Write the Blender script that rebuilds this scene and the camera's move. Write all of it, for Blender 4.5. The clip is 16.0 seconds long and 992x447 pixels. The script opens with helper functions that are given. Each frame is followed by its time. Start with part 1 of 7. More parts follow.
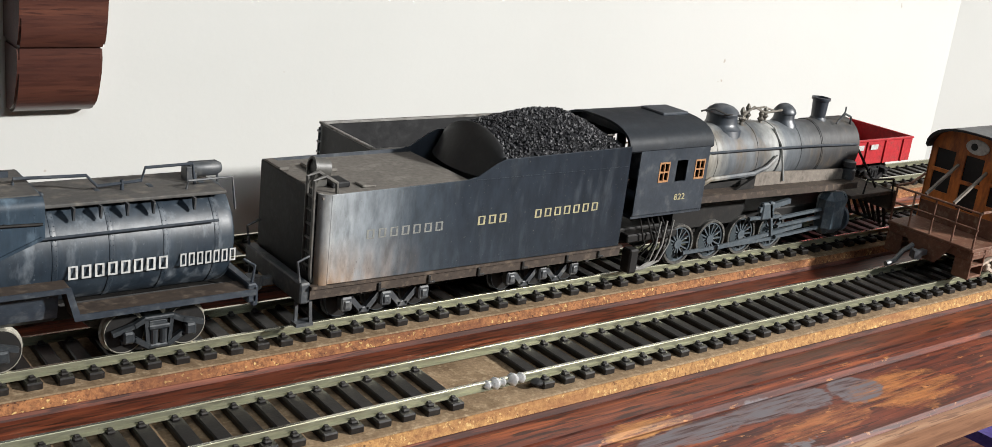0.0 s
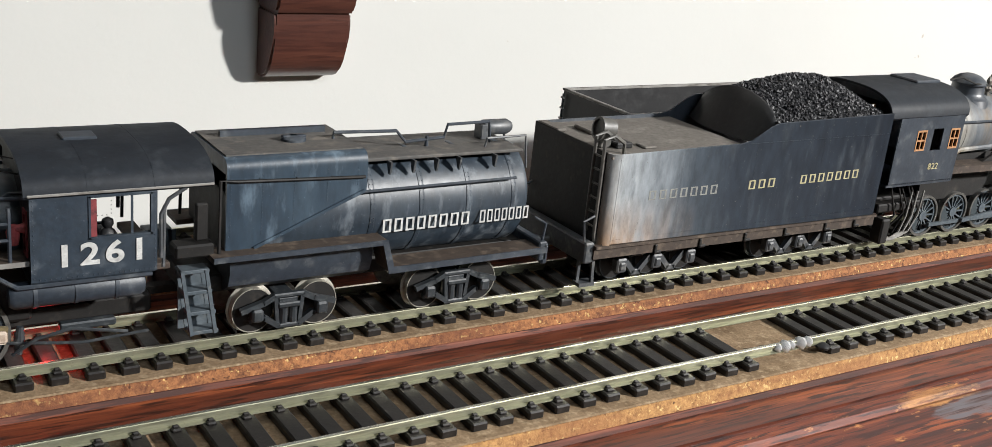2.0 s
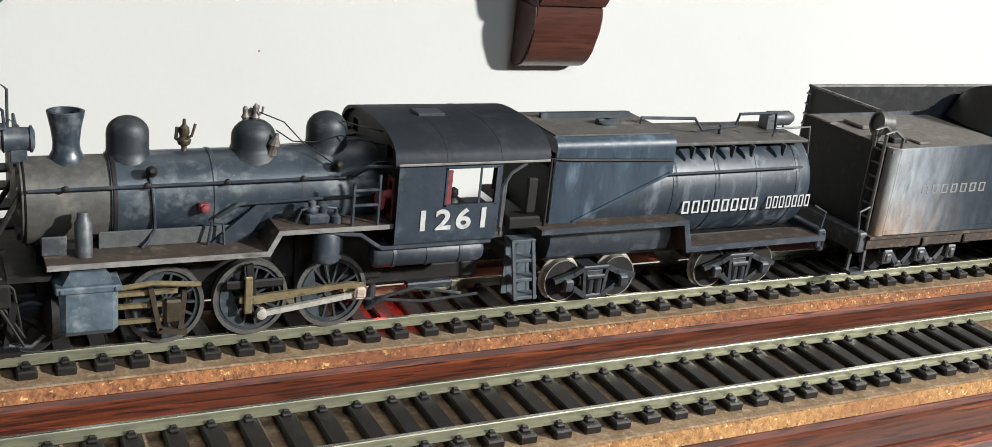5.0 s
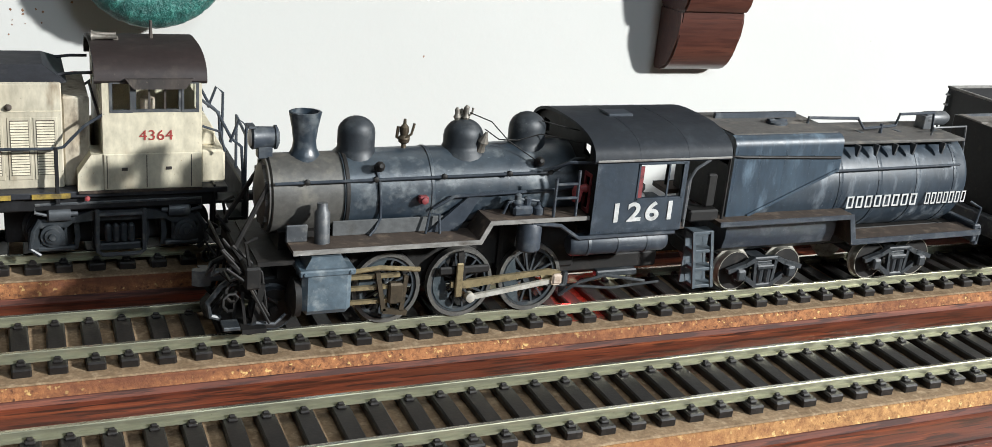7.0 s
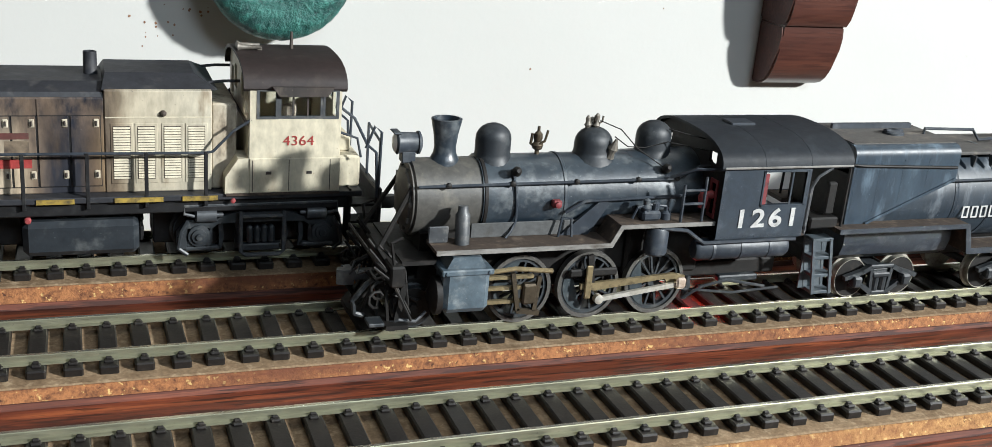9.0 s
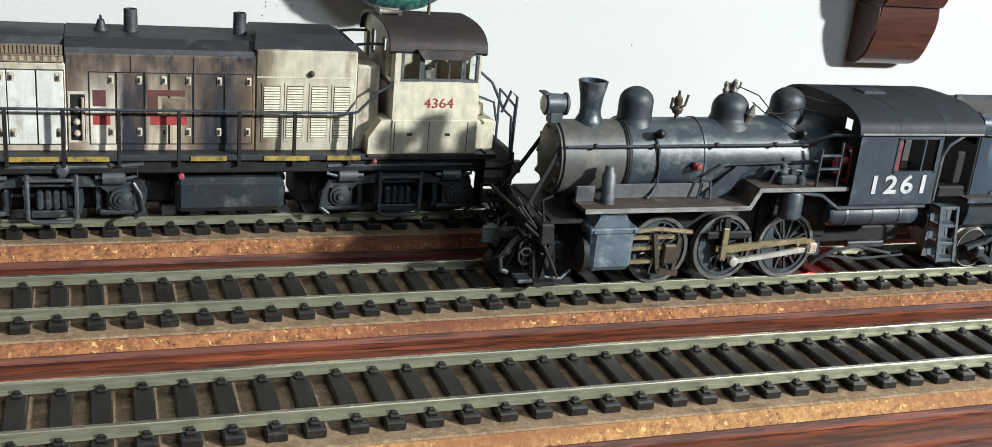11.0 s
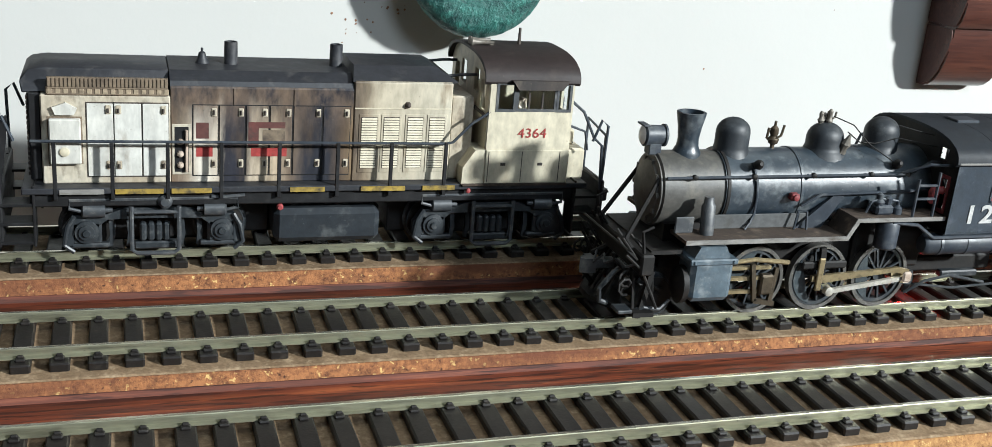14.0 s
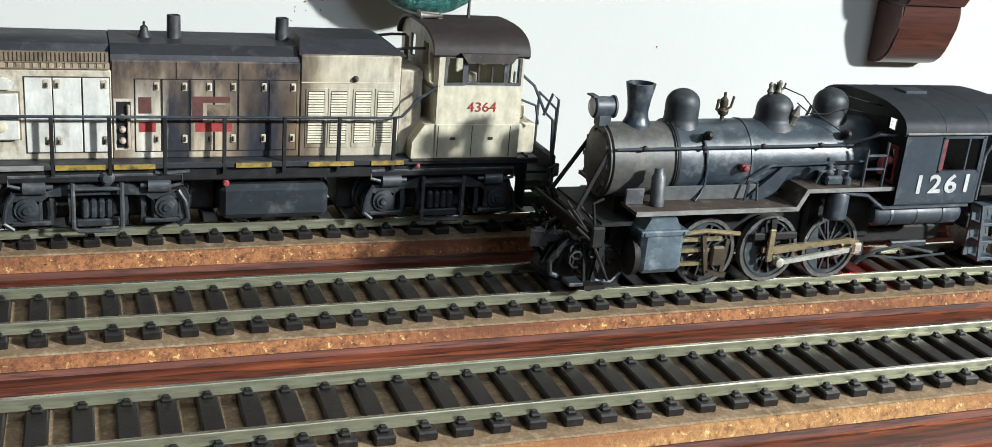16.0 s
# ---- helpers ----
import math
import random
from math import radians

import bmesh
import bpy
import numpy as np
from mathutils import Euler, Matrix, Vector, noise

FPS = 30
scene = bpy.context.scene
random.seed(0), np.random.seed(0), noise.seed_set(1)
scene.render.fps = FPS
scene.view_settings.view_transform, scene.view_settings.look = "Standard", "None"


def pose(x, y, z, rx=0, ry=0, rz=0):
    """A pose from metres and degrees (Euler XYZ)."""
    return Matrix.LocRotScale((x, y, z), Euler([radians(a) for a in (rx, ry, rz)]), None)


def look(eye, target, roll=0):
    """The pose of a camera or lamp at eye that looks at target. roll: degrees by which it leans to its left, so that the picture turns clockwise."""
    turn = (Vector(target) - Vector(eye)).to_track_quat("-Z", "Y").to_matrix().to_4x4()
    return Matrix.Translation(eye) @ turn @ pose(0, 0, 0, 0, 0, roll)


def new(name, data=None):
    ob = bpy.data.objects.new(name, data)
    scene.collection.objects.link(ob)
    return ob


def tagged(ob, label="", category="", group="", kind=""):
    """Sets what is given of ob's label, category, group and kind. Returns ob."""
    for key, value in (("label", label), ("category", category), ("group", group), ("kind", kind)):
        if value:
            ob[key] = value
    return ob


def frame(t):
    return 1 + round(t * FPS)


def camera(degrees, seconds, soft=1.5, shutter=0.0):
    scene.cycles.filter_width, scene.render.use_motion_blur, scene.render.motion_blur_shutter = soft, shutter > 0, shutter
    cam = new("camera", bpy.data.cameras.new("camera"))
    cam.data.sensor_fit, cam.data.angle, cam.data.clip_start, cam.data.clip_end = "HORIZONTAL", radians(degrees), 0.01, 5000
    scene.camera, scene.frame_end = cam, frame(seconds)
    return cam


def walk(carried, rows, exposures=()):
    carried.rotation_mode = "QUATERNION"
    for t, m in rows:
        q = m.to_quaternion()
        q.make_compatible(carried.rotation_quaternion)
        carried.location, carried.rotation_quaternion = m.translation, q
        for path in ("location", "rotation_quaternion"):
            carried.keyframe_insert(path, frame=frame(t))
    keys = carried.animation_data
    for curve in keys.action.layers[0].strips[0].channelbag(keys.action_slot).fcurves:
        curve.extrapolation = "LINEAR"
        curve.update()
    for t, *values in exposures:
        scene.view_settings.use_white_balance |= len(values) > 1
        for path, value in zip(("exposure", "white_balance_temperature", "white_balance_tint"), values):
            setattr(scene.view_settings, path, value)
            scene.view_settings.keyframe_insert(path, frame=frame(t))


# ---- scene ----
cam = camera(47.34, 16.0, soft=0.6)
PATH = [
    (0, (0.0443, -0.2514, 0.1300), (0.2514, 0.0101, 0.0239), 6.63),
    (0.5, (0.0389, -0.2381, 0.1244), (0.2434, 0.0243, 0.0157), 6.98),
    (1, (0.0281, -0.2336, 0.1248), (0.2275, 0.0326, 0.0157), 6.88),
    (1.5, (0.0159, -0.2292, 0.1192), (0.2089, 0.0402, 0.0068), 6.85),
    (2, (0.0023, -0.2259, 0.1179), (0.1873, 0.0494, 0.0060), 6.03),
    (2.5, (-0.0080, -0.2258, 0.1169), (0.1696, 0.0536, 0.0034), 5.41),
    (3, (-0.0154, -0.2308, 0.1187), (0.1572, 0.0524, 0.0068), 5.47),
    (3.5, (-0.0251, -0.2315, 0.1183), (0.1428, 0.0547, 0.0068), 5.90),
    (4, (-0.0339, -0.2266, 0.1161), (0.1271, 0.0633, 0.0041), 5.18),
    (4.2, (-0.0358, -0.2237, 0.1161), (0.1240, 0.0668, 0.0039), 5.58),
    (6.3, (-0.0655, -0.2185, 0.1125), (0.0820, 0.0742, -0.0100), 6.35),
    (6.5, (-0.0688, -0.2235, 0.1165), (0.0743, 0.0718, -0.0053), 5.83),
    (7, (-0.0783, -0.2263, 0.1165), (0.0577, 0.0741, -0.0008), 5.45),
    (7.5, (-0.0848, -0.2248, 0.1136), (0.0480, 0.0765, -0.0050), 5.84),
    (8, (-0.0853, -0.2263, 0.1133), (0.0494, 0.0766, 0.0008), 5.58),
    (8.5, (-0.0944, -0.2269, 0.1165), (0.0298, 0.0792, 0.0011), 4.95),
    (9, (-0.0985, -0.2288, 0.1149), (0.0231, 0.0792, 0.0015), 5.06),
    (9.2, (-0.1021, -0.2296, 0.1159), (0.0156, 0.0794, 0.0014), 4.93),
    (11.3, (-0.1301, -0.2275, 0.1060), (-0.0142, 0.0822, -0.0088), 5.58),
    (11.5, (-0.1322, -0.2277, 0.1067), (-0.0167, 0.0826, -0.0070), 5.60),
    (12, (-0.1377, -0.2292, 0.1059), (-0.0294, 0.0833, -0.0085), 5.37),
    (12.5, (-0.1407, -0.2306, 0.1050), (-0.0333, 0.0831, -0.0071), 5.25),
    (13, (-0.1441, -0.2316, 0.1123), (-0.0379, 0.0830, 0.0018), 5.18),
    (13.5, (-0.1448, -0.2265, 0.1106), (-0.0375, 0.0876, -0.0005), 5.09),
    (14, (-0.1432, -0.2221, 0.1099), (-0.0342, 0.0908, -0.0026), 5.09),
    (14.5, (-0.1447, -0.2237, 0.1050), (-0.0362, 0.0885, -0.0101), 5.03),
    (15, (-0.1460, -0.2247, 0.1039), (-0.0347, 0.0861, -0.0125), 4.96),
    (15.5, (-0.1456, -0.2225, 0.1060), (-0.0268, 0.0861, -0.0089), 5.33),
    (16, (-0.1397, -0.2223, 0.1055), (-0.0200, 0.0862, -0.0084), 5.14),
]
walk(cam, [(t, look(eye, target, roll)) for t, eye, target, roll in PATH], exposures=[(0.0, 0.69, 6500, 10), (1.5, 0.77, 6500, 10), (3.0, 0.88, 6500, 11), (4.2, 0.90, 6450, 10), (6.5, 1.05, 6250, 8), (9.0, 1.06, 6200, 7), (12.0, 1.10, 6050, 5), (16.0, 1.12, 6050, 5)])

# ---- world and lights: a shadow-matched key and an added fill in assumed windows ----
world = bpy.data.worlds.new("room_air")
world.use_nodes = True
scene.world = world
world.node_tree.nodes["Background"].inputs["Color"].default_value = (0.9, 0.95, 1.0, 1)
world.node_tree.nodes["Background"].inputs["Strength"].default_value = 0.25


def area_lamp(name, eye, target, w, h, watts, color):
    lamp = bpy.data.lights.new(name, "AREA")
    lamp.shape, lamp.size, lamp.size_y, lamp.energy, lamp.color = "RECTANGLE", w, h, watts, color
    ob = new(name, lamp)
    ob.matrix_world = look(eye, target)
    return ob


# key from the right, its direction read off the cast shadows; its window is assumed
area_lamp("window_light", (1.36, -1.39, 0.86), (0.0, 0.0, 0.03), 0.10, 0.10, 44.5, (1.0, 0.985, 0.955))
# added cool fill from the front; no such source is seen
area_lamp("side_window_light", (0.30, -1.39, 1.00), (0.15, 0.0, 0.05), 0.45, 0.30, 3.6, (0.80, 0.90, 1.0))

# ---- materials ----
MM = 0.001


def principled(name, rough=0.6, metal=0.0, spec=0.5):
    m = bpy.data.materials.new(name)
    m.use_nodes = True
    b = m.node_tree.nodes["Principled BSDF"]
    b.inputs["Roughness"].default_value, b.inputs["Metallic"].default_value = rough, metal
    b.inputs["Specular IOR Level"].default_value = spec
    return m, m.node_tree, b


def noise_node(t, vec, scale, detail=4.0, rough=0.6):
    n = t.nodes.new("ShaderNodeTexNoise")
    n.inputs["Scale"].default_value, n.inputs["Detail"].default_value, n.inputs["Roughness"].default_value = scale, detail, rough
    t.links.new(vec, n.inputs["Vector"])
    return n.outputs["Fac"]


def ramp(t, fac, lo, hi):
    r = t.nodes.new("ShaderNodeMapRange")
    r.inputs["From Min"].default_value, r.inputs["From Max"].default_value = lo, hi
    t.links.new(fac, r.inputs["Value"])
    return r.outputs["Result"]


def mix(t, fac, a, b):
    n = t.nodes.new("ShaderNodeMix")
    n.data_type = "RGBA"
    for sock, val in ((n.inputs["Factor"], fac), (n.inputs["A"], a), (n.inputs["B"], b)):
        if isinstance(val, (int, float)):
            sock.default_value = val
        elif isinstance(val, tuple):
            sock.default_value = (*val, 1)
        else:
            t.links.new(val, sock)
    return n.outputs["Result"]


def coords(t, sx=1.0, sy=1.0, sz=1.0, vary=False):
    c = t.nodes.new("ShaderNodeTexCoord")
    m = t.nodes.new("ShaderNodeMapping")
    m.inputs["Scale"].default_value = (sx, sy, sz)
    t.links.new(c.outputs["Object"], m.inputs["Vector"])
    if vary:
        i = t.nodes.new("ShaderNodeObjectInfo")
        v = t.nodes.new("ShaderNodeVectorMath")
        v.operation = "SCALE"
        v.inputs[0].default_value = (7.0, 3.0, 5.0)
        t.links.new(i.outputs["Random"], v.inputs["Scale"])
        t.links.new(v.outputs["Vector"], m.inputs["Location"])
    return m.outputs["Vector"]


def bump(t, b, height, strength, dist):
    n = t.nodes.new("ShaderNodeBump")
    n.inputs["Strength"].default_value, n.inputs["Distance"].default_value = strength, dist
    t.links.new(height, n.inputs["Height"])
    t.links.new(n.outputs["Normal"], b.inputs["Normal"])


def paint(name, base, worn, dust, rough=0.5, metal=0.0, stretch=(1, 1, 1), amount=0.5, dusty=0.35, coarse=60.0, fine=700.0, grit=0.4, spec=0.5, vary=False):
    """Weathered paint: a base with worn cloudy patches, streaks of dust and a fine grain."""
    m, t, b = principled(name, rough, metal, spec)
    v = coords(t, *stretch, vary=vary)
    big, small, mid = noise_node(t, v, coarse), noise_node(t, v, fine, 3.0), noise_node(t, v, coarse * 3.3, 5.0)
    c = mix(t, ramp(t, big, 0.36, 0.36 + 0.27 / max(amount, 0.05)), base, worn)
    c = mix(t, ramp(t, mid, 0.60 - 0.2 * dusty, 0.86 - 0.25 * dusty), c, dust)
    flecks = noise_node(t, coords(t, vary=vary), 1500.0, 2.0)
    c = mix(t, ramp(t, flecks, 0.69, 0.82), c, dust)
    g = t.nodes.new("ShaderNodeMix")
    g.data_type, g.blend_type = "RGBA", "MULTIPLY"
    g.inputs["Factor"].default_value = 0.45
    t.links.new(c, g.inputs["A"])
    grey = t.nodes.new("ShaderNodeCombineColor")
    lift = ramp(t, small, 0.2, 0.75)
    for s in ("Red", "Green", "Blue"):
        t.links.new(lift, grey.inputs[s])
    t.links.new(grey.outputs["Color"], g.inputs["B"])
    t.links.new(g.outputs["Result"], b.inputs["Base Color"])
    r = t.nodes.new("ShaderNodeMapRange")
    r.inputs["To Min"].default_value, r.inputs["To Max"].default_value = max(rough - 0.12, 0.08), min(rough + 0.2, 1.0)
    t.links.new(mid, r.inputs["Value"])
    t.links.new(r.outputs["Result"], b.inputs["Roughness"])
    bump(t, b, small, grit, 0.0001)
    return m


# wall plaster
m_wall, t, b = principled("white_wall_paint", 0.85)
v = coords(t)
c = mix(t, ramp(t, noise_node(t, v, 9.0), 0.35, 0.75), (0.56, 0.56, 0.535), (0.53, 0.53, 0.505))
c = mix(t, ramp(t, noise_node(t, v, 140.0, 2.0), 0.765, 0.79), c, (0.42, 0.38, 0.33))
t.links.new(c, b.inputs["Base Color"])
bump(t, b, noise_node(t, v, 420.0), 0.15, 0.0003)


# unseen room surfaces, painted dull grey to hold down the bounced light
m_room = paint("low_bounce_room_grey", (0.12, 0.125, 0.13), (0.10, 0.105, 0.11), (0.15, 0.155, 0.16), 0.9, coarse=3, fine=90)


def wood_colour(t, dark, mid_c, light, vary=False, axis=0):
    """Long grain with short dark pores; gives the colour and the pore height."""
    def scaled(across, along):
        k = [across] * 3
        k[axis] = along
        return coords(t, *k, vary=vary)
    grain = noise_node(t, scaled(210.0, 8.0), 1.0, 6.0, 0.7)
    pores = noise_node(t, scaled(900.0, 75.0), 1.0, 3.0, 0.55)
    patch = noise_node(t, scaled(45.0, 9.0), 1.0, 4.0)
    c = mix(t, ramp(t, grain, 0.36, 0.58), dark, mid_c)
    c = mix(t, ramp(t, grain, 0.54, 0.74), c, light)
    c = mix(t, ramp(t, patch, 0.50, 0.68), c, tuple(0.5 * a + 0.5 * b for a, b in zip(dark, mid_c)))
    c = mix(t, ramp(t, pores, 0.51, 0.60), c, dark)
    return c, pores


def stained_wood(name, dark, mid_c, light, rough, vary=False, coat=0.35, axis=0):
    m, t, b = principled(name, rough)
    c, pores = wood_colour(t, dark, mid_c, light, vary, axis)
    t.links.new(c, b.inputs["Base Color"])
    b.inputs["Coat Weight"].default_value, b.inputs["Coat Roughness"].default_value = coat, 0.28
    bump(t, b, pores, 0.35, 0.0002)
    return m


m_board = stained_wood("stained_shelf_wood", (0.034, 0.009, 0.006), (0.175, 0.039, 0.017), (0.44, 0.130, 0.044), 0.42, coat=0.15)
m_base = stained_wood("purple_brown_wood", (0.045, 0.015, 0.010), (0.150, 0.045, 0.026), (0.30, 0.110, 0.056), 0.8, coat=0.0)
m_fascia = stained_wood("worn_fascia_wood", (0.16, 0.07, 0.035), (0.30, 0.15, 0.08), (0.42, 0.25, 0.14), 0.6)
m_bracket = stained_wood("bracket_wood", (0.055, 0.020, 0.015), (0.088, 0.032, 0.022), (0.14, 0.052, 0.032), 0.34, vary=True, axis=0)

def times(t, a, b):
    n = t.nodes.new("ShaderNodeMath")
    n.operation = "MULTIPLY"
    t.links.new(a, n.inputs[0])
    t.links.new(b, n.inputs[1])
    return n.outputs["Value"]


def patch(t, wobble, cx, cy, rx, ry):
    """A ragged oval patch round (cx, cy) in mm; rx, ry: its half axes."""
    sep = t.nodes.new("ShaderNodeSeparateXYZ")
    t.links.new(t.nodes.new("ShaderNodeTexCoord").outputs["Object"], sep.inputs["Vector"])
    squares = []
    for axis, c0, r in (("X", cx, rx), ("Y", cy, ry)):
        n = t.nodes.new("ShaderNodeMath")
        n.operation = "MULTIPLY_ADD"
        t.links.new(sep.outputs[axis], n.inputs[0])
        n.inputs[1].default_value, n.inputs[2].default_value = 1 / (r * MM), -c0 / r
        sq = t.nodes.new("ShaderNodeMath")
        sq.operation = "POWER"
        t.links.new(n.outputs["Value"], sq.inputs[0])
        sq.inputs[1].default_value = 2.0
        squares.append(sq.outputs["Value"])
    add = t.nodes.new("ShaderNodeMath")
    t.links.new(squares[0], add.inputs[0])
    t.links.new(squares[1], add.inputs[1])
    ragged = t.nodes.new("ShaderNodeMath")
    ragged.operation = "MULTIPLY_ADD"
    t.links.new(wobble, ragged.inputs[0])
    ragged.inputs[1].default_value = 3.6
    t.links.new(add.outputs["Value"], ragged.inputs[2])
    return ramp(t, ragged.outputs["Value"], 2.9, 2.65)


# worn front lip: varnish with ragged bare grey patches and golden grain
m_lip, t, b = principled("worn_varnished_lip", 0.5)
c, pores = wood_colour(t, (0.044, 0.009, 0.006), (0.185, 0.037, 0.014), (0.44, 0.120, 0.034))
rag = noise_node(t, coords(t, 160, 420, 300), 1.0, 4.0)
bare = noise_node(t, coords(t, 14, 34, 20), 1.0, 6.0, 0.72)
c = mix(t, ramp(t, rag, 0.62, 0.72), c, (0.52, 0.22, 0.07))
wide = noise_node(t, coords(t, 40, 60, 60), 1.0, 5.0, 0.65)
fibre = noise_node(t, coords(t, 45, 420, 300), 1.0, 6.0, 0.75)
for cx, cy, rx, ry, tone in ((235, -79, 16, 3.5, (0.50, 0.23, 0.07)), (282, -96, 22, 5, (0.38, 0.13, 0.042)), (326, -93, 22, 9, (0.44, 0.165, 0.046)), (244, -85, 17, 4.2, (0.132, 0.116, 0.126)), (282, -84.5, 19, 5.2, (0.132, 0.116, 0.126)), (310, -86.5, 9.5, 6.5, (0.132, 0.116, 0.126)), (120, -92, 20, 6, (0.132, 0.116, 0.126))):
    c = mix(t, times(t, patch(t, wide, cx, cy, rx, ry), ramp(t, pores, 0.68, 0.44) if tone[2] > 0.1 else ramp(t, fibre, 0.40, 0.66)), c, tone)
c = mix(t, ramp(t, bare, 0.66, 0.68), c, (0.15, 0.135, 0.145))
t.links.new(c, b.inputs["Base Color"])
b.inputs["Coat Weight"].default_value = 0.05
bump(t, b, rag, 0.5, 0.0003)

# cork roadbed and its dusty top
def cork(name, dark, mid_c, speck, stain):
    """Granular cork: dark and pale crumbs and longer stained stretches."""
    m, t, b = principled(name, 0.9)
    v = coords(t)
    crumbs = noise_node(t, v, 640.0, 5.0, 0.75)
    c = mix(t, ramp(t, crumbs, 0.34, 0.60), dark, mid_c)
    c = mix(t, ramp(t, noise_node(t, v, 760.0, 2.0), 0.62, 0.70), c, speck)
    c = mix(t, ramp(t, noise_node(t, v, 800.0, 2.0), 0.62, 0.72), c, tuple(0.6 * k for k in dark))
    c = mix(t, ramp(t, noise_node(t, coords(t, 26, 200, 200), 1.0, 4.0), 0.50, 0.72), c, stain)
    t.links.new(c, b.inputs["Base Color"])
    bump(t, b, crumbs, 0.7, 0.0005)
    return m


m_cork = cork("cork", (0.10, 0.036, 0.016), (0.35, 0.148, 0.056), (0.60, 0.40, 0.15), (0.14, 0.048, 0.022))
m_palecork = cork("golden_cork", (0.20, 0.090, 0.034), (0.46, 0.25, 0.092), (0.66, 0.46, 0.19), (0.26, 0.11, 0.045))
m_bed = paint("dusty_bed", (0.345, 0.242, 0.149), (0.205, 0.136, 0.079), (0.483, 0.363, 0.233), 0.95, coarse=150, fine=1300, grit=1.0, spec=0.15, amount=0.8, dusty=0.45)
m_tie = paint("tie_plastic", (0.0125, 0.0105, 0.0098), (0.022, 0.018, 0.0155), (0.055, 0.044, 0.034), 0.40, coarse=160, fine=1500, amount=0.5, dusty=0.16, vary=True, spec=0.45)
m_rail = paint("rail_metal", (0.40, 0.395, 0.285), (0.31, 0.31, 0.215), (0.17, 0.16, 0.11), 0.30, metal=0.6, stretch=(0.15, 1, 1), coarse=120, fine=900, dusty=0.22)
m_railtop = paint("polished_rail_top", (0.92, 0.89, 0.74), (0.82, 0.79, 0.64), (0.5, 0.47, 0.36), 0.18, metal=0.92, stretch=(0.15, 1, 1), coarse=120, dusty=0.10, grit=0.12)
m_solder = paint("bright_solder", (0.82, 0.82, 0.82), (0.66, 0.66, 0.66), (0.4, 0.38, 0.35), 0.25, metal=0.4)

# rolling stock
m_black = paint("weathered_black_paint", (0.0243, 0.0329, 0.0458), (0.0515, 0.0644, 0.0829), (0.127, 0.138, 0.144), 0.43, coarse=70, dusty=0.28, spec=0.6)
m_cabroof = paint("matt_black_roof", (0.008, 0.012, 0.018), (0.014, 0.019, 0.027), (0.036, 0.043, 0.052), 0.55, coarse=60, dusty=0.25, spec=0.3)
m_weight = paint("blue_grey_counterweight", (0.036, 0.050, 0.058), (0.060, 0.076, 0.084), (0.11, 0.12, 0.12), 0.45, coarse=130, dusty=0.3)
m_dome = paint("matt_dome_black", (0.014, 0.019, 0.025), (0.030, 0.037, 0.044), (0.10, 0.108, 0.11), 0.48, coarse=70, dusty=0.3, spec=0.5)
m_boiler = paint("boiler_black", (0.018, 0.0286, 0.0414), (0.0632, 0.0815, 0.0976), (0.204, 0.224, 0.23), 0.33, coarse=60, dusty=0.40, spec=0.7, amount=0.65)
m_smoke = paint("graphite_smokebox", (0.080, 0.077, 0.070), (0.115, 0.109, 0.097), (0.18, 0.165, 0.135), 0.45, coarse=60, dusty=0.38, spec=0.6)
m_navy = paint("blue_black_cab_paint", (0.0178, 0.0303, 0.0463), (0.0432, 0.0595, 0.0781), (0.104, 0.124, 0.145), 0.44, coarse=60, dusty=0.28, spec=0.6)
m_tank = paint("streaked_tank_black", (0.0139, 0.0244, 0.0378), (0.0434, 0.0609, 0.0799), (0.211, 0.24, 0.269), 0.42, stretch=(1, 1, 0.3), coarse=75, dusty=0.34, spec=0.55, amount=0.65)
m_bunker = paint("faded_blue_black_bunker", (0.0169, 0.0339, 0.0551), (0.0528, 0.085, 0.116), (0.161, 0.23, 0.295), 0.42, stretch=(1, 1, 0.3), coarse=75, dusty=0.34, spec=0.55, amount=0.65)
# soot on the frames; also carries the shade of left-facing sheets
m_frame = paint("sooty_shaded_black", (0.0078, 0.00715, 0.0065), (0.0156, 0.013, 0.0117), (0.045, 0.036, 0.029), 0.6, coarse=110, dusty=0.28, spec=0.4)
m_truck = paint("dusty_truck_grey", (0.046, 0.0517, 0.0586), (0.0897, 0.0966, 0.103), (0.19, 0.185, 0.17), 0.46, coarse=130, dusty=0.4, spec=0.8)
m_rust = paint("rusty_walkway", (0.050, 0.035, 0.026), (0.085, 0.058, 0.041), (0.18, 0.135, 0.097), 0.7, coarse=110, dusty=0.35)
m_steel = paint("bright_wheel_steel", (0.48, 0.455, 0.385), (0.34, 0.32, 0.27), (0.16, 0.14, 0.12), 0.32, metal=0.35, coarse=150, dusty=0.35)
m_wheel = paint("grey_wheel", (0.0315, 0.0382, 0.045), (0.054, 0.063, 0.0698), (0.1, 0.1, 0.092), 0.45, coarse=130, dusty=0.35)
m_rod = paint("nickel_rod", (0.62, 0.60, 0.54), (0.50, 0.45, 0.34), (0.24, 0.20, 0.14), 0.32, metal=0.3, coarse=180, dusty=0.2)
m_brass = paint("brass", (0.40, 0.32, 0.18), (0.29, 0.23, 0.13), (0.12, 0.095, 0.06), 0.4, metal=0.6, coarse=180, dusty=0.4)
m_bluegrey = paint("blue_grey_cylinder", (0.075, 0.108, 0.135), (0.13, 0.17, 0.20), (0.26, 0.29, 0.30), 0.44, coarse=110, dusty=0.4, spec=0.7)
m_pewter = paint("pewter_fitting", (0.20, 0.18, 0.15), (0.30, 0.28, 0.25), (0.10, 0.08, 0.06), 0.5, metal=0.5, coarse=250)
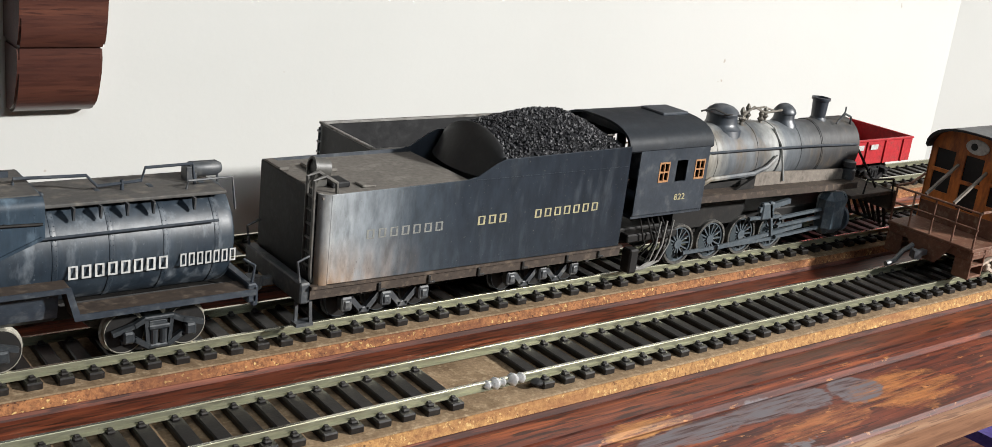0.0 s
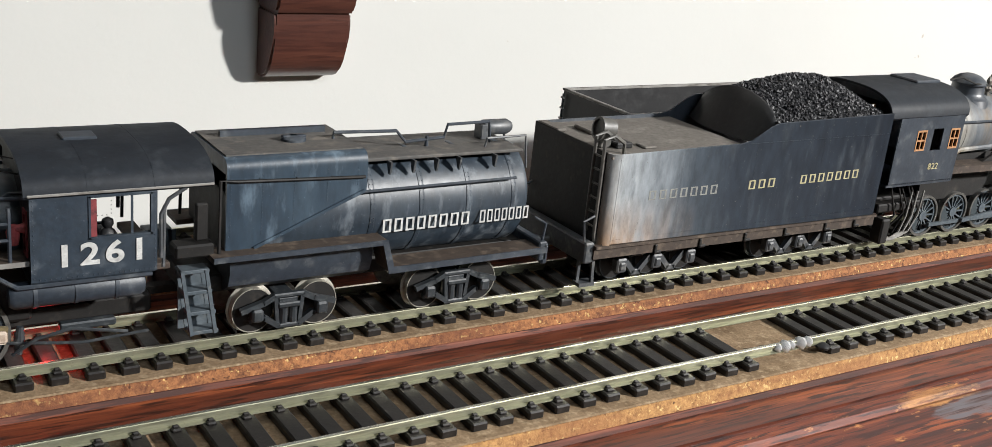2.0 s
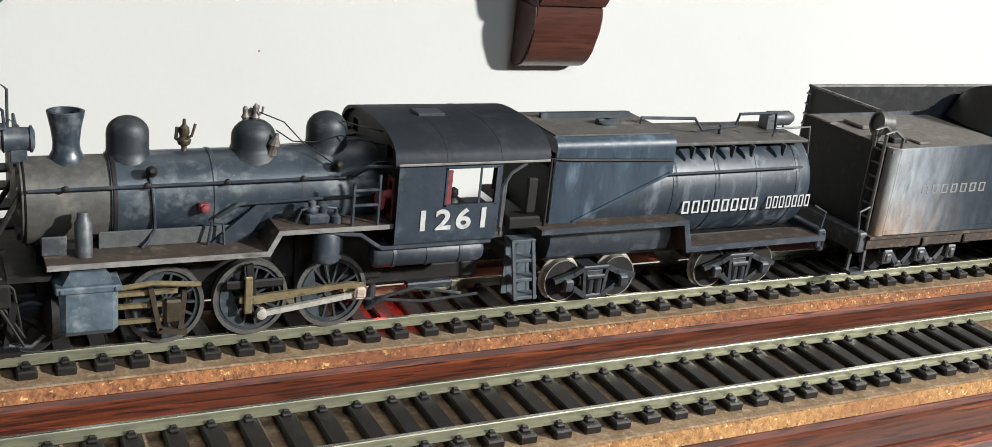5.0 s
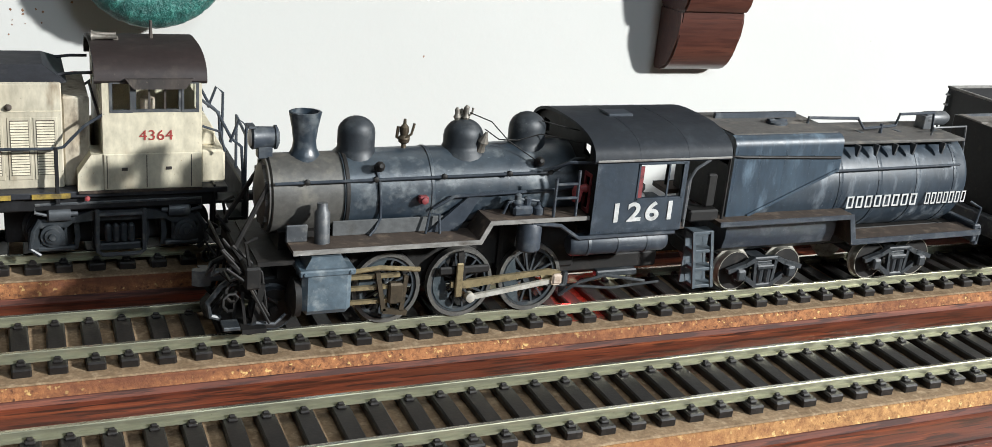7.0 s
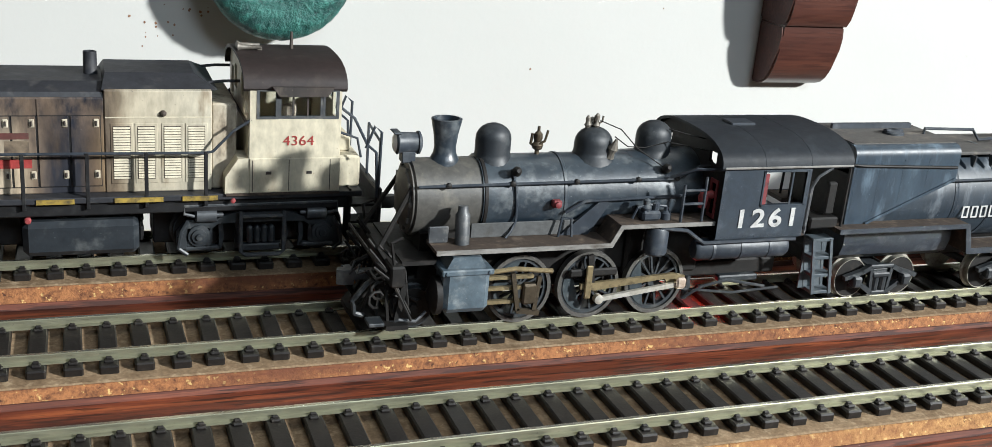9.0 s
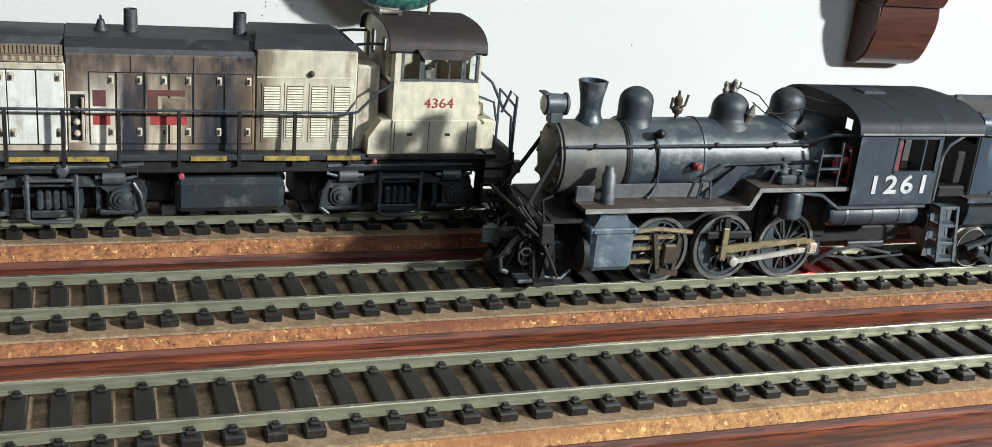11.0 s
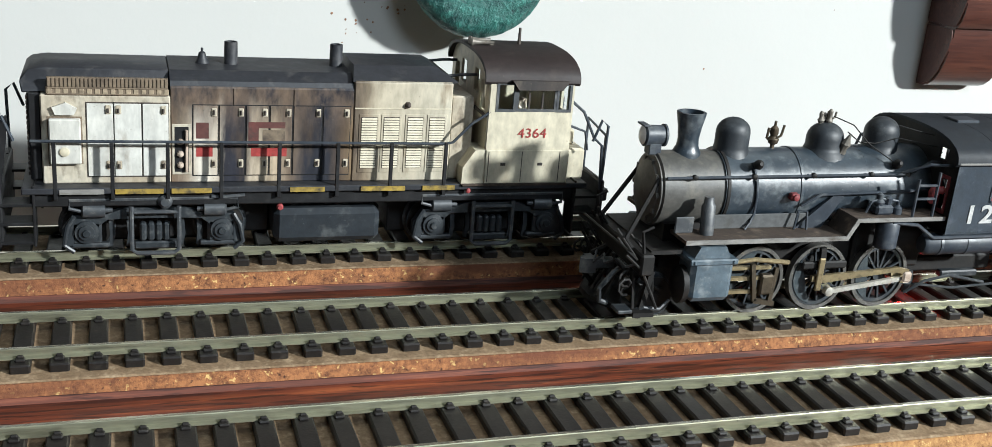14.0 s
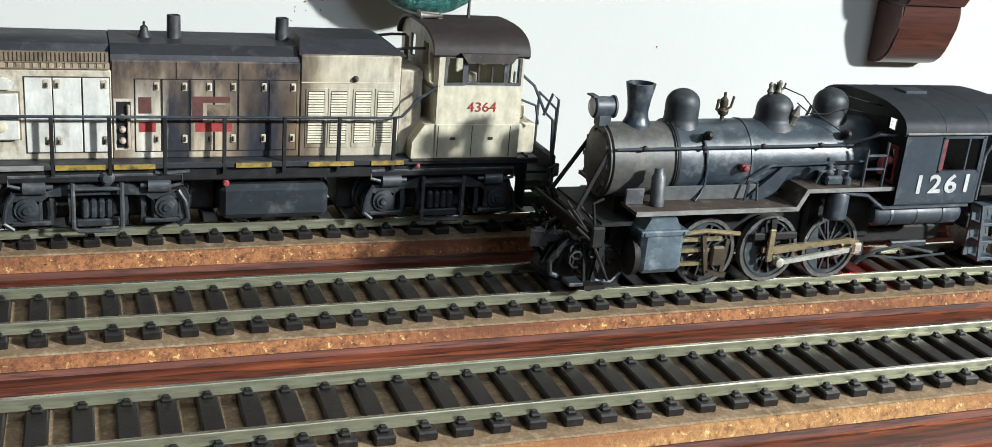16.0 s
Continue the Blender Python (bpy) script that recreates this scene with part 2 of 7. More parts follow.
m_red = paint("red_enamel", (0.54, 0.028, 0.036), (0.42, 0.0224, 0.03), (0.22, 0.05, 0.04), 0.45, coarse=90, dusty=0.2)
m_redmark = paint("dull_red_fitting", (0.408, 0.064, 0.066), (0.288, 0.05, 0.0528), (0.07, 0.04, 0.035), 0.6, coarse=300)
m_cream = paint("grimy_cream_paint", (0.68, 0.62, 0.47), (0.62, 0.545, 0.385), (0.36, 0.25, 0.14), 0.46, coarse=24, dusty=0.08, fine=500, amount=0.4, stretch=(1, 1, 0.5))
m_white = paint("grimy_white_paint", (0.73, 0.725, 0.67), (0.64, 0.605, 0.52), (0.25, 0.18, 0.11), 0.46, stretch=(1, 1, 0.4), coarse=70, dusty=0.16, fine=500)
m_yellow = paint("dulled_yellow_trim", (0.42, 0.29, 0.050), (0.28, 0.19, 0.042), (0.06, 0.050, 0.034), 0.6, coarse=140, dusty=0.6)
m_brownroof = paint("brown_black_roof", (0.0238, 0.0155, 0.0145), (0.034, 0.0223, 0.0205), (0.0595, 0.0455, 0.0385), 0.6, coarse=60, dusty=0.3)
# brown for soot, and for the shade painted into gaps and slots
m_sootshade = paint("sooty_shaded_brown", (0.035, 0.030, 0.028), (0.10, 0.075, 0.060), (0.22, 0.18, 0.14), 0.6, stretch=(1, 1, 0.3), coarse=75, dusty=0.35, amount=0.8)
m_hoodtop = paint("charcoal_hood_top", (0.0238, 0.0252, 0.0308), (0.042, 0.0448, 0.0518), (0.09, 0.0864, 0.084), 0.5, coarse=80, dusty=0.3)
m_nw = paint("streaked_tender_black", (0.024, 0.0312, 0.0432), (0.066, 0.0816, 0.103), (0.13, 0.14, 0.15), 0.40, stretch=(1, 1, 0.22), coarse=65, dusty=0.35, spec=0.9)
m_fade = paint("smoky_red_paint", (0.13, 0.040, 0.034), (0.10, 0.045, 0.036), (0.06, 0.045, 0.036), 0.6, coarse=200)
m_deck = paint("dusty_tender_deck", (0.150, 0.135, 0.118), (0.20, 0.182, 0.160), (0.27, 0.25, 0.22), 0.7, coarse=60, dusty=0.4)
m_letter = paint("white_lettering", (0.62, 0.62, 0.60), (0.52, 0.52, 0.50), (0.30, 0.30, 0.30), 0.6, coarse=260, dusty=0.2)
m_gold = paint("gold_lettering", (0.52, 0.46, 0.26), (0.42, 0.37, 0.22), (0.22, 0.2, 0.13), 0.55, coarse=260, dusty=0.3)
m_rednum = paint("red_lettering", (0.40, 0.045, 0.04), (0.34, 0.05, 0.045), (0.3, 0.15, 0.11), 0.6, coarse=260, dusty=0.15)
m_orange = paint("orange_cab_paint", (0.74, 0.235, 0.050), (0.58, 0.175, 0.045), (0.13, 0.055, 0.035), 0.5, coarse=60, dusty=0.62, stretch=(1, 1, 0.35))
m_sash = paint("orange_window_sash", (0.52, 0.26, 0.11), (0.44, 0.21, 0.09), (0.3, 0.17, 0.10), 0.55, coarse=260)
m_tan = paint("bare_tan_casting", (0.55, 0.45, 0.36), (0.42, 0.32, 0.25), (0.25, 0.16, 0.11), 0.6, coarse=130, dusty=0.35)
m_brown = paint("rust_brown_frame", (0.15, 0.062, 0.036), (0.24, 0.115, 0.070), (0.34, 0.24, 0.16), 0.6, coarse=120, dusty=0.35)
m_green, t, b = principled("wrinkled_teal_glaze", 0.45, 0.0, 0.5)
v = coords(t)
fold = noise_node(t, v, 260.0, 5.0, 0.7)
c = mix(t, ramp(t, noise_node(t, v, 90.0, 4.0), 0.36, 0.66), (0.010, 0.062, 0.055), (0.030, 0.150, 0.125))
c = mix(t, ramp(t, fold, 0.52, 0.66), c, (0.050, 0.200, 0.165))
c = mix(t, ramp(t, fold, 0.42, 0.30), c, (0.006, 0.034, 0.032))
t.links.new(c, b.inputs["Base Color"])
bump(t, b, fold, 0.9, 0.0015)
m_copper = paint("copper_relief", (0.42, 0.17, 0.07), (0.30, 0.11, 0.05), (0.1, 0.05, 0.03), 0.4, metal=0.5, coarse=150)
m_dark = paint("shadow_black", (0.007, 0.007, 0.008), (0.010, 0.010, 0.012), (0.026, 0.026, 0.027), 0.5, coarse=120)
m_tyre = paint("dark_tyre_steel", (0.21, 0.205, 0.19), (0.14, 0.135, 0.125), (0.07, 0.062, 0.055), 0.32, metal=0.5, coarse=150, dusty=0.4)
m_edge = paint("rubbed_bare_edge", (0.30, 0.29, 0.27), (0.20, 0.19, 0.175), (0.09, 0.075, 0.06), 0.5, coarse=160, dusty=0.5, stretch=(0.4, 1, 1))
m_ochre = paint("ochre_stained_slat", (0.44, 0.35, 0.24), (0.32, 0.25, 0.165), (0.14, 0.10, 0.07), 0.6, coarse=110, dusty=0.4)
m_grille = paint("tan_stained_grille", (0.26, 0.20, 0.135), (0.17, 0.125, 0.085), (0.07, 0.052, 0.04), 0.6, coarse=70, dusty=0.5, amount=0.8)
m_faded = paint("faded_grey_lettering", (0.30, 0.30, 0.27), (0.24, 0.24, 0.22), (0.12, 0.12, 0.12), 0.6, coarse=260, dusty=0.4)
m_bronze = paint("dark_bronze", (0.10, 0.078, 0.052), (0.16, 0.13, 0.09), (0.05, 0.04, 0.03), 0.45, metal=0.6, coarse=250)
m_darkred = paint("dark_red_sash", (0.24, 0.04, 0.044), (0.18, 0.032, 0.036), (0.05, 0.02, 0.02), 0.6, coarse=300)
m_tdeck = paint("grey_tender_deck", (0.085, 0.082, 0.078), (0.135, 0.124, 0.110), (0.23, 0.20, 0.168), 0.6, coarse=70, dusty=0.4)
m_valance = paint("bleached_grey_plate", (0.105, 0.108, 0.108), (0.07, 0.0735, 0.0756), (0.06, 0.057, 0.05), 0.6, coarse=80, dusty=0.35)
m_skirt = paint("brown_grey_skirt", (0.253, 0.216, 0.18), (0.187, 0.158, 0.132), (0.05, 0.042, 0.035), 0.6, coarse=80, dusty=0.3)
m_stain = paint("stained_cream_paint", (0.62, 0.565, 0.45), (0.42, 0.335, 0.23), (0.12, 0.088, 0.06), 0.5, stretch=(1, 1, 0.5), coarse=120, dusty=0.42, amount=0.7)
m_dtruck = paint("dark_diesel_truck", (0.0221, 0.0272, 0.0323), (0.0391, 0.0467, 0.0527), (0.12, 0.125, 0.125), 0.40, coarse=170, dusty=0.25, spec=0.8)
m_step = paint("blue_grey_step", (0.0748, 0.0952, 0.112), (0.126, 0.15, 0.167), (0.16, 0.17, 0.17), 0.46, coarse=130, dusty=0.35)
m_coal, t, b = principled("broken_coal", 0.55)
n = noise_node(t, coords(t), 900.0)
t.links.new(mix(t, n, (0.006, 0.006, 0.008), (0.024, 0.024, 0.028)), b.inputs["Base Color"])
m_glass, t, b = principled("window_glazing", 0.08)
b.inputs["Base Color"].default_value = (0.85, 0.90, 0.90, 1)
b.inputs["Transmission Weight"].default_value = 1.0
b.inputs["IOR"].default_value = 1.2
m_floor = paint("room_floor", (0.30, 0.24, 0.18), (0.25, 0.20, 0.15), (0.35, 0.30, 0.25), 0.7, coarse=3, fine=60)
m_purple = paint("violet_cloth", (0.10, 0.07, 0.30), (0.08, 0.06, 0.24), (0.15, 0.12, 0.35), 0.8, coarse=40)
m_lampglass, t, b = principled("headlight_lens", 0.15)
b.inputs["Base Color"].default_value = (0.85, 0.85, 0.82, 1)



def along_x(name, stops, rough, low=None, fuzz=0.004, coarse=70, high=None, spec=0.5, grime=(0.10, 0.085, 0.07)):
    """Paint whose colour runs through stops [(x in mm, colour)] along the body, with ragged streaky borders; low: (x0, x1, z in mm, colour) of a rust stain; high: (z0, z1 in mm, colour) of soot that thickens upwards."""
    m, t, b = principled(name, rough, 0.0, spec)
    base = t.nodes.new("ShaderNodeTexCoord").outputs["Object"]
    sep = t.nodes.new("ShaderNodeSeparateXYZ")
    t.links.new(base, sep.inputs["Vector"])
    streak = noise_node(t, coords(t, 1, 1, 0.2), coarse * 2.2, 6.0, 0.7)
    add = t.nodes.new("ShaderNodeMath")
    add.operation = "MULTIPLY_ADD"
    t.links.new(streak, add.inputs[0])
    add.inputs[1].default_value = fuzz * 4
    t.links.new(sep.outputs["X"], add.inputs[2])
    shift = t.nodes.new("ShaderNodeMath")
    shift.operation = "SUBTRACT"
    t.links.new(add.outputs["Value"], shift.inputs[0])
    shift.inputs[1].default_value = fuzz * 2
    lo, hi = stops[0][0] * MM, stops[-1][0] * MM
    cr = t.nodes.new("ShaderNodeValToRGB")
    t.links.new(ramp(t, shift.outputs["Value"], lo, hi), cr.inputs["Fac"])
    el = cr.color_ramp.elements
    for k, (x, c) in enumerate(stops):
        p = (x * MM - lo) / (hi - lo)
        e = el[k] if k < 2 else el.new(p)
        e.position, e.color = p, (*c, 1)
    col = cr.outputs["Color"]
    fine = noise_node(t, coords(t, 1, 1, 0.35), 420.0, 5.0)
    dirt = noise_node(t, coords(t, 1, 1, 0.25), coarse * 3.0, 5.0)
    if low:
        x0, x1, zt, c2 = low
        fx, fz = ramp(t, shift.outputs["Value"], x1 * MM, x0 * MM), ramp(t, sep.outputs["Z"], zt * MM, (zt - 14) * MM)
        mul = t.nodes.new("ShaderNodeMath")
        mul.operation = "MULTIPLY"
        t.links.new(fx, mul.inputs[0])
        t.links.new(fz, mul.inputs[1])
        mul2 = t.nodes.new("ShaderNodeMath")
        mul2.operation = "MULTIPLY"
        t.links.new(mul.outputs["Value"], mul2.inputs[0])
        t.links.new(ramp(t, dirt, 0.3, 0.6), mul2.inputs[1])
        col = mix(t, mul2.outputs["Value"], col, c2)
    if high:
        z0, z1, c3 = high[:3]
        if len(high) > 3:
            c3 = mix(t, ramp(t, noise_node(t, coords(t, 1, 1, 0.45), 75.0, 6.0, 0.7), 0.44, 0.60), c3, high[3])
        lift = t.nodes.new("ShaderNodeMath")
        lift.operation = "MULTIPLY_ADD"
        t.links.new(streak, lift.inputs[0])
        lift.inputs[1].default_value = 0.018
        t.links.new(sep.outputs["Z"], lift.inputs[2])
        col = mix(t, ramp(t, lift.outputs["Value"], z0 * MM + 0.009, z1 * MM + 0.009), col, c3)
    col = mix(t, ramp(t, dirt, 0.54, 0.78), col, grime)
    col = mix(t, ramp(t, noise_node(t, coords(t), 1300.0, 2.0), 0.69, 0.80), col, (0.16, 0.145, 0.125))
    g = t.nodes.new("ShaderNodeMix")
    g.data_type, g.blend_type = "RGBA", "MULTIPLY"
    g.inputs["Factor"].default_value = 0.55
    t.links.new(col, g.inputs["A"])
    cc = t.nodes.new("ShaderNodeCombineColor")
    f = ramp(t, fine, 0.2, 0.7)
    for s in ("Red", "Green", "Blue"):
        t.links.new(f, cc.inputs[s])
    t.links.new(cc.outputs["Color"], g.inputs["B"])
    t.links.new(g.outputs["Result"], b.inputs["Base Color"])
    bump(t, b, fine, 0.3, 0.0001)
    return m


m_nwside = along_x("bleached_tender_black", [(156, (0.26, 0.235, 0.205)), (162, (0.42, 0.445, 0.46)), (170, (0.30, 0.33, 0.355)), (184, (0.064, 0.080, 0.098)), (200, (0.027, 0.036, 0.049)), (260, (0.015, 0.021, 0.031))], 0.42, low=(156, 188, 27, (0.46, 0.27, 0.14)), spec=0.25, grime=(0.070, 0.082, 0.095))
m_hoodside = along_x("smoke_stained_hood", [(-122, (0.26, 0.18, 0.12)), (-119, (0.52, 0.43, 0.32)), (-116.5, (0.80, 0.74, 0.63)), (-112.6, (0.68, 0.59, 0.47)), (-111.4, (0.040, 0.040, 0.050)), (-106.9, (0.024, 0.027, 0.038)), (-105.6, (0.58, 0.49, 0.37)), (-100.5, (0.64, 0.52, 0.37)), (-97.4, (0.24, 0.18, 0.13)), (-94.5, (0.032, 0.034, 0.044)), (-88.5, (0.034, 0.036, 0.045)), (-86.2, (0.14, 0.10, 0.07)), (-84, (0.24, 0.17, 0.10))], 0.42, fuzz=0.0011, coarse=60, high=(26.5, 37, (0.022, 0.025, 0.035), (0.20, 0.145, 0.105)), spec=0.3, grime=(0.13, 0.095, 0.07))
m_nwboiler = along_x("pale_banded_boiler_grey", [(296, (0.05, 0.05, 0.05)), (303, (0.24, 0.200, 0.145)), (309, (0.34, 0.33, 0.30)), (315, (0.12, 0.132, 0.145)), (327, (0.16, 0.17, 0.18)), (333, (0.10, 0.108, 0.115)), (343, (0.42, 0.42, 0.40)), (349, (0.14, 0.155, 0.17)), (366, (0.075, 0.076, 0.078)), (398, (0.05, 0.047, 0.046))], 0.5, fuzz=0.0025, coarse=60, spec=0.35, grime=(0.15, 0.115, 0.08))
m_rearhood = along_x("smoke_edged_cream", [(-84, (0.10, 0.075, 0.055)), (-80.5, (0.30, 0.24, 0.165)), (-76, (0.54, 0.48, 0.36)), (-61, (0.60, 0.55, 0.43))], 0.48, fuzz=0.003, coarse=80, low=(-84, -66, 24, (0.28, 0.20, 0.12)), grime=(0.26, 0.185, 0.11))

# ---- building helpers: everything below is in millimetres until it is linked ----
def finish(bm, name, mat, smooth=None):
    me = bpy.data.meshes.new(name)
    bmesh.ops.scale(bm, vec=(MM, MM, MM), verts=bm.verts)
    bmesh.ops.recalc_face_normals(bm, faces=bm.faces)
    bm.to_mesh(me)
    bm.free()
    me.materials.append(mat)
    if smooth is not None:
        me.shade_smooth()
        me.set_sharp_from_angle(angle=radians(smooth))
    return me


def thing(name, x, y, z, label, category, group="", kind="", turn=0, size=(1, 1, 1)):
    ob = new(name)
    ob.matrix_basis = pose(x * MM, y * MM, z * MM, 0, 0, turn) @ Matrix.Diagonal((*size, 1))
    ob.empty_display_size = 0.01
    return tagged(ob, label, category, group, kind)


def part(name, bm, mat, parent, label="", smooth=35):
    ob = new(name, finish(bm, name, mat, smooth))
    ob.parent = parent
    return tagged(ob, label)


def solid(name, bm, mat, label, category="", kind="", smooth=35, group=""):
    ob = new(name, finish(bm, name, mat, smooth))
    return tagged(ob, label, category, group, kind)


def restretch(root, knee, below, above):
    """Stretches a thing's parts upwards: by one factor up to the knee height, in mm, and by another over it."""
    for ob in root.children_recursive:
        if ob.type == "MESH":
            for v in ob.data.vertices:
                z = v.co.z / MM
                v.co.z = (min(z, knee) * below + max(z - knee, 0) * above) * MM


def B():
    return bmesh.new()


def box(bm, x0, x1, y0, y1, z0, z1, bevel=0.0):
    if bevel:
        o = B()
        box(o, x0, x1, y0, y1, z0, z1)
        bmesh.ops.bevel(o, geom=list(o.edges), offset=bevel, segments=1, affect="EDGES", profile=0.5)
        return join(bm, o)
    vs = [bm.verts.new(p) for p in ((x0, y0, z0), (x1, y0, z0), (x1, y1, z0), (x0, y1, z0), (x0, y0, z1), (x1, y0, z1), (x1, y1, z1), (x0, y1, z1))]
    for f in ((0, 3, 2, 1), (4, 5, 6, 7), (0, 1, 5, 4), (1, 2, 6, 5), (2, 3, 7, 6), (3, 0, 4, 7)):
        bm.faces.new([vs[i] for i in f])
    return bm


def join(bm, other, m=None):
    """Copies other's geometry into bm, and frees it."""
    at = {}
    for v in other.verts:
        at[v] = bm.verts.new(m @ v.co if m else v.co)
    for f in other.faces:
        bm.faces.new([at[v] for v in f.verts])
    other.free()
    return bm


def lathe(bm, p0, axis, prof, seg=24, caps=True):
    """Rings of radius r at distance h along axis from p0: prof is [(h, r), ...]."""
    p0, axis = Vector(p0), Vector(axis).normalized()
    u = axis.orthogonal().normalized()
    w = axis.cross(u)
    rings = []
    for h, r in prof:
        rings.append([bm.verts.new(p0 + axis * h + (u * math.cos(a) + w * math.sin(a)) * max(r, 0.001)) for a in (2 * math.pi * (i + 0.5) / seg for i in range(seg))])
    for a, b in zip(rings, rings[1:]):
        for i in range(seg):
            bm.faces.new((a[i], a[(i + 1) % seg], b[(i + 1) % seg], b[i]))
    if caps:
        bm.faces.new(rings[0][::-1])
        bm.faces.new(rings[-1])
    return bm


def cyl(bm, p0, p1, r0, r1=None, seg=16):
    p0, p1 = Vector(p0), Vector(p1)
    return lathe(bm, p0, p1 - p0, [(0, r0), ((p1 - p0).length, r0 if r1 is None else r1)], seg)


def pipe(bm, pts, r, seg=7):
    """A round wire through pts, with mitred bends."""
    pts = [Vector(p) for p in pts]
    rings, up = [], None
    for i, p in enumerate(pts):
        d = (pts[min(i + 1, len(pts) - 1)] - pts[max(i - 1, 0)]).normalized()
        up = d.orthogonal().normalized() if up is None else (up - d * up.dot(d)).normalized()
        w = d.cross(up)
        rings.append([bm.verts.new(p + (up * math.cos(a) + w * math.sin(a)) * r) for a in (2 * math.pi * k / seg for k in range(seg))])
    for a, b in zip(rings, rings[1:]):
        for i in range(seg):
            bm.faces.new((a[i], a[(i + 1) % seg], b[(i + 1) % seg], b[i]))
    bm.faces.new(rings[0][::-1])
    bm.faces.new(rings[-1])
    return bm


def prism(bm, outline, lo, hi, axis="y"):
    """An outline in the plane across axis (x,z for y; y,z for x; x,y for z), from lo to hi along it."""
    def at(a, b, h):
        return {"y": (a, h, b), "x": (h, a, b), "z": (a, b, h)}[axis]
    f = [bm.verts.new(at(a, b, lo)) for a, b in outline]
    g = [bm.verts.new(at(a, b, hi)) for a, b in outline]
    bm.faces.new(f)
    bm.faces.new(g[::-1])
    n = len(f)
    for i in range(n):
        bm.faces.new((f[i], f[(i + 1) % n], g[(i + 1) % n], g[i]))
    return bm


def sheet_wall(bm, x0, x1, z0, z1, y, thick, holes):
    """An upright plate in x,z with rectangular holes [(x0, x1, z0, z1)], thick towards +y."""
    xs = sorted({x0, x1, *[h[0] for h in holes], *[h[1] for h in holes]})
    zs = sorted({z0, z1, *[h[2] for h in holes], *[h[3] for h in holes]})
    for i in range(len(xs) - 1):
        for j in range(len(zs) - 1):
            cx, cz = (xs[i] + xs[i + 1]) / 2, (zs[j] + zs[j + 1]) / 2
            if not any(h[0] < cx < h[1] and h[2] < cz < h[3] for h in holes):
                box(bm, xs[i], xs[i + 1], y, y + thick, zs[j], zs[j + 1])
    bmesh.ops.remove_doubles(bm, verts=bm.verts, dist=0.001)
    return bm


def dome(bm, x, y, z, r, h, seg=20, flare=0.0, z0=None):
    """A round-topped dome that stands at z and is h high; z0: how far its skirt reaches down."""
    prof = [((z0 if z0 is not None else z) - z, r * (1 + flare)), (0.0, r * (1 + flare * 0.6)), (h * 0.12, r * (1 + flare * 0.15)), (h * 0.25, r)]
    body = h - r * 0.85
    prof.append((max(body, h * 0.3), r))
    for k in range(1, 7):
        a = k / 6 * math.pi / 2
        prof.append((max(body, h * 0.3) + (h - max(body, h * 0.3)) * math.sin(a), r * math.cos(a)))
    return lathe(bm, (x, y, z), (0, 0, 1), prof, seg)


def glyphs(name, text, mat, parent, x, y, z, size, label="", squeeze=1.0, bold=0.0, spread=1.0):
    """Raised characters that face -y, standing at (x, y, z), size high."""
    cu = bpy.data.curves.new(name, "FONT")
    cu.body, cu.size, cu.extrude, cu.offset = text, size * MM * 1.4, 0.00006, bold * MM
    cu.space_character = spread
    tmp = new(name, cu)
    bpy.context.view_layer.update()
    me = bpy.data.meshes.new_from_object(tmp.evaluated_get(bpy.context.evaluated_depsgraph_get()))
    bpy.data.objects.remove(tmp)
    me.transform(Matrix.Translation((x * MM, y * MM, z * MM)) @ Matrix.Rotation(radians(90), 4, "X") @ Matrix.Diagonal((squeeze, 1, 1, 1)))
    me.materials.clear()
    me.materials.append(mat)
    ob = new(name, me)
    ob.parent = parent
    return tagged(ob, label)



# ---- the room and the shelf ----
def wood_z(y):
    return 3.0 + 0.03 * y


def slab(bm, x0, x1, y0, y1, thick):
    vs = [bm.verts.new((x, y, wood_z(y) - d)) for d in (0, thick) for x, y in ((x0, y0), (x1, y0), (x1, y1), (x0, y1))]
    for f in ((0, 1, 2, 3), (7, 6, 5, 4), (0, 4, 5, 1), (1, 5, 6, 2), (2, 6, 7, 3), (3, 7, 4, 0)):
        bm.faces.new([vs[i] for i in f])
    return bm


XL, XR, YW = -900, 652, 125
solid("wall_back", box(B(), -1700, 670, YW, YW + 100, -950, 1700), m_wall, "plain white painted wall behind the shelf", kind="structure", smooth=None)
solid("wall_return", prism(B(), [(670, YW), (1056, YW - 140), (1056, YW + 100), (670, YW + 100)], -950, 1700, "z"), m_wall, "white wall return at the end of the shelf", kind="structure", smooth=None)
solid("wall_west", box(B(), -1800, -1700, -1500, YW + 100, -950, 1700), m_room, "unseen dark grey side wall, kept dull to limit bounced light", kind="structure", smooth=None)
solid("wall_east", box(B(), 3000, 3100, -1500, YW + 100, -950, 1700), m_room, "unseen dark grey side wall, kept dull to limit bounced light", kind="structure", smooth=None)
solid("wall_nook", box(B(), XR + 404, 3000, YW, YW + 100, -950, 1700), m_room, "unseen dark grey wall beyond the return, limiting bounced light", kind="structure", smooth=None)
solid("wall_front", sheet_wall(B(), -1700, 3000, -950, 1700, -1500, 100, [(1160, 1560, 650, 1050), (50, 550, 810, 1190)]), m_room, "unseen dark grey wall with openings for the key and fill lamps", kind="structure", smooth=None)
solid("floor", box(B(), -1800, 3100, -1500, YW + 100, -1050, -950), m_floor, "brown floor of the room", kind="structure", smooth=None)
solid("ceiling", box(B(), -1800, 3100, -1500, YW + 100, 1700, 1800), m_room, "unseen dark grey ceiling, kept dull to limit bounced light", kind="structure", smooth=None)

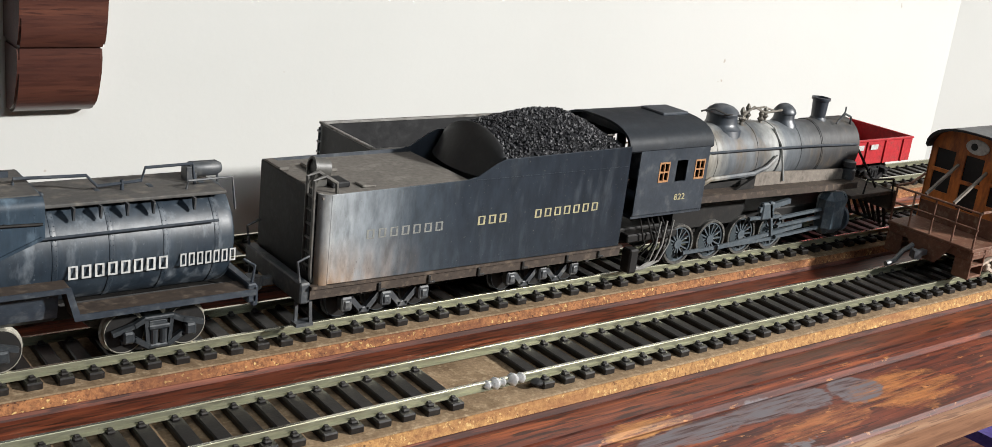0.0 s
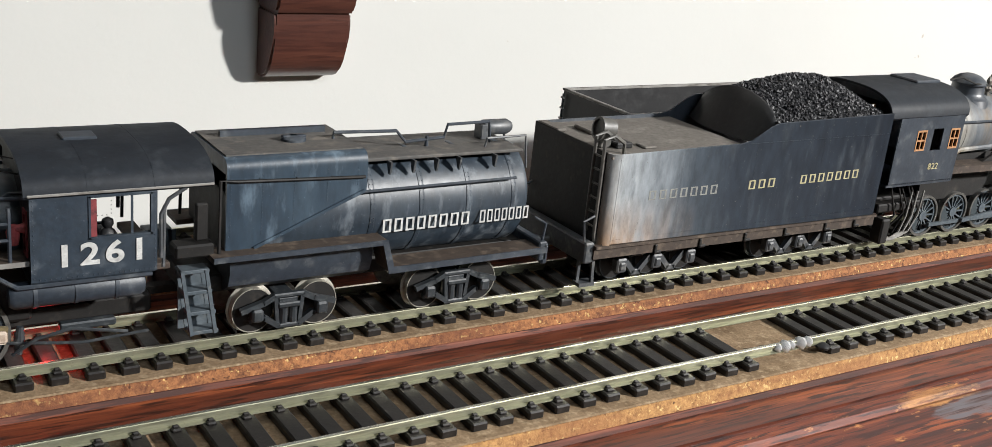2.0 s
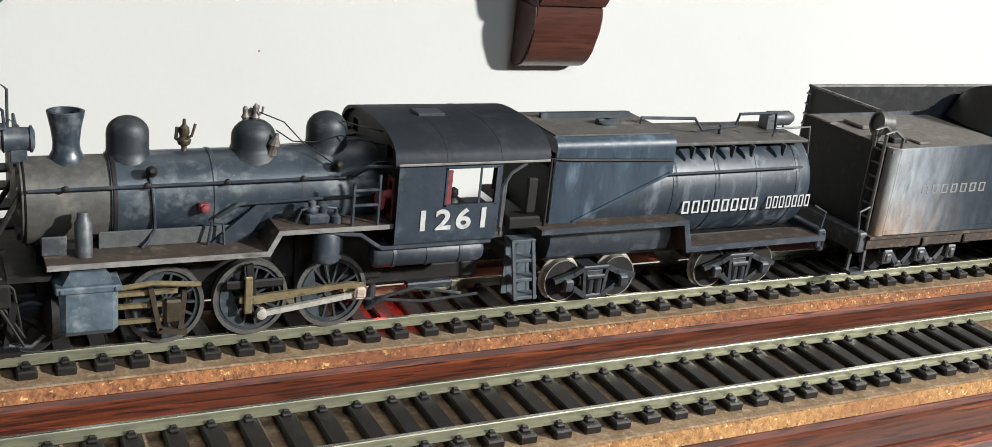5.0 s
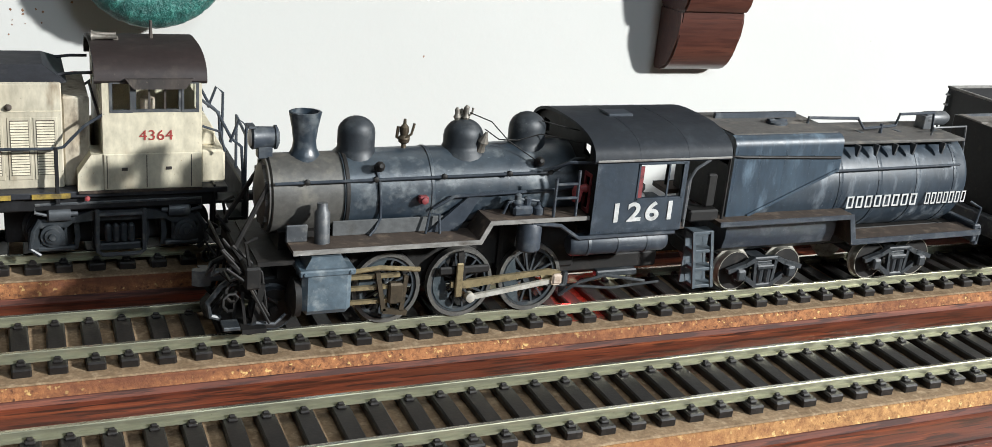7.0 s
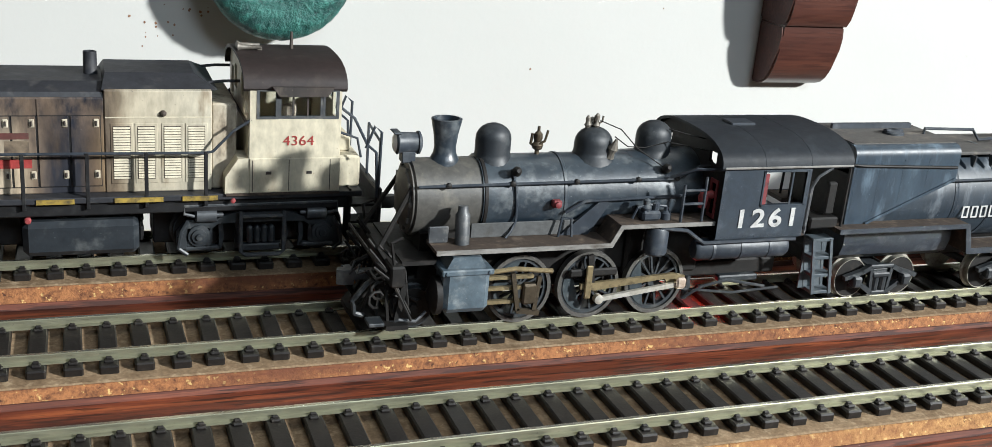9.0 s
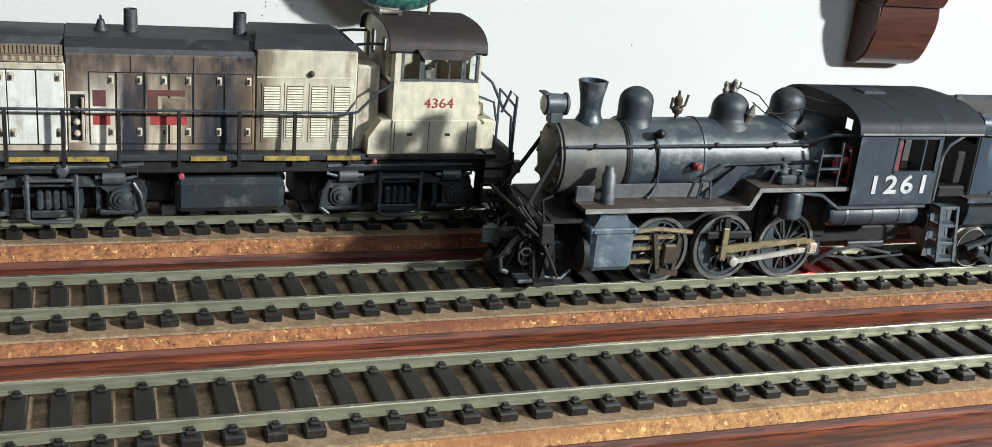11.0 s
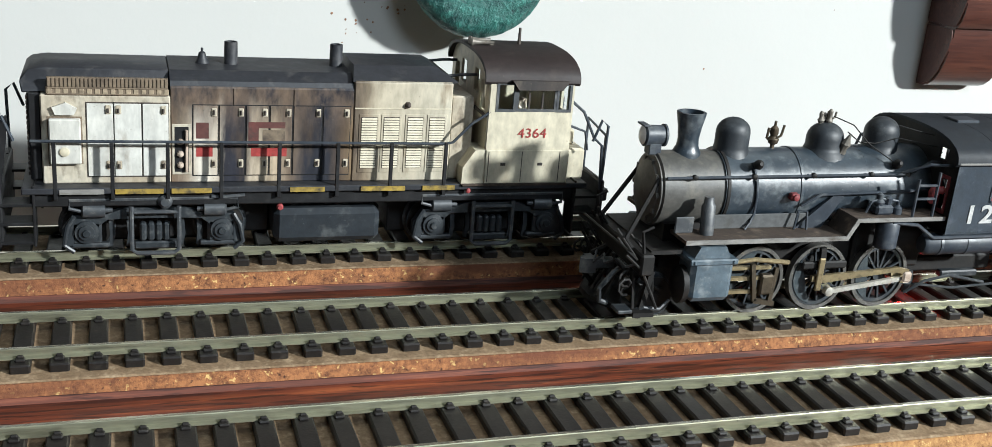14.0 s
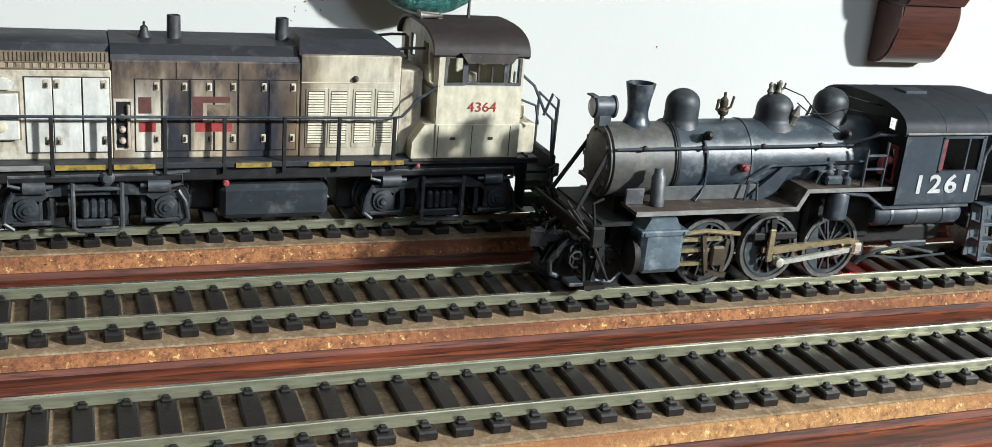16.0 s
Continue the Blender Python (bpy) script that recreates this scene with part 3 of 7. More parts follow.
# both windows are unseen; the second one only frames the added fill lamp
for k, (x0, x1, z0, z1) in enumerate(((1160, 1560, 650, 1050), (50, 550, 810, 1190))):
    win = thing("window_%d" % (k + 1), (x0 + x1) / 2, -1450, z0, "unseen white framed window added around a lamp", "window", kind="structure")
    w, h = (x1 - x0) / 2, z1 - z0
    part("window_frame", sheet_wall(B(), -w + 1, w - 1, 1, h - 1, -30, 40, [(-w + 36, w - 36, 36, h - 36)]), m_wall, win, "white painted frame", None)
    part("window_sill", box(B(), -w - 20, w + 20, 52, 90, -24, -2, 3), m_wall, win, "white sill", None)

board = solid("shelf_board", slab(B(), XL, XR, -73, 66, 18), m_board, "dark red-brown stained wooden shelf board", kind="structure", smooth=None)
lip = B()
lip_outline = [(-104.2, wood_z(-104) - 0.6), (-105.6, wood_z(-104) - 2.0), (-105.6, -9.6), (-73, -9.6), (-73, wood_z(-73) - 0.9), (-74.2, wood_z(-74) - 0.9), (-75.4, wood_z(-75) + 0.5), (-78.5, wood_z(-78) + 0.4), (-79.8, wood_z(-79) - 0.7), (-81, wood_z(-81) - 0.3)]
prism(lip, lip_outline, XL, XR, "x")
lip = solid("shelf_lip", lip, m_lip, "worn varnished moulded front lip of the shelf", kind="structure", smooth=None)
fascia = B()
prism(fascia, [(-108.8, wood_z(-104) - 1.8), (-105.7, wood_z(-104) - 1.4), (-105.7, -9.4), (-108.8, -9.4)], XL, XR, "x")
solid("trim", fascia, m_fascia, "pale worn wooden edging strip of the shelf", kind="structure", smooth=None)

# ---- tracks ----
TRACKS = {"A": (-46.5, 9.3), "B": (0.0, 10.0), "C": (45.4, 12.6)}   # centre line and rail top


def rail_outline(y, z):
    return [(y - 1.2, z - 1.95), (y - 1.2, z - 1.75), (y - 0.32, z - 1.5), (y - 0.32, z - 0.72), (y - 0.55, z - 0.6), (y - 0.55, z - 0.12), (y - 0.45, z), (y + 0.45, z), (y + 0.55, z - 0.12), (y + 0.55, z - 0.6), (y + 0.32, z - 0.72), (y + 0.32, z - 1.5), (y + 1.2, z - 1.75), (y + 1.2, z - 1.95)]


def tie_mesh():
    """A plastic tie with a rounded clip on each side of both rails; its top lies at 0."""
    bm = B()
    box(bm, -1.9, 1.9, -12.5, 12.5, -2.0, 0.0, 0.34)
    for s in (-1, 1):
        for d in (-1, 1):
            y = s * 8.6 + d * 1.7
            box(bm, -0.95, 0.95, y - 0.8, y + 0.8, -0.1, 0.55, 0.24)
            box(bm, -0.62, 0.62, y - 0.4 - d * 0.4, y + 0.4 - d * 0.4, 0.3, 0.95, 0.2)
    return finish(bm, "tie", m_tie)


TIE = tie_mesh()
rng = random.Random(4)
for key, (y0, zr) in TRACKS.items():
    x_end = XR - 6 if key != "C" else XR - 10
    track = thing("model_track_" + {"A": "front", "B": "middle", "C": "back"}[key], 0, y0, zr, "brass-coloured rails on black plastic ties over a cork bed", "railway track", group="tracks on the shelf")
    track.name = "model_track"
    top = zr - 3.8
    foot = wood_z(y0) - zr
    split = foot + 0.17 * (top - zr - foot)   # the cork lies on an added purple-brown strip
    bed = B()
    prism(bed, [(-16.6, split), (-16.4, split + 0.6), (-15.8, top - zr - 0.25), (15.8, top - zr - 0.25), (16.4, split + 0.6), (16.6, split)], XL + 10, x_end, "x")
    strip = B()
    prism(strip, [(-17.6, foot - 0.6), (-17.0, split), (17.0, split), (17.6, foot - 0.6)], XL + 10, x_end, "x")
    part("base_strip", strip, m_base, track, "added purple-brown strip for the dark band under the cork", None)
    part("cork_bed", bed, m_palecork if key == "A" else m_cork, track, "golden granular cork strip" if key == "A" else "orange-brown granular cork strip", None)
    dust = B()
    prism(dust, [(-15.6, top - zr - 0.2), (-15.2, top - zr + 0.05), (15.2, top - zr + 0.05), (15.6, top - zr - 0.2)], XL + 10, x_end, "x")
    part("bed_top", dust, m_bed, track, "dusty grey-brown paper between the ties", None)
    for s in (-1, 1):
        r = B()
        prism(r, rail_outline(s * 8.6, 0), XL + 10, x_end, "x")
        ro = part("rail", r, m_rail, track, "dull brass-green metal rail", None)
        cap = B()
        box(cap, XL + 10, x_end, s * 8.6 - 0.4, s * 8.6 + 0.4, 0, 0.03)
        part("rail_top", cap, m_railtop, ro, "polished running surface", None)
    pitch = 6.94
    x = {"A": 39.4, "B": -3.1, "C": -131.2}[key] - pitch * int(300 / pitch)
    xs = []
    while x < x_end - 5:
        xs.append(x)
        x += pitch
    for x in xs:
        if key == "A" and 198 < x < 216:
            continue
        if x < 560:
            t_ob = new("tie", TIE)
            t_ob.parent = track
            t_ob.matrix_basis = pose((x + rng.uniform(-0.25, 0.25)) * MM, rng.uniform(-0.2, 0.2) * MM, -1.95 * MM, 0, 0, rng.uniform(-0.8, 0.8))
    rest = B()
    for x in xs:
        if x >= 560:
            box(rest, x - 1.6, x + 1.6, -12.5, 12.5, -3.6, -1.95)
    tagged(part("far_ties", rest, m_tie, track, "black plastic ties"), kind="stuff")

joint = thing("solder_joint", 209.5, -46.5 - 8.6, 9.3, "blob of bright solder on a rail joint", "solder joint")
bm = B()
for dx, r in ((-7, 1.2), (-4.6, 1.7), (-2.4, 1.2), (0.8, 1.8), (3.4, 1.5)):
    lathe(bm, (dx - r, -0.6, -1.0), (1, 0.1, 0.1), [(0, 0.1), (r * 0.5, r * 0.8), (r, r), (r * 1.6, r * 0.7), (r * 2, 0.1)], 9)
part("blob", bm, m_solder, joint)
bm = B()
lathe(bm, (7.2, -2.4, -2.4), (0, 0, 1), [(0, 1.6), (0.6, 1.7), (1.2, 1.1), (1.5, 0.2)], 12)
part("screw_head", bm, m_dark, joint, "dark screw head")

# ---- wall brackets and the green dish ----
bk = thing("shelf_bracket", 137.8, YW, 37.0, "dark varnished wooden corbel bracket on the wall", "shelf bracket", size=(1.02, 0.82, 1.12))


def corbel(name, prof, w):
    bm = B()
    prism(bm, prof, 12 - w / 2, 12 + w / 2, "x")
    bmesh.ops.bevel(bm, geom=[e for e in bm.edges if abs(e.verts[0].co.x - e.verts[1].co.x) < 0.01], offset=0.7, segments=2, affect="EDGES")
    return part(name, bm, m_bracket, bk, "", 40)


corbel("lower_lobe", [(0, 0), (-5.0, 0.2), (-8.6, 1.2), (-11.6, 3.0), (-14.0, 5.6), (-15.9, 9.0), (-17.2, 13.0), (-18.0, 17.0), (-18.2, 20.6), (0, 20.6)], 25.6)
corbel("upper_scroll", [(0, 20.7), (-19.6, 20.7), (-21.4, 22.6), (-22.6, 25.5), (-23.0, 29.0), (-24.0, 35.0), (-26.0, 42), (-31, 49), (-38, 55), (-45, 60), (-53, 63), (-53, 75), (0, 75)], 26.2)
upper = B()
box(upper, XL, XR, YW - 62, YW, 37.0 + 82.6, 37.0 + 100)
solid("upper_shelf", upper, m_board, "dark stained upper wall shelf on a corbel", kind="structure", smooth=None)

dish = thing("green_dish", -39.5, YW - 13.5, 73.3, "wrinkled teal-green round ornament hung on the wall", "wall ornament", size=(0.75, 0.8, 0.75))
bm = B()
lathe(bm, (0, 9.5, 0), (0, -1, 0), [(0, 22), (4, 27.4), (8, 29.4), (11, 29.5), (14, 28.4), (16.4, 25.4), (17.4, 21.5), (17.2, 17), (15.6, 13.0), (13.5, 11)], 120)
rr = random.Random(5)
for v in bm.verts:
    a = math.atan2(v.co.z, v.co.x)
    r = math.hypot(v.co.x, v.co.z)
    k = 0.28 * math.sin(a * 23 + r * 0.9) + 0.22 * math.sin(a * 41 - r * 1.7)
    v.co += Vector((rr.uniform(-0.16, 0.16), k + rr.uniform(-0.14, 0.14), rr.uniform(-0.16, 0.16)))
part("rim", bm, m_green, dish, "", 60)
bm = B()
lathe(bm, (0, -3.4, 0), (0, -1, 0), [(0, 12.6), (0.8, 12.0), (1.4, 8), (1.8, 3), (1.9, 0.1)], 40)
part("centre", bm, m_dark, dish, "dark centre")
part("mount", lathe(B(), (0, 17.4, 0), (0, -1, 0), [(0, 9), (8.4, 9)], 20), m_dark, dish, "dark wall mount")
for x0, x1, z0, z1 in ((-9, -4.6, -11.6, -7.4), (-4.2, -0.4, -12.4, -6.6), (0.2, 4.4, -12.0, -7.6), (4.8, 8.4, -11.2, -6.8)):
    bm = box(B(), x0, x1, -7.4, -4.8, z0, z1, 0.9)
    for v in bm.verts:
        v.co += Vector((rr.uniform(-0.7, 0.7), rr.uniform(-0.3, 0.3), rr.uniform(-0.7, 0.7)))
    part("relief", bm, m_copper, dish, "worn copper-coloured relief")

# chips and specks in the paint of the wall
specks = B()
rr = random.Random(21)
for cx, cz, n, spread in ((-66, 57, 16, 9), (-74, 50, 9, 6), (40, 70, 2, 30), (120, 76, 2, 20), (-112, 66, 3, 6), (96, 62, 1, 4)):
    for k in range(n):
        x, z, w = cx + rr.gauss(0, spread * 0.5), cz + rr.gauss(0, spread * 0.5), rr.uniform(0.12, 0.5)
        lathe(specks, (x, YW + 0.02, z), (0, -1, 0), [(0, w), (0.1, w * rr.uniform(0.5, 0.9))], rr.choice((4, 5, 6)))
for v in specks.verts:
    v.co.z += rr.uniform(-0.2, 0.2)
specks = solid("wall_chips", specks, m_fascia, "small dark chips in the white wall paint", kind="stuff", smooth=None)

cloth = B()
box(cloth, 368, 520, -112, -42, -140, -25, 6)
solid("folded_cloth", cloth, m_purple, "violet folded cloth below the shelf", "cloth")
crate = B()
box(crate, 270, 366, -112, -42, -140, -24, 2)
solid("wooden_box", crate, m_base, "plain brown wooden box under the shelf", "box", smooth=None)
stand = B()
box(stand, 200, 640, -260, -40, -950, -140, 3)
solid("side_table", stand, m_fascia, "pale brown wooden side table under the shelf", "table", smooth=None)

# ---- shared rolling-stock parts ----
def ring(bm, p, r_in, r_out, w, seg=32):
    """An annulus round the y axis, from p towards +y."""
    prof = [(r_in, 0), (r_out, 0), (r_out, w), (r_in, w)]
    rows = [[bm.verts.new((p[0] + r * math.cos(a), p[1] + h, p[2] + r * math.sin(a))) for r, h in prof] for a in (2 * math.pi * i / seg for i in range(seg))]
    for i in range(seg):
        a, b = rows[i], rows[(i + 1) % seg]
        for k in range(4):
            bm.faces.new((a[k], a[(k + 1) % 4], b[(k + 1) % 4], b[k]))
    return bm


def strut(bm, x0, z0, x1, z1, w, y0, y1):
    d = Vector((x1 - x0, z1 - z0)).normalized()
    n = Vector((-d.y, d.x)) * w / 2
    return prism(bm, [(x0 + n.x, z0 + n.y), (x1 + n.x, z1 + n.y), (x1 - n.x, z1 - n.y), (x0 - n.x, z0 - n.y)], y0, y1)


def driver(parent, x, r, side, weight_at, mat=None, wide=1.0):
    """A spoked driving wheel with its tyre; weight_at: the counterweight's direction in degrees."""
    y0, y1 = (-10.3, -8.2) if side < 0 else (8.2, 10.3)
    bm = B()
    cyl(bm, (x, y0 + 0.2, r), (x, y1, r), 1.5, seg=14)
    ring(bm, (x, y0 + 0.5, r), r * 0.78, r * 0.88, 1.2, 36)
    a0 = radians(weight_at)
    pts = [(x + r * 0.82 * math.cos(a0 + s), r + r * 0.82 * math.sin(a0 + s)) for s in [(-1.05 + 2.1 * k / 10) for k in range(11)]]
    weight = prism(B(), pts, *((y0 + 0.3, y0 + 1.3) if side < 0 else (y1 - 1.3, y1 - 0.3)))
    def rounded(b):
        for v in b.verts:
            v.co.x = x + (v.co.x - x) * wide
        return b
    w = part("driving_wheel", rounded(bm), mat or m_wheel, parent, "spoked grey driving wheel with a counterweight", 30)
    part("counterweight", rounded(weight), m_weight, w, "blue-grey counterweight", 30)
    for k in range(14):
        a = 2 * math.pi * k / 14
        sp = strut(B(), x + 1.2 * math.cos(a), r + 1.2 * math.sin(a), x + r * 0.8 * math.cos(a), r + r * 0.8 * math.sin(a), 0.42, y0 + 0.6, y0 + 1.2)
        part("spoke", rounded(sp), mat or m_wheel, w, "", None)
    part("tyre", rounded(ring(B(), (x, y0, r), r * 0.89, r, 2.0, 40)), m_tyre, w, "worn steel tyre", 30)
    return w


def small_wheel(parent, x, r, y, bright=True):
    s = -1 if y < 0 else 1
    bm = B()
    lathe(bm, (x, y, r), (0, s, 0), [(0, 0.8), (0, r * 0.35), (-0.0, r * 0.72), (-0.5, r * 0.76), (-0.5, r * 0.87), (0.05, r * 0.895)], 28)
    tread = lathe(B(), (x, y, r), (0, s, 0), [(0.0, r * 0.895), (0.15, r * 0.90), (0.15, r * 0.935), (-1.7, r * 0.935), (-1.9, r * 1.05), (-2.5, r * 1.0), (-2.5, r * 0.6)], 28)
    part("wheel_tyre", tread, m_steel if bright else m_wheel, parent, "worn steel wheel tyre" if bright else "", 30)
    lathe(bm, (x, y, r), (0, s, 0), [(0, 1.0), (0.8, 0.8)], 10)
    return part("wheel", bm, m_frame, parent, "dished dark wheel", 30)


def bogie(parent, xc, base, r, mat, y=11.6, style="arch", bright=True, label=""):
    """A two-axle truck: four wheels, axles, two side frames with journal boxes and springs, and a bolster."""
    bm = B()
    box(bm, xc - 2.2, xc + 2.2, -y, y, r + 0.2, r + 2.6, 0.3)
    tr = part("bogie", bm, mat, parent, label)
    for dx in (-base / 2, base / 2):
        for s in (-1, 1):
            small_wheel(tr, xc + dx, r, s * 9.6, bright)
        part("axle", cyl(B(), (xc + dx, -9.5, r), (xc + dx, 9.5, r), 0.9, seg=10), m_frame, tr)
    for s in (-1, 1):
        bm = B()
        y0, y1 = (s * y - 0.7, s * y + 0.7)
        h = base / 2
        for d in (-1, 1):
            strut(bm, xc + d * (h + 3.2), r + 0.7, xc + d * (h - 1.6), r + 2.0, 1.0, y0, y1)
            strut(bm, xc + d * (h - 1.4), r + 1.9, xc + d * 3.0, r + 3.1, 1.05, y0, y1)
            strut(bm, xc + d * (h + 1.4), r - 1.2, xc + d * (h - 1.8), r - 1.0, 0.8, y0, y1)
            strut(bm, xc + d * (h - 1.6), r - 0.9, xc + d * 2.0, r - 3.0, 1.05, y0, y1)
            strut(bm, xc + d * 2.9, r + 3.2, xc + d * 2.3, r - 2.8, 0.8, y0 + 0.15, y1 - 0.15)
            box(bm, xc + d * h - 1.2, xc + d * h + 1.2, y0 - (1.1 if s < 0 else 0), y1 + (1.1 if s > 0 else 0), r - 1.3, r + 1.2, 0.4)
            lathe(bm, (xc + d * 1.05, s * y, r - 2.4), (0, 0, 1), [(0, 0.9), (3.0, 0.9)], 10)
        box(bm, xc - 3.4, xc + 3.4, y0, y1, r + 2.7, r + 3.6, 0.25)
        box(bm, xc - 2.4, xc + 2.4, y0 - 0.2, y1 + 0.2, r + 0.7, r + 1.7, 0.25)
        box(bm, xc - 2.5, xc + 2.5, y0, y1, r - 3.5, r - 2.5, 0.3)
        part("side_frame", bm, mat, tr, "", 30)
    return tr


def coupler(parent, x, d, z=8.0, mat=None):
    bm = B()
    box(bm, min(x, x + d * 5), max(x, x + d * 5), -1.1, 1.1, z - 1.0, z + 1.0, 0.25)
    prism(bm, [(x + d * 4.5, -1.9), (x + d * 6.6, -2.0), (x + d * 8.0, -1.2), (x + d * 7.6, 0.2), (x + d * 6.2, 0.4), (x + d * 6.6, 1.6), (x + d * 4.8, 1.9)], z - 1.5, z + 1.5, "z")
    return part("coupler", bm, mat or m_truck, parent, "grey knuckle coupler")


def letters_as_bars(name, counts, spans, z, h, y, mat, parent, wide=0.5, rise=0.0):
    """Plain hollow blocks in place of painted words: counts of characters over spans of x."""
    for n, (x0, x1) in zip(counts, spans):
        p = (x1 - x0) / n
        for k in range(n):
            a, c = x0 + k * p, x0 + k * p + p * wide
            zz = z + rise * (a - spans[0][0])
            st, bar = (c - a) * 0.24, h * 0.12
            o = B()
            for q in ((a, a + st, zz, zz + h), (c - st, c, zz, zz + h), (a + st, c - st, zz, zz + bar), (a + st, c - st, zz + h - bar, zz + h)):
                box(o, q[0], q[1], y, y + 0.12, q[2], q[3])
            part(name, fuse(o), mat, parent, "painted block", None)


def fuse(bm):
    """Welds touching blocks into one shell and takes out the faces inside."""
    bmesh.ops.remove_doubles(bm, verts=bm.verts, dist=0.001)
    seen = {}
    for f in bm.faces:
        seen.setdefault(frozenset(f.verts), []).append(f)
    bmesh.ops.delete(bm, geom=[f for fs in seen.values() if len(fs) > 1 for f in fs], context="FACES_ONLY")
    return bm


def arc_roof(bm, x0, x1, yh, z_eave, z_top, thick=0.6, n=18, flat=0.5):
    """A curved roof plate round the x axis, from eave to eave."""
    def curve(k, grow):
        a = math.pi * k / n
        c, s = math.cos(a), math.sin(a)
        return (math.copysign(abs(c) ** 0.75, c) * (yh + grow), z_eave + (abs(s) ** 0.85) * (z_top - z_eave) + grow)
    outline = [curve(k, 0) for k in range(n + 1)] + [curve(k, -thick) for k in range(n, -1, -1)]
    rings = [[bm.verts.new((x, y, z)) for y, z in outline] for x in (x0, x1)]
    m = len(outline)
    for i in range(m):
        bm.faces.new((rings[0][i], rings[0][(i + 1) % m], rings[1][(i + 1) % m], rings[1][i]))
    for r in rings:
        for k in range(n):
            bm.faces.new((r[k], r[k + 1], r[m - 2 - k], r[m - 1 - k]))
    return bm


def end_wall(bm, x, thick, yh, z0, z_eave, z_top, holes, n=14):
    """An end wall under a curved roof: strips with holes [(y0, y1, z0, z1)]."""
    ys = sorted({-yh + 2 * yh * k / n for k in range(n + 1)} | {h[i] for h in holes for i in (0, 1)})

    def top(y):
        c = min(abs(y) / yh, 1.0) ** (1 / 0.75)
        return z_eave + (math.sqrt(max(1 - c * c, 0)) ** 0.85) * (z_top - z_eave)
    for a, b in zip(ys, ys[1:]):
        cy = (a + b) / 2
        cuts = [h for h in holes if h[0] < cy < h[1]]
        spans, lo = [], z0
        for h in sorted(cuts, key=lambda h: h[2]):
            spans.append((lo, h[2], False))
            lo = h[3]
        spans.append((lo, None, True))
        for s0, s1, last in spans:
            ta, tb = (top(a), top(b)) if last else (s1, s1)
            if min(ta, tb) <= s0:
                ta, tb = max(ta, s0 + 0.05), max(tb, s0 + 0.05)
            v = [bm.verts.new(p) for p in ((x, a, s0), (x, b, s0), (x, b, tb), (x, a, ta), (x + thick, a, s0), (x + thick, b, s0), (x + thick, b, tb), (x + thick, a, ta))]
            for f in ((0, 1, 2, 3), (7, 6, 5, 4), (0, 4, 5, 1), (1, 5, 6, 2), (2, 6, 7, 3), (3, 7, 4, 0)):
                bm.faces.new([v[i] for i in f])
    return fuse(bm)


def rivets(bm, pts, r, toward=(0, -1, 0)):
    for p in pts:
        lathe(bm, p, toward, [(0, r), (r * 0.6, r * 0.7), (r * 0.8, 0.02)], 5)
    return bm


# ---- small black steam locomotive ----
L_SIZE = (1.09, 0.95, 1.0)
L = thing("steam_locomotive", 0, 0, 10, "weathered black model steam locomotive standing on the middle track", "locomotive", size=L_SIZE)
ZC = 24.6
bm = lathe(B(), (-27.6, 0, ZC), (1, 0, 0), [(0, 7.4), (0.4, 8.0), (14, 8.1), (14.1, 8.1)], 40)
part("smokebox", bm, m_smoke, L, "dull graphite-grey smokebox")
bm = B()
lathe(bm, (-27.6, 0, ZC), (-1, 0, 0), [(0, 7.6), (0.3, 7.6), (0.5, 6.4), (0.9, 6.2), (1.5, 4.0), (1.8, 1.2), (1.9, 0.1)], 36)
for k in range(10):
    a = 2 * math.pi * k / 10
    box(bm, -28.6, -28.0, 6.3 * math.cos(a) - 0.5, 6.3 * math.cos(a) + 0.5, ZC + 6.3 * math.sin(a) - 0.5, ZC + 6.3 * math.sin(a) + 0.5)
part("smokebox_door", bm, m_smoke, L, "round dark smokebox door")
bm = lathe(B(), (-13.5, 0, ZC), (1, 0, 0), [(0, 8.0), (0.1, 8.5), (24, 8.7), (38, 9.3), (50.4, 9.5)], 44)
part("boiler", bm, m_boiler, L, "blue-black boiler barrel")
for x, r in ((-13.2, 8.62), (4.2, 8.74), (20.5, 9.05)):
    part("boiler_band", lathe(B(), (x, 0, ZC + 0.02), (1, 0, 0), [(0, r), (0.1, r + 0.09), (0.7, r + 0.09), (0.8, r)], 44), m_frame if x < -10 else m_boiler, L)
bm = lathe(B(), (-20.0, 0, 30.6), (0, 0, 1), [(0, 4.9), (0.9, 4.0), (1.8, 3.1), (3.2, 2.4), (4.6, 2.25), (7.2, 2.55), (9.8, 3.1), (10.4, 3.2), (10.5, 3.0), (10.5, 2.6), (6.0, 2.0), (5.9, 0.1)], 28)
part("smokestack", bm, m_boiler, L, "flared black smokestack")
part("dome", dome(B(), -9.7, 0, 31.8, 3.75, 8.2, flare=0.4, z0=29), m_dome, L, "round-topped sand dome")
bm = dome(B(), 13.0, 0, 32.2, 4.2, 6.9, flare=0.5, z0=29)
part("dome", bm, m_dome, L, "steam dome with valves on top")
part("dome", dome(B(), 27.2, 0, 32.6, 4.0, 7.8, flare=0.3, z0=29), m_dome, L, "round-topped sand dome")
bm = B()
rng = random.Random(3)
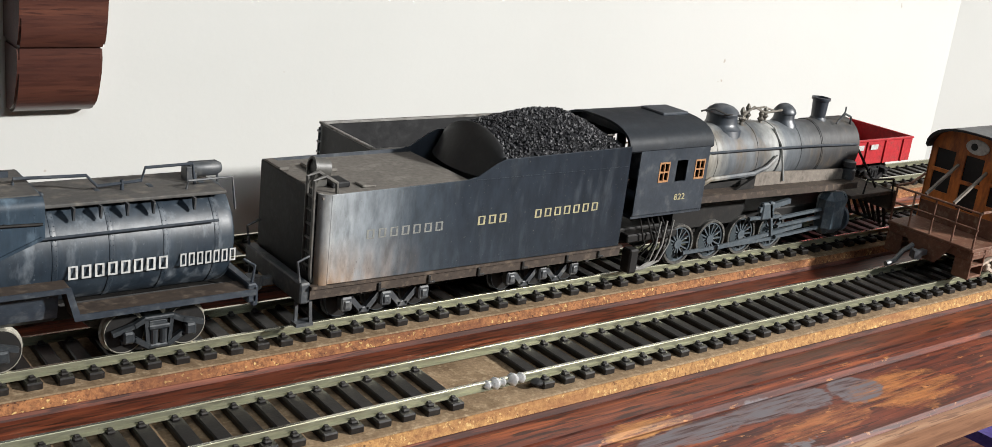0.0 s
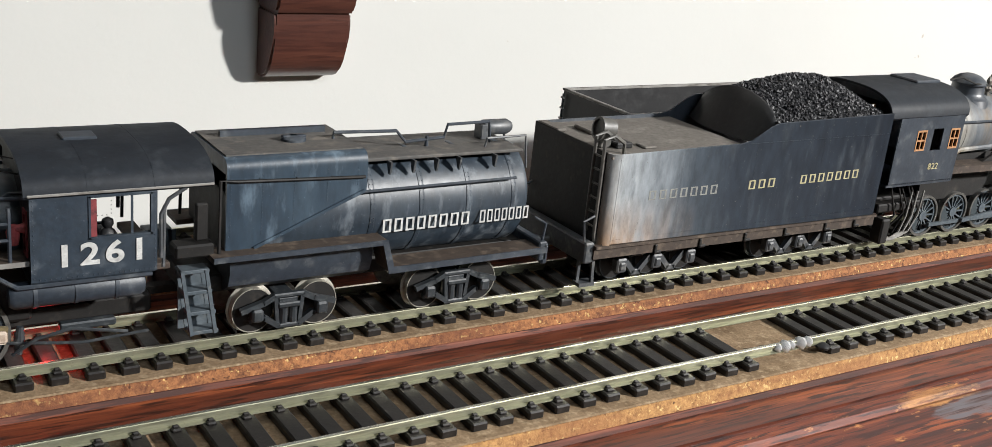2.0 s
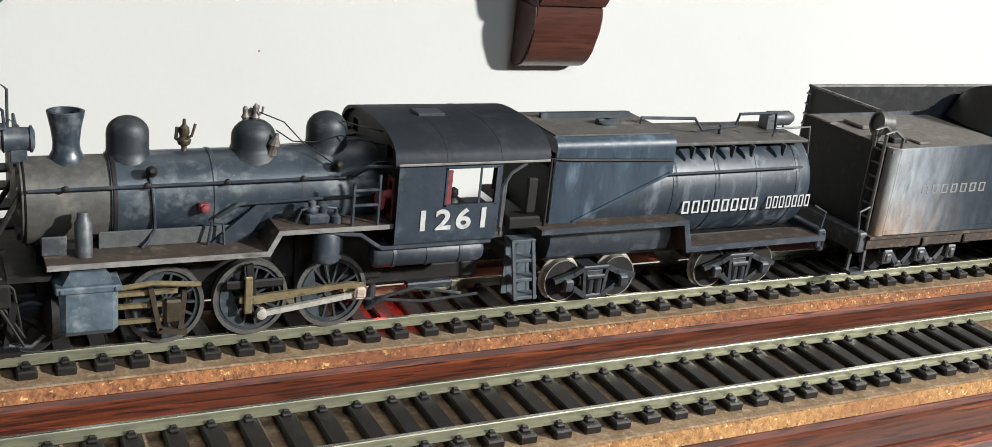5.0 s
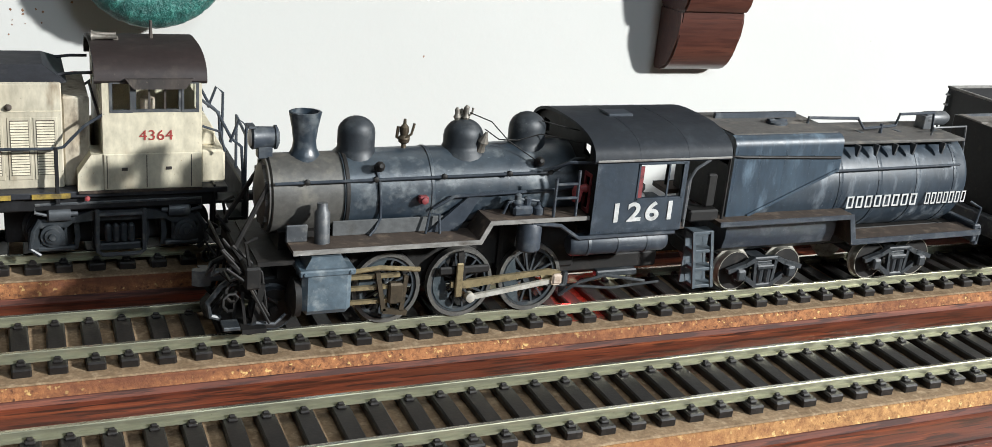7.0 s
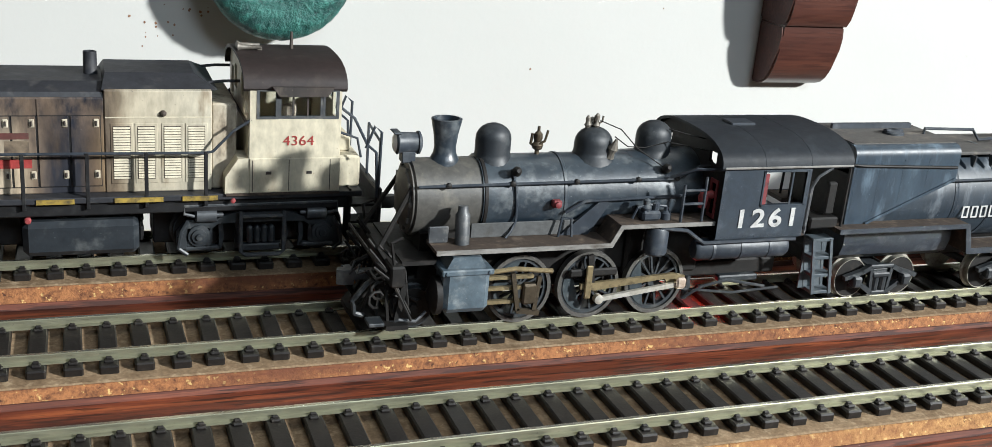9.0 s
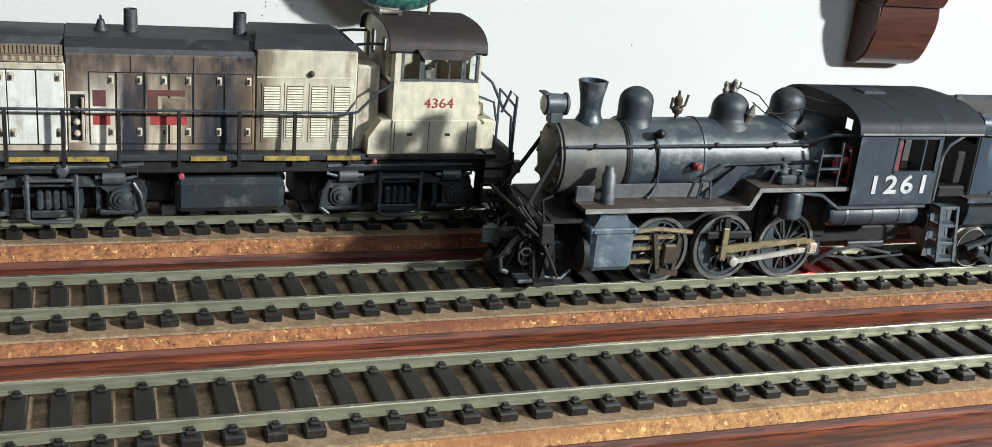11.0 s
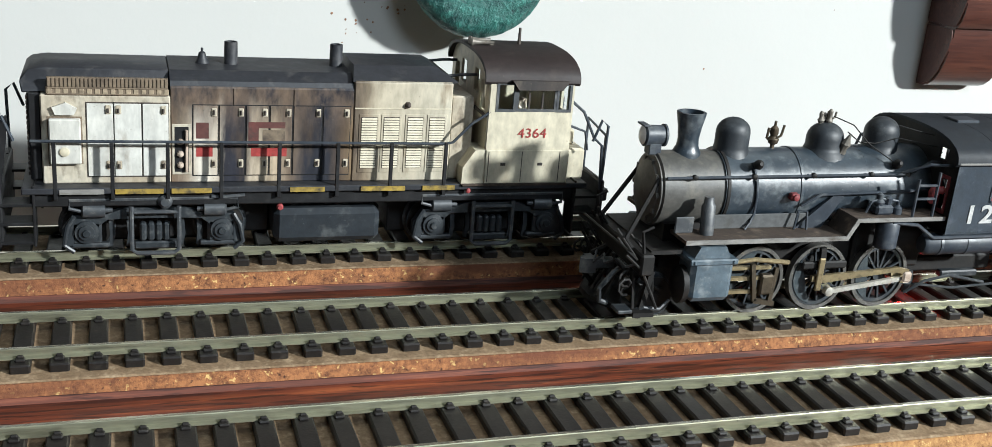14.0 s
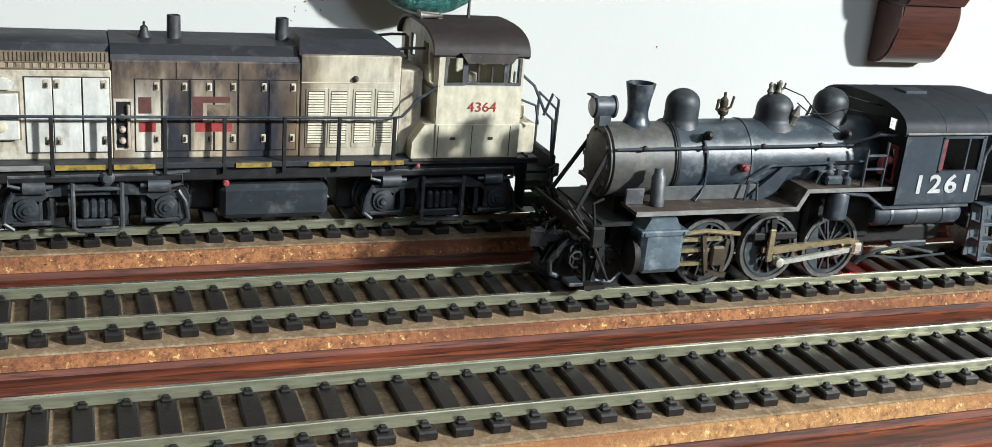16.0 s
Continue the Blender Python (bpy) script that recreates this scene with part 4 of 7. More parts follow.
for dx, dy, h in ((-0.9, 0.4, 3.4), (0.7, -0.2, 4.0), (0.1, 0.9, 3.0)):
    lathe(bm, (12.4 + dx, dy, 38.0), (0.05 * dx, 0, 1), [(0, 0.75), (0.8, 0.55), (1.4, 0.85), (2.0, 0.5), (h - 0.5, 0.55), (h, 0.2)], 9)
    pipe(bm, [(12.4 + dx, dy, 39.5), (12.4 + dx + 1.3, dy, 40.2), (12.4 + dx + 1.5, dy, 41.4)], 0.25, 6)
lathe(bm, (15.6, -3.4, 33.0), (0.2, -0.25, 1), [(0, 1.1), (1.2, 0.8), (2.2, 1.2), (3.4, 0.6), (4.4, 0.3)], 9)
part("safety_valve", bm, m_pewter, L, "pale pewter safety valves")
bm = B()
lathe(bm, (0.2, 0, 32.6), (0, 0, 1), [(0, 0.8), (0.6, 0.5), (1.4, 0.5), (1.8, 1.1), (2.6, 1.3), (3.3, 0.8), (4.0, 1.0), (5.0, 0.9), (5.6, 0.35), (6.6, 0.3)], 10)
pipe(bm, [(0.2, -0.8, 35.4), (1.4, -1.0, 36.2), (2.1, -0.6, 38.4)], 0.3, 6)
pipe(bm, [(0.2, 0.6, 34.4), (-1.2, 0.4, 35.4), (-1.0, 0.3, 37.6)], 0.35, 6)
part("bell_stand", bm, m_bronze, L, "dark bronze bell and whistle")
bm = B()
lathe(bm, (-30.4, 0, 36.0), (1, 0, 0), [(0, 2.1), (0.3, 2.4), (0.7, 2.2), (4.4, 2.1), (4.5, 2.4), (4.9, 2.4), (5.3, 1.6), (5.4, 0.1)], 20)
box(bm, -29.2, -26.4, -1.4, 1.4, 32.0, 34.4, 0.2)
box(bm, -31.2, -29.6, -2.0, 2.0, 38.1, 38.5, 0.15)
hl = part("headlight", bm, m_black, L, "black drum headlight")
part("lens", lathe(B(), (-30.5, 0, 36.0), (-1, 0, 0), [(0, 2.0), (0.3, 1.5), (0.5, 0.1)], 18), m_lampglass, hl, "pale glass lens")
for s in (-1, 1):
    pts = [(-27.0, s * 7.6, 28.6), (-22, s * 8.1, 28.8), (30.0, s * 9.5, 29.6), (34.5, s * 10.4, 32.6), (40.0, s * 11.5, 32.6)]
    h = part("handrail", pipe(B(), pts, 0.33), m_black, L)
    for x in (-21, -7.5, 6.5, 20.5, 29.5):
        y = 8.0 + (x + 22) * 0.028
        part("stanchion", lathe(B(), (x, s * (y - 0.8), 28.9 + (x + 22) * 0.0154), (0, s, 0), [(0, 0.3), (0.7, 0.35), (0.8, 0.6), (1.4, 0.6), (1.6, 0.2)], 7), m_frame, h)
    bm = B()
    box(bm, -25.0, 12.9, min(s * 8.2, s * 16.4), max(s * 8.2, s * 16.4), 17.0, 17.7)
    prism(bm, [(12.5, 17.0), (12.9, 17.0), (15.0, 20.9), (36.6, 20.9), (36.6, 21.6), (14.6, 21.6), (12.5, 17.7)], min(s * 8.2, s * 16.4), max(s * 8.2, s * 16.4))
    rb = part("running_board", bm, m_rust, L, "dusty brown running board", None)
    bm = B()
    y0, y1 = (-16.7, -16.42) if s < 0 else (16.42, 16.7)
    prism(bm, [(-25.0, 16.9), (13.0, 16.9), (15.1, 20.8), (36.6, 20.8), (36.6, 21.7), (14.5, 21.7), (12.4, 17.8), (-25.0, 17.8)], y0, y1)
    part("edge_angle", bm, m_edge, rb, "pale scuffed edge", None)
    part("splash_plate", prism(B(), [(3.6, 17.7), (10.0, 17.7), (12.6, 21.6), (14.5, 25.0), (12.0, 25.0)], *sorted((s * 8.6, s * 9.6))), m_black, L)
    bm = B()
    lathe(bm, (-18.6, s * 12.2, 17.6), (0, -s * 0.12, 1), [(0, 1.5), (6.2, 1.5), (6.8, 1.1), (8.0, 1.0)], 14)
    part("air_pump_pipe", bm, m_truck, L, "grey upright steam pipe")
    bm = B()
    pipe(bm, [(5.8, s * 10.8, 17.7), (5.6, s * 10.2, 21.6), (3.6, s * 10.0, 21.9), (2.8, s * 10.6, 17.8)], 0.28)
    pipe(bm, [(-7.0, s * 5.8, 31.4), (-6.6, s * 8.4, 28.2), (-6.4, s * 9.0, 24.6), (-6.2, s * 8.6, 21.0), (-7.4, s * 9.4, 19.0), (-8.6, s * 9.8, 17.7)], 0.3)
    part("feed_pipe", bm, m_black, L)
    part("injector_pipe", pipe(B(), [(4.5, s * 9.2, 22.6), (8.6, s * 10.0, 25.3), (34.5, s * 10.8, 26.2)], 0.36), m_black, L)
    bm = B()
    box(bm, 1.2, 3.2, *sorted((s * 8.6, s * 10.4)), 24.0, 25.6, 0.3)
    lathe(bm, (2.2, s * 10.2, 24.8), (0, s, 0), [(0, 0.7), (0.7, 0.7), (0.9, 0.3)], 10)
    part("check_valve", bm, m_darkred, L, "dull red check valve")
    bm = B()
    box(bm, 20.2, 24.6, *sorted((s * 11.4, s * 14.4)), 21.6, 23.8, 0.5)
    lathe(bm, (21.4, s * 12.9, 23.6), (0, 0, 1), [(0, 1.1), (0.8, 1.3), (1.4, 0.7), (2.4, 0.8), (2.8, 0.3)], 12)
    lathe(bm, (23.6, s * 12.9, 23.6), (0, 0, 1), [(0, 0.8), (1.6, 0.9), (2.0, 0.4)], 10)
    lathe(bm, (26.2, s * 13.0, 21.6), (0, 0, 1), [(0, 1.2), (1.4, 1.2), (2.0, 0.5), (2.8, 0.5)], 12)
    pipe(bm, [(18.4, s * 13.0, 22.0), (19.4, s * 13.0, 24.4), (22.0, s * 13.0, 25.0), (26.4, s * 13.0, 24.4)], 0.3)
    part("lubricator", bm, m_black, L, "dark lubricator on the running board")
    bm = B()
    for x in (28.6, 33.6):
        pipe(bm, [(x, s * 15.6, 21.6), (x, s * 15.6, 30.0 if x < 30 else 31.5)], 0.36)
    pipe(bm, [(28.6, s * 15.6, 28.6), (33.6, s * 15.6, 28.6)], 0.33)
    pipe(bm, [(28.6, s * 15.6, 25.6), (33.6, s * 15.6, 25.6)], 0.33)
    pipe(bm, [(27.5, s * 10.5, 30.2), (31.5, s * 14.5, 33.0), (37.0, s * 15.6, 33.0)], 0.36)
    part("grab_ladder", bm, m_black, L)
    part("valve_cluster", lathe(lathe(B(), (34.6, s * 13.2, 24.0), (0, 0, 1), [(0, 0.9), (2.4, 1.2), (3.6, 0.7)], 10), (34.8, s * 13.6, 27.0), (1, 0, 0), [(0, 0.6), (1.6, 1.0), (2.2, 0.6)], 10), m_redmark, L, "dull red valve handles")
    part("valance", box(B(), -15.8, 9.6, *sorted((s * 8.3, s * 8.8)), 17.7, 20.8, 0.1), m_valance, L, "bleached pale grey plate above the running board", None)
    part("bracket_plate", box(B(), -25.4, -21.2, *sorted((s * 10.6, s * 11.2)), 17.7, 21.2, 0.2), m_truck, L, "", None)
    # cylinder block
    bm = B()
    box(bm, -23.2, -13.6, *sorted((s * 10.0, s * 17.6)), 5.4, 14.0, 1.0)
    box(bm, -23.9, -13.0, *sorted((s * 9.6, s * 17.9)), 13.0, 14.2, 0.25)
    prism(bm, [(-22.6, 14.2), (-14.4, 14.2), (-15.6, 16.4), (-21.4, 16.4)], *sorted((s * 10.4, s * 16.6)))
    rivets(bm, [(x, s * 17.9, 13.6) for x in (-22.9, -14.0)], 0.45, (0, s, 0))
    cb = part("cylinder", bm, m_bluegrey, L, "blue-grey steam cylinder and valve chest")
    bm = B()
    lathe(bm, (-23.2, s * 13.8, 8.2), (-1, 0, 0), [(0, 3.8), (1.2, 3.8), (1.6, 3.0), (2.4, 1.2)], 20)
    part("cylinder_head", bm, m_frame, cb, "round cylinder cover")
    # guides, crosshead, rods
    bm = B()
    for z in (10.6, 8.4, 5.6):
        box(bm, -13.6, -3.0, *sorted((s * 13.2, s * 14.2)), z, z + 0.7)
    pipe(bm, [(-12.8, s * 14.6, 12.4), (-7.6, s * 14.9, 13.0), (1.0, s * 14.2, 11.9)], 0.5)
    part("slide_bar", bm, m_brass, L, "dull brassy slide bars")
    bm = B()
    strut(bm, -7.8, 12.0, -6.2, 4.2, 0.9, *sorted((s * 14.0, s * 15.0)))
    strut(bm, -6.4, 4.2, -1.4, 3.4, 1.0, *sorted((s * 14.0, s * 15.0)))
    strut(bm, -2.6, 4.0, -1.9, 11.0, 0.9, *sorted((s * 14.0, s * 15.0)))
    box(bm, -5.4, -2.2, *sorted((s * 13.0, s * 15.1)), 5.4, 9.6, 0.4)
    part("crosshead", bm, m_bronze, L, "dull bronze crosshead and link")
    bm = B()
    strut(bm, 12.6, 4.9, 32.0, 7.2, 0.95, *sorted((s * 12.6, s * 13.6)))
    lathe(bm, (12.6, s * 12.4, 5.0), (0, s, 0), [(0, 1.0), (1.5, 1.0), (1.7, 0.5)], 14)
    part("side_rod", bm, m_rod, L, "bright nickel side rod")
    bm = B()
    prism(bm, [(8.6, 6.9), (12.0, 6.5), (28.6, 8.1), (29.6, 6.2), (32.8, 5.6), (33.4, 8.6), (30.4, 9.2), (27.5, 9.0), (8.6, 8.0)], *sorted((s * 11.4, s * 12.3)))
    part("main_rod", bm, m_brass, L, "brassy main rod")
    bm = B()
    box(bm, 6.0, 17.0, *sorted((s * 11.0, s * 12.0)), 9.4, 11.0, 0.3)
    strut(bm, 10.4, 14.0, 11.4, 6.2, 1.3, *sorted((s * 11.2, s * 12.2)))
    part("valve_gear", bm, m_frame, L)
    part("crank_plate", box(B(), 9.4, 10.9, *sorted((s * 12.3, s * 13.0)), 5.0, 12.0, 0.2), m_brass, L, "upright brassy plate")
    part("crank_block", box(B(), 30.6, 33.0, *sorted((s * 13.6, s * 14.4)), 6.4, 8.8, 0.5), m_tan, L, "pale crank block")
    for x, wa in ((-4.6, 150), (11.2, 200), (27.0, 190)):
        driver(L, x, 7.1, s, wa)
    part("brake_cylinder", lathe(B(), (24.4, s * 13.6, 14.2), (0, 0, 1), [(0, 2.2), (0.4, 2.6), (5.6, 2.6), (6.2, 2.2)], 18), m_black, L)
    bm = lathe(B(), (33.0, s * 14.6, 15.0), (1, 0, 0), [(0, 0.4), (0.2, 1.8), (1.0, 2.3), (22.5, 2.3), (23.4, 1.8), (23.8, 0.4)], 22)
    for x in (37.0, 44.0, 51.0):
        lathe(bm, (x, s * 14.6, 15.0), (1, 0, 0), [(0, 2.45), (0.7, 2.45)], 22)
    part("air_reservoir", bm, m_black, L, "long black air reservoir under the cab")
    part("train_pipe", pipe(B(), [(24.0, s * 15.6, 20.4), (30.5, s * 15.8, 19.6), (34.5, s * 16.6, 16.9), (57.5, s * 16.6, 17.0)], 0.45), m_black, L)
    bm = B()
    pipe(bm, [(34.0, s * 11.0, 3.0), (38.0, s * 12.4, 6.0), (44.0, s * 12.8, 7.2), (54.0, s * 12.6, 5.2)], 0.34)
    pipe(bm, [(33.0, s * 10.0, 5.0), (46.0, s * 12.0, 4.0), (58.0, s * 12.0, 4.6)], 0.3)
    box(bm, 42, 52, *sorted((s * 10.2, s * 12.4)), 6.6, 8.0, 0.3)
    lathe(bm, (35.2, s * 9.6, 2.6), (0.1, 0, 1), [(0, 0.7), (3.0, 1.0), (5.0, 0.6)], 10)
    part("firebox_rigging", bm, m_dtruck, L, "worn grey rigging under the cab")
for x0, x1, z0, z1 in ((-33, 60, 6.0, 9.5), (33, 58, 9.5, 15.5)):
    part("main_frame", box(B(), x0, x1, -6.0, 6.0, z0, z1, 0.4), m_frame, L)
bm = box(B(), 20, 38, -8.6, 8.6, 8.0, 22, 0.6)
box(bm, -26, 20, -7.0, 7.0, 9.5, 18.5)
part("firebox", bm, m_frame, L)
bm = B()
box(bm, -33.6, -30.6, -15.2, 15.2, 10.4, 14.6, 0.4)
box(bm, -31, -24, -13.5, 13.5, 14.2, 15.0)
part("pilot_beam", bm, m_frame, L, "sooty pilot beam and deck")
bm = B()
prism(bm, [(-39.4, -3), (-33.0, -14.5), (-32.0, -14.5), (-32.0, 14.5), (-33.0, 14.5), (-39.4, 3)], 1.6, 2.8, "z")
for s in (-1, 1):
    strut(bm, -31.6, 2.0, -30.0, 10.6, 1.2, *sorted((s * 12.0, s * 13.2)))
    box(bm, -34.0, -29.4, *sorted((s * 11.0, s * 15.2)), 2.0, 2.9)
pilot = part("pilot", bm, m_frame, L, "slatted dark pilot with footboards")
bent = random.Random(8)
for k in range(9):
    y = -12 + 3 * k
    part("pilot_slat", strut(B(), -33.0 + bent.uniform(-1.5, 1.5), 10.6, -39.0 + abs(y) * 0.32 + bent.uniform(-1.2, 2.4), 2.2, 0.55, y - 0.35, y + 0.35), m_frame, pilot, "", None)
bm = B()
for s in (-1, 1):
    pipe(bm, [(-27.8, s * 5.6, 28.0), (-34.6, s * 8.0, 16.0), (-33.2, s * 9.0, 14.0)], 0.5)
    pipe(bm, [(-32.6, s * 13.6, 14.4), (-33.4, s * 13.6, 19.0), (-31.2, s * 13.6, 20.0)], 0.35)
pipe(bm, [(-34.4, -14.5, 13.6), (-36.0, -13.0, 15.0), (-36.2, 13.0, 15.0), (-34.4, 14.5, 13.6)], 0.35)
pipe(bm, [(-34.0, 3.6, 11.0), (-37.0, 4.0, 9.6), (-38.2, 3.6, 5.2), (-36.4, 3.2, 3.2)], 0.6)
part("pilot_brace", bm, m_frame, L)
for s in (-1, 1):
    for k in range(7):
        x, z = -36.5 + bent.uniform(-1.5, 2.0), 15.5 + bent.uniform(-3.5, 3.0)
        y = s * (7.0 + k * 1.3)
        kink = (x + 4.5 + bent.uniform(-1.5, 1.5), y + bent.uniform(-0.8, 0.8), z - 4.5 + bent.uniform(-1.5, 1.5))
        part("pilot_pipe", pipe(B(), [(x, y, z), kink, (-27.5 + bent.uniform(-2, 2), y + s * bent.uniform(-1.0, 1.0), 4.4 + bent.uniform(-1.5, 2.5))], 0.3, 6), m_frame, L, "bent dark pipe of the broken pilot")
    part("coiled_hose", pipe(B(), [(-35.0 + 1.3 * math.cos(0.9 * k) - 0.12 * k, s * (11.0 + 0.3 * k), 9.6 + 1.2 * math.sin(0.9 * k) - 0.15 * k) for k in range(14)], 0.3, 6), m_frame, L, "coiled dark hose")
part("uncoupling_lever", pipe(B(), [(-34.8, -14.2, 12.6), (-36.0, -13.0, 11.8), (-36.4, -9.0, 12.2), (-38.6, -7.4, 11.0), (-37.4, -4.0, 11.8), (-39.0, -2.6, 9.6), (-37.6, 0.0, 11.2)], 0.25), m_dtruck, L, "bent dark wire lever")
part("air_hose", pipe(B(), [(-34.4, -8.6, 11.0), (-37.0, -9.2, 9.6), (-39.6, -8.8, 6.2), (-39.0, -8.0, 3.4), (-37.0, -7.4, 2.6)], 0.55), m_dtruck, L, "dark air hose")
part("footboard", box(B(), -37.6, -34.4, -15.6, -11.2, 3.0, 3.7, 0.15), m_dtruck, L, "scuffed dark footboard")
part("drain_pipe", pipe(B(), [(-25.4, -13.0, 4.6), (-27.6, -13.6, 3.0), (-31.0, -13.4, 3.4), (-33.0, -12.0, 2.4)], 0.35), m_truck, L)
coupler(L, -33.5, -1, 8.6)
small_wheel(L, -27.2, 4.3, -9.4, False)
small_wheel(L, -27.2, 4.3, 9.4, False)
# cab
cab = part("cab", box(B(), 36.6, 58.0, -17.2, -1.0, 17.6, 18.3), m_navy, L, "blue-black locomotive cab", None)
for s in (-1, 1):
    y = -17.6 if s < 0 else 17.0
    w = sheet_wall(B(), 36.6, 58.2, 17.9, 33.9, y, 0.6, [(46.6, 57.0, 25.3, 32.8) if s < 0 else (40.0, 58.2, 17.9, 33.4)])
    part("side_wall", w, m_navy, cab, "", None)
    if s < 0:
        bm = B()
        for zz in (25.1, 32.8):
            box(bm, 46.2, 57.4, y - 0.2, y + 0.8, zz, zz + 0.35)
        for xx in (46.25, 57.0):
            box(bm, xx, xx + 0.4, y - 0.2, y + 0.8, 25.1, 33.1)
        box(bm, 53.6, 54.0, y + 0.2, y + 0.5, 25.3, 32.8)
        part("window_frame", bm, m_navy, cab, "", None)
        part("sliding_sash", box(B(), 46.7, 47.7, y + 0.1, y + 0.5, 25.5, 32.4), m_darkred, cab, "dull red window sash", None)
    bm = rivets(B(), [(37.1, y if s < 0 else y + 0.6, z) for z in np.arange(18.6, 33.5, 0.9)] + [(57.8, y if s < 0 else y + 0.6, z) for z in np.arange(18.6, 33.5, 0.9)] + [(x, y if s < 0 else y + 0.6, 18.3) for x in np.arange(38, 57.5, 0.9)], 0.14, (0, s, 0))
    tagged(part("rivet_row", bm, m_navy, cab, "", None), kind="stuff")
    part("gutter", box(B(), 36.2, 68.4, *sorted((s * 17.5, s * 18.3)), 33.7, 34.2, 0.12), m_edge, cab, "pale scuffed gutter")
    bm = pipe(B(), [(59.0, s * 17.0, 20.0), (59.0, s * 17.0, 28.5), (60.4, s * 17.2, 31.4), (63.5, s * 17.4, 33.4)], 0.4)
    pipe(bm, [(59.6, s * 16.4, 18.0), (59.8, s * 16.4, 30.0)], 0.35)
    part("grab_iron", bm, m_truck, cab)
# darker than the cab sides: this wall's shade is put into its colour
part("front_wall", end_wall(B(), 36.6, 0.6, 17.4, 18.0, 33.9, 38.9, [(-15.6, -12.2, 22.0, 30.5), (-13.0, -9.6, 33.4, 36.0), (9.6, 13.0, 33.4, 36.0), (12.2, 15.6, 22.0, 30.5)]), m_frame, cab, "", None)
bm = sheet_wall(B(), -15.6, -12.2, 22.0, 30.5, 0, 0.4, [(-14.9, -12.9, 22.8, 29.7)])
bmesh.ops.rotate(bm, verts=bm.verts, cent=(0, 0, 0), matrix=Matrix.Rotation(radians(90), 3, "Z"))
bmesh.ops.translate(bm, verts=bm.verts, vec=(36.7, 0, 0))
part("front_door_frame", bm, m_darkred, cab, "dull red door frame", None)
part("cab_roof", arc_roof(B(), 35.6, 68.4, 18.2, 33.9, 39.7), m_cabroof, cab, "curved charcoal cab roof")
bm = B()
for x in (46.0, 57.5):
    arc_roof(bm, x, x + 0.25, 18.24, 33.93, 39.74, 0.2)
part("roof_seam", bm, m_cabroof, cab)
part("roof_hatch", box(B(), 45.0, 51.0, -2.5, 2.5, 39.3, 40.2, 0.2), m_black, cab)
bm = lathe(B(), (37.0, 0, ZC - 1), (1, 0, 0), [(0, 9.4), (3.6, 9.4), (4.2, 8.6)], 28)
for k in range(6):
    pipe(bm, [(41.0, -6 + 2.4 * k, 22 + k % 3 * 3.5), (44.5, -6 + 2.2 * k, 24 + k % 2 * 4)], 0.4)
part("backhead", bm, m_frame, cab)
fig = lathe(B(), (51.0, -10.5, 17.6), (0, 0, 1), [(0, 1.8), (4.0, 1.8), (6.0, 2.0), (7.6, 1.2), (8.0, 0.7), (8.7, 1.1), (9.7, 1.0), (10.2, 0.3)], 10)
crew = new("figurine", finish(fig, "figurine", m_dark, 40))
crew.matrix_basis = pose(0, 0, 0.0125) @ Matrix.Diagonal((*L_SIZE, 1))
tagged(crew, "small dark painted figurine seated in the cab", "figurine")
glyphs("road_number", "1261", m_letter, L, 40.4, -17.75, 20.5, 4.1, "white painted number", 1.2, 0.14, 1.24)
bm = B()
box(bm, 58.0, 61.5, -14.0, 14.0, 16.6, 17.8, 0.2)
part("cab_apron", bm, m_rust, L, "dusty brown apron plate")
glow = B()
lathe(glow, (41.3, 0.0, 5.4), (0, 0, -1), [(0, 0.6), (0.8, 0.6), (1.2, 0.4), (1.3, 0.05)], 12)
m_led, t, b = principled("red_lamp", 0.3)
b.inputs["Base Color"].default_value = (0.6, 0.02, 0.02, 1)
b.inputs["Emission Color"].default_value, b.inputs["Emission Strength"].default_value = (1.0, 0.02, 0.02, 1), 4.0
part("ashpan_lamp", glow, m_led, L, "small red glowing lamp in the ashpan")
led = bpy.data.lights.new("ashpan_light", "POINT")
led.energy, led.color, led.shadow_soft_size = 0.0013, (1.0, 0.03, 0.03), 0.0012
new("ashpan_light", led).location = (0.0450, 0.0, 0.0120)

for pts in ([(16.4, -3.4, 37.6), (19.6, -3.6, 35.4), (24.0, -3.2, 35.0), (28.6, -4.6, 36.6), (36.4, -9.0, 35.6)], [(13.6, -1.0, 40.6), (18.0, -2.8, 39.0), (21.5, -4.6, 35.2), (27.0, -8.2, 31.6)], [(29.0, -3.4, 39.2), (32.6, -5.0, 38.4), (37.0, -6.6, 37.6)]):
    part("wire", pipe(B(), pts, 0.14, 6), m_frame, L, "thin dark control wire")
for x, r in ((-6.8, 9.0), (27.4, 9.7)):
    part("sand_valve", lathe(B(), (x, -7.2, 31.2), (0, -0.9, 0.35), [(0, 0.9), (0.9, 0.8), (1.2, 1.1), (1.8, 0.9), (2.4, 0.4)], 10), m_frame, L, "dark sand valve")
restretch(L, 17.7, 1.16, 1.075)

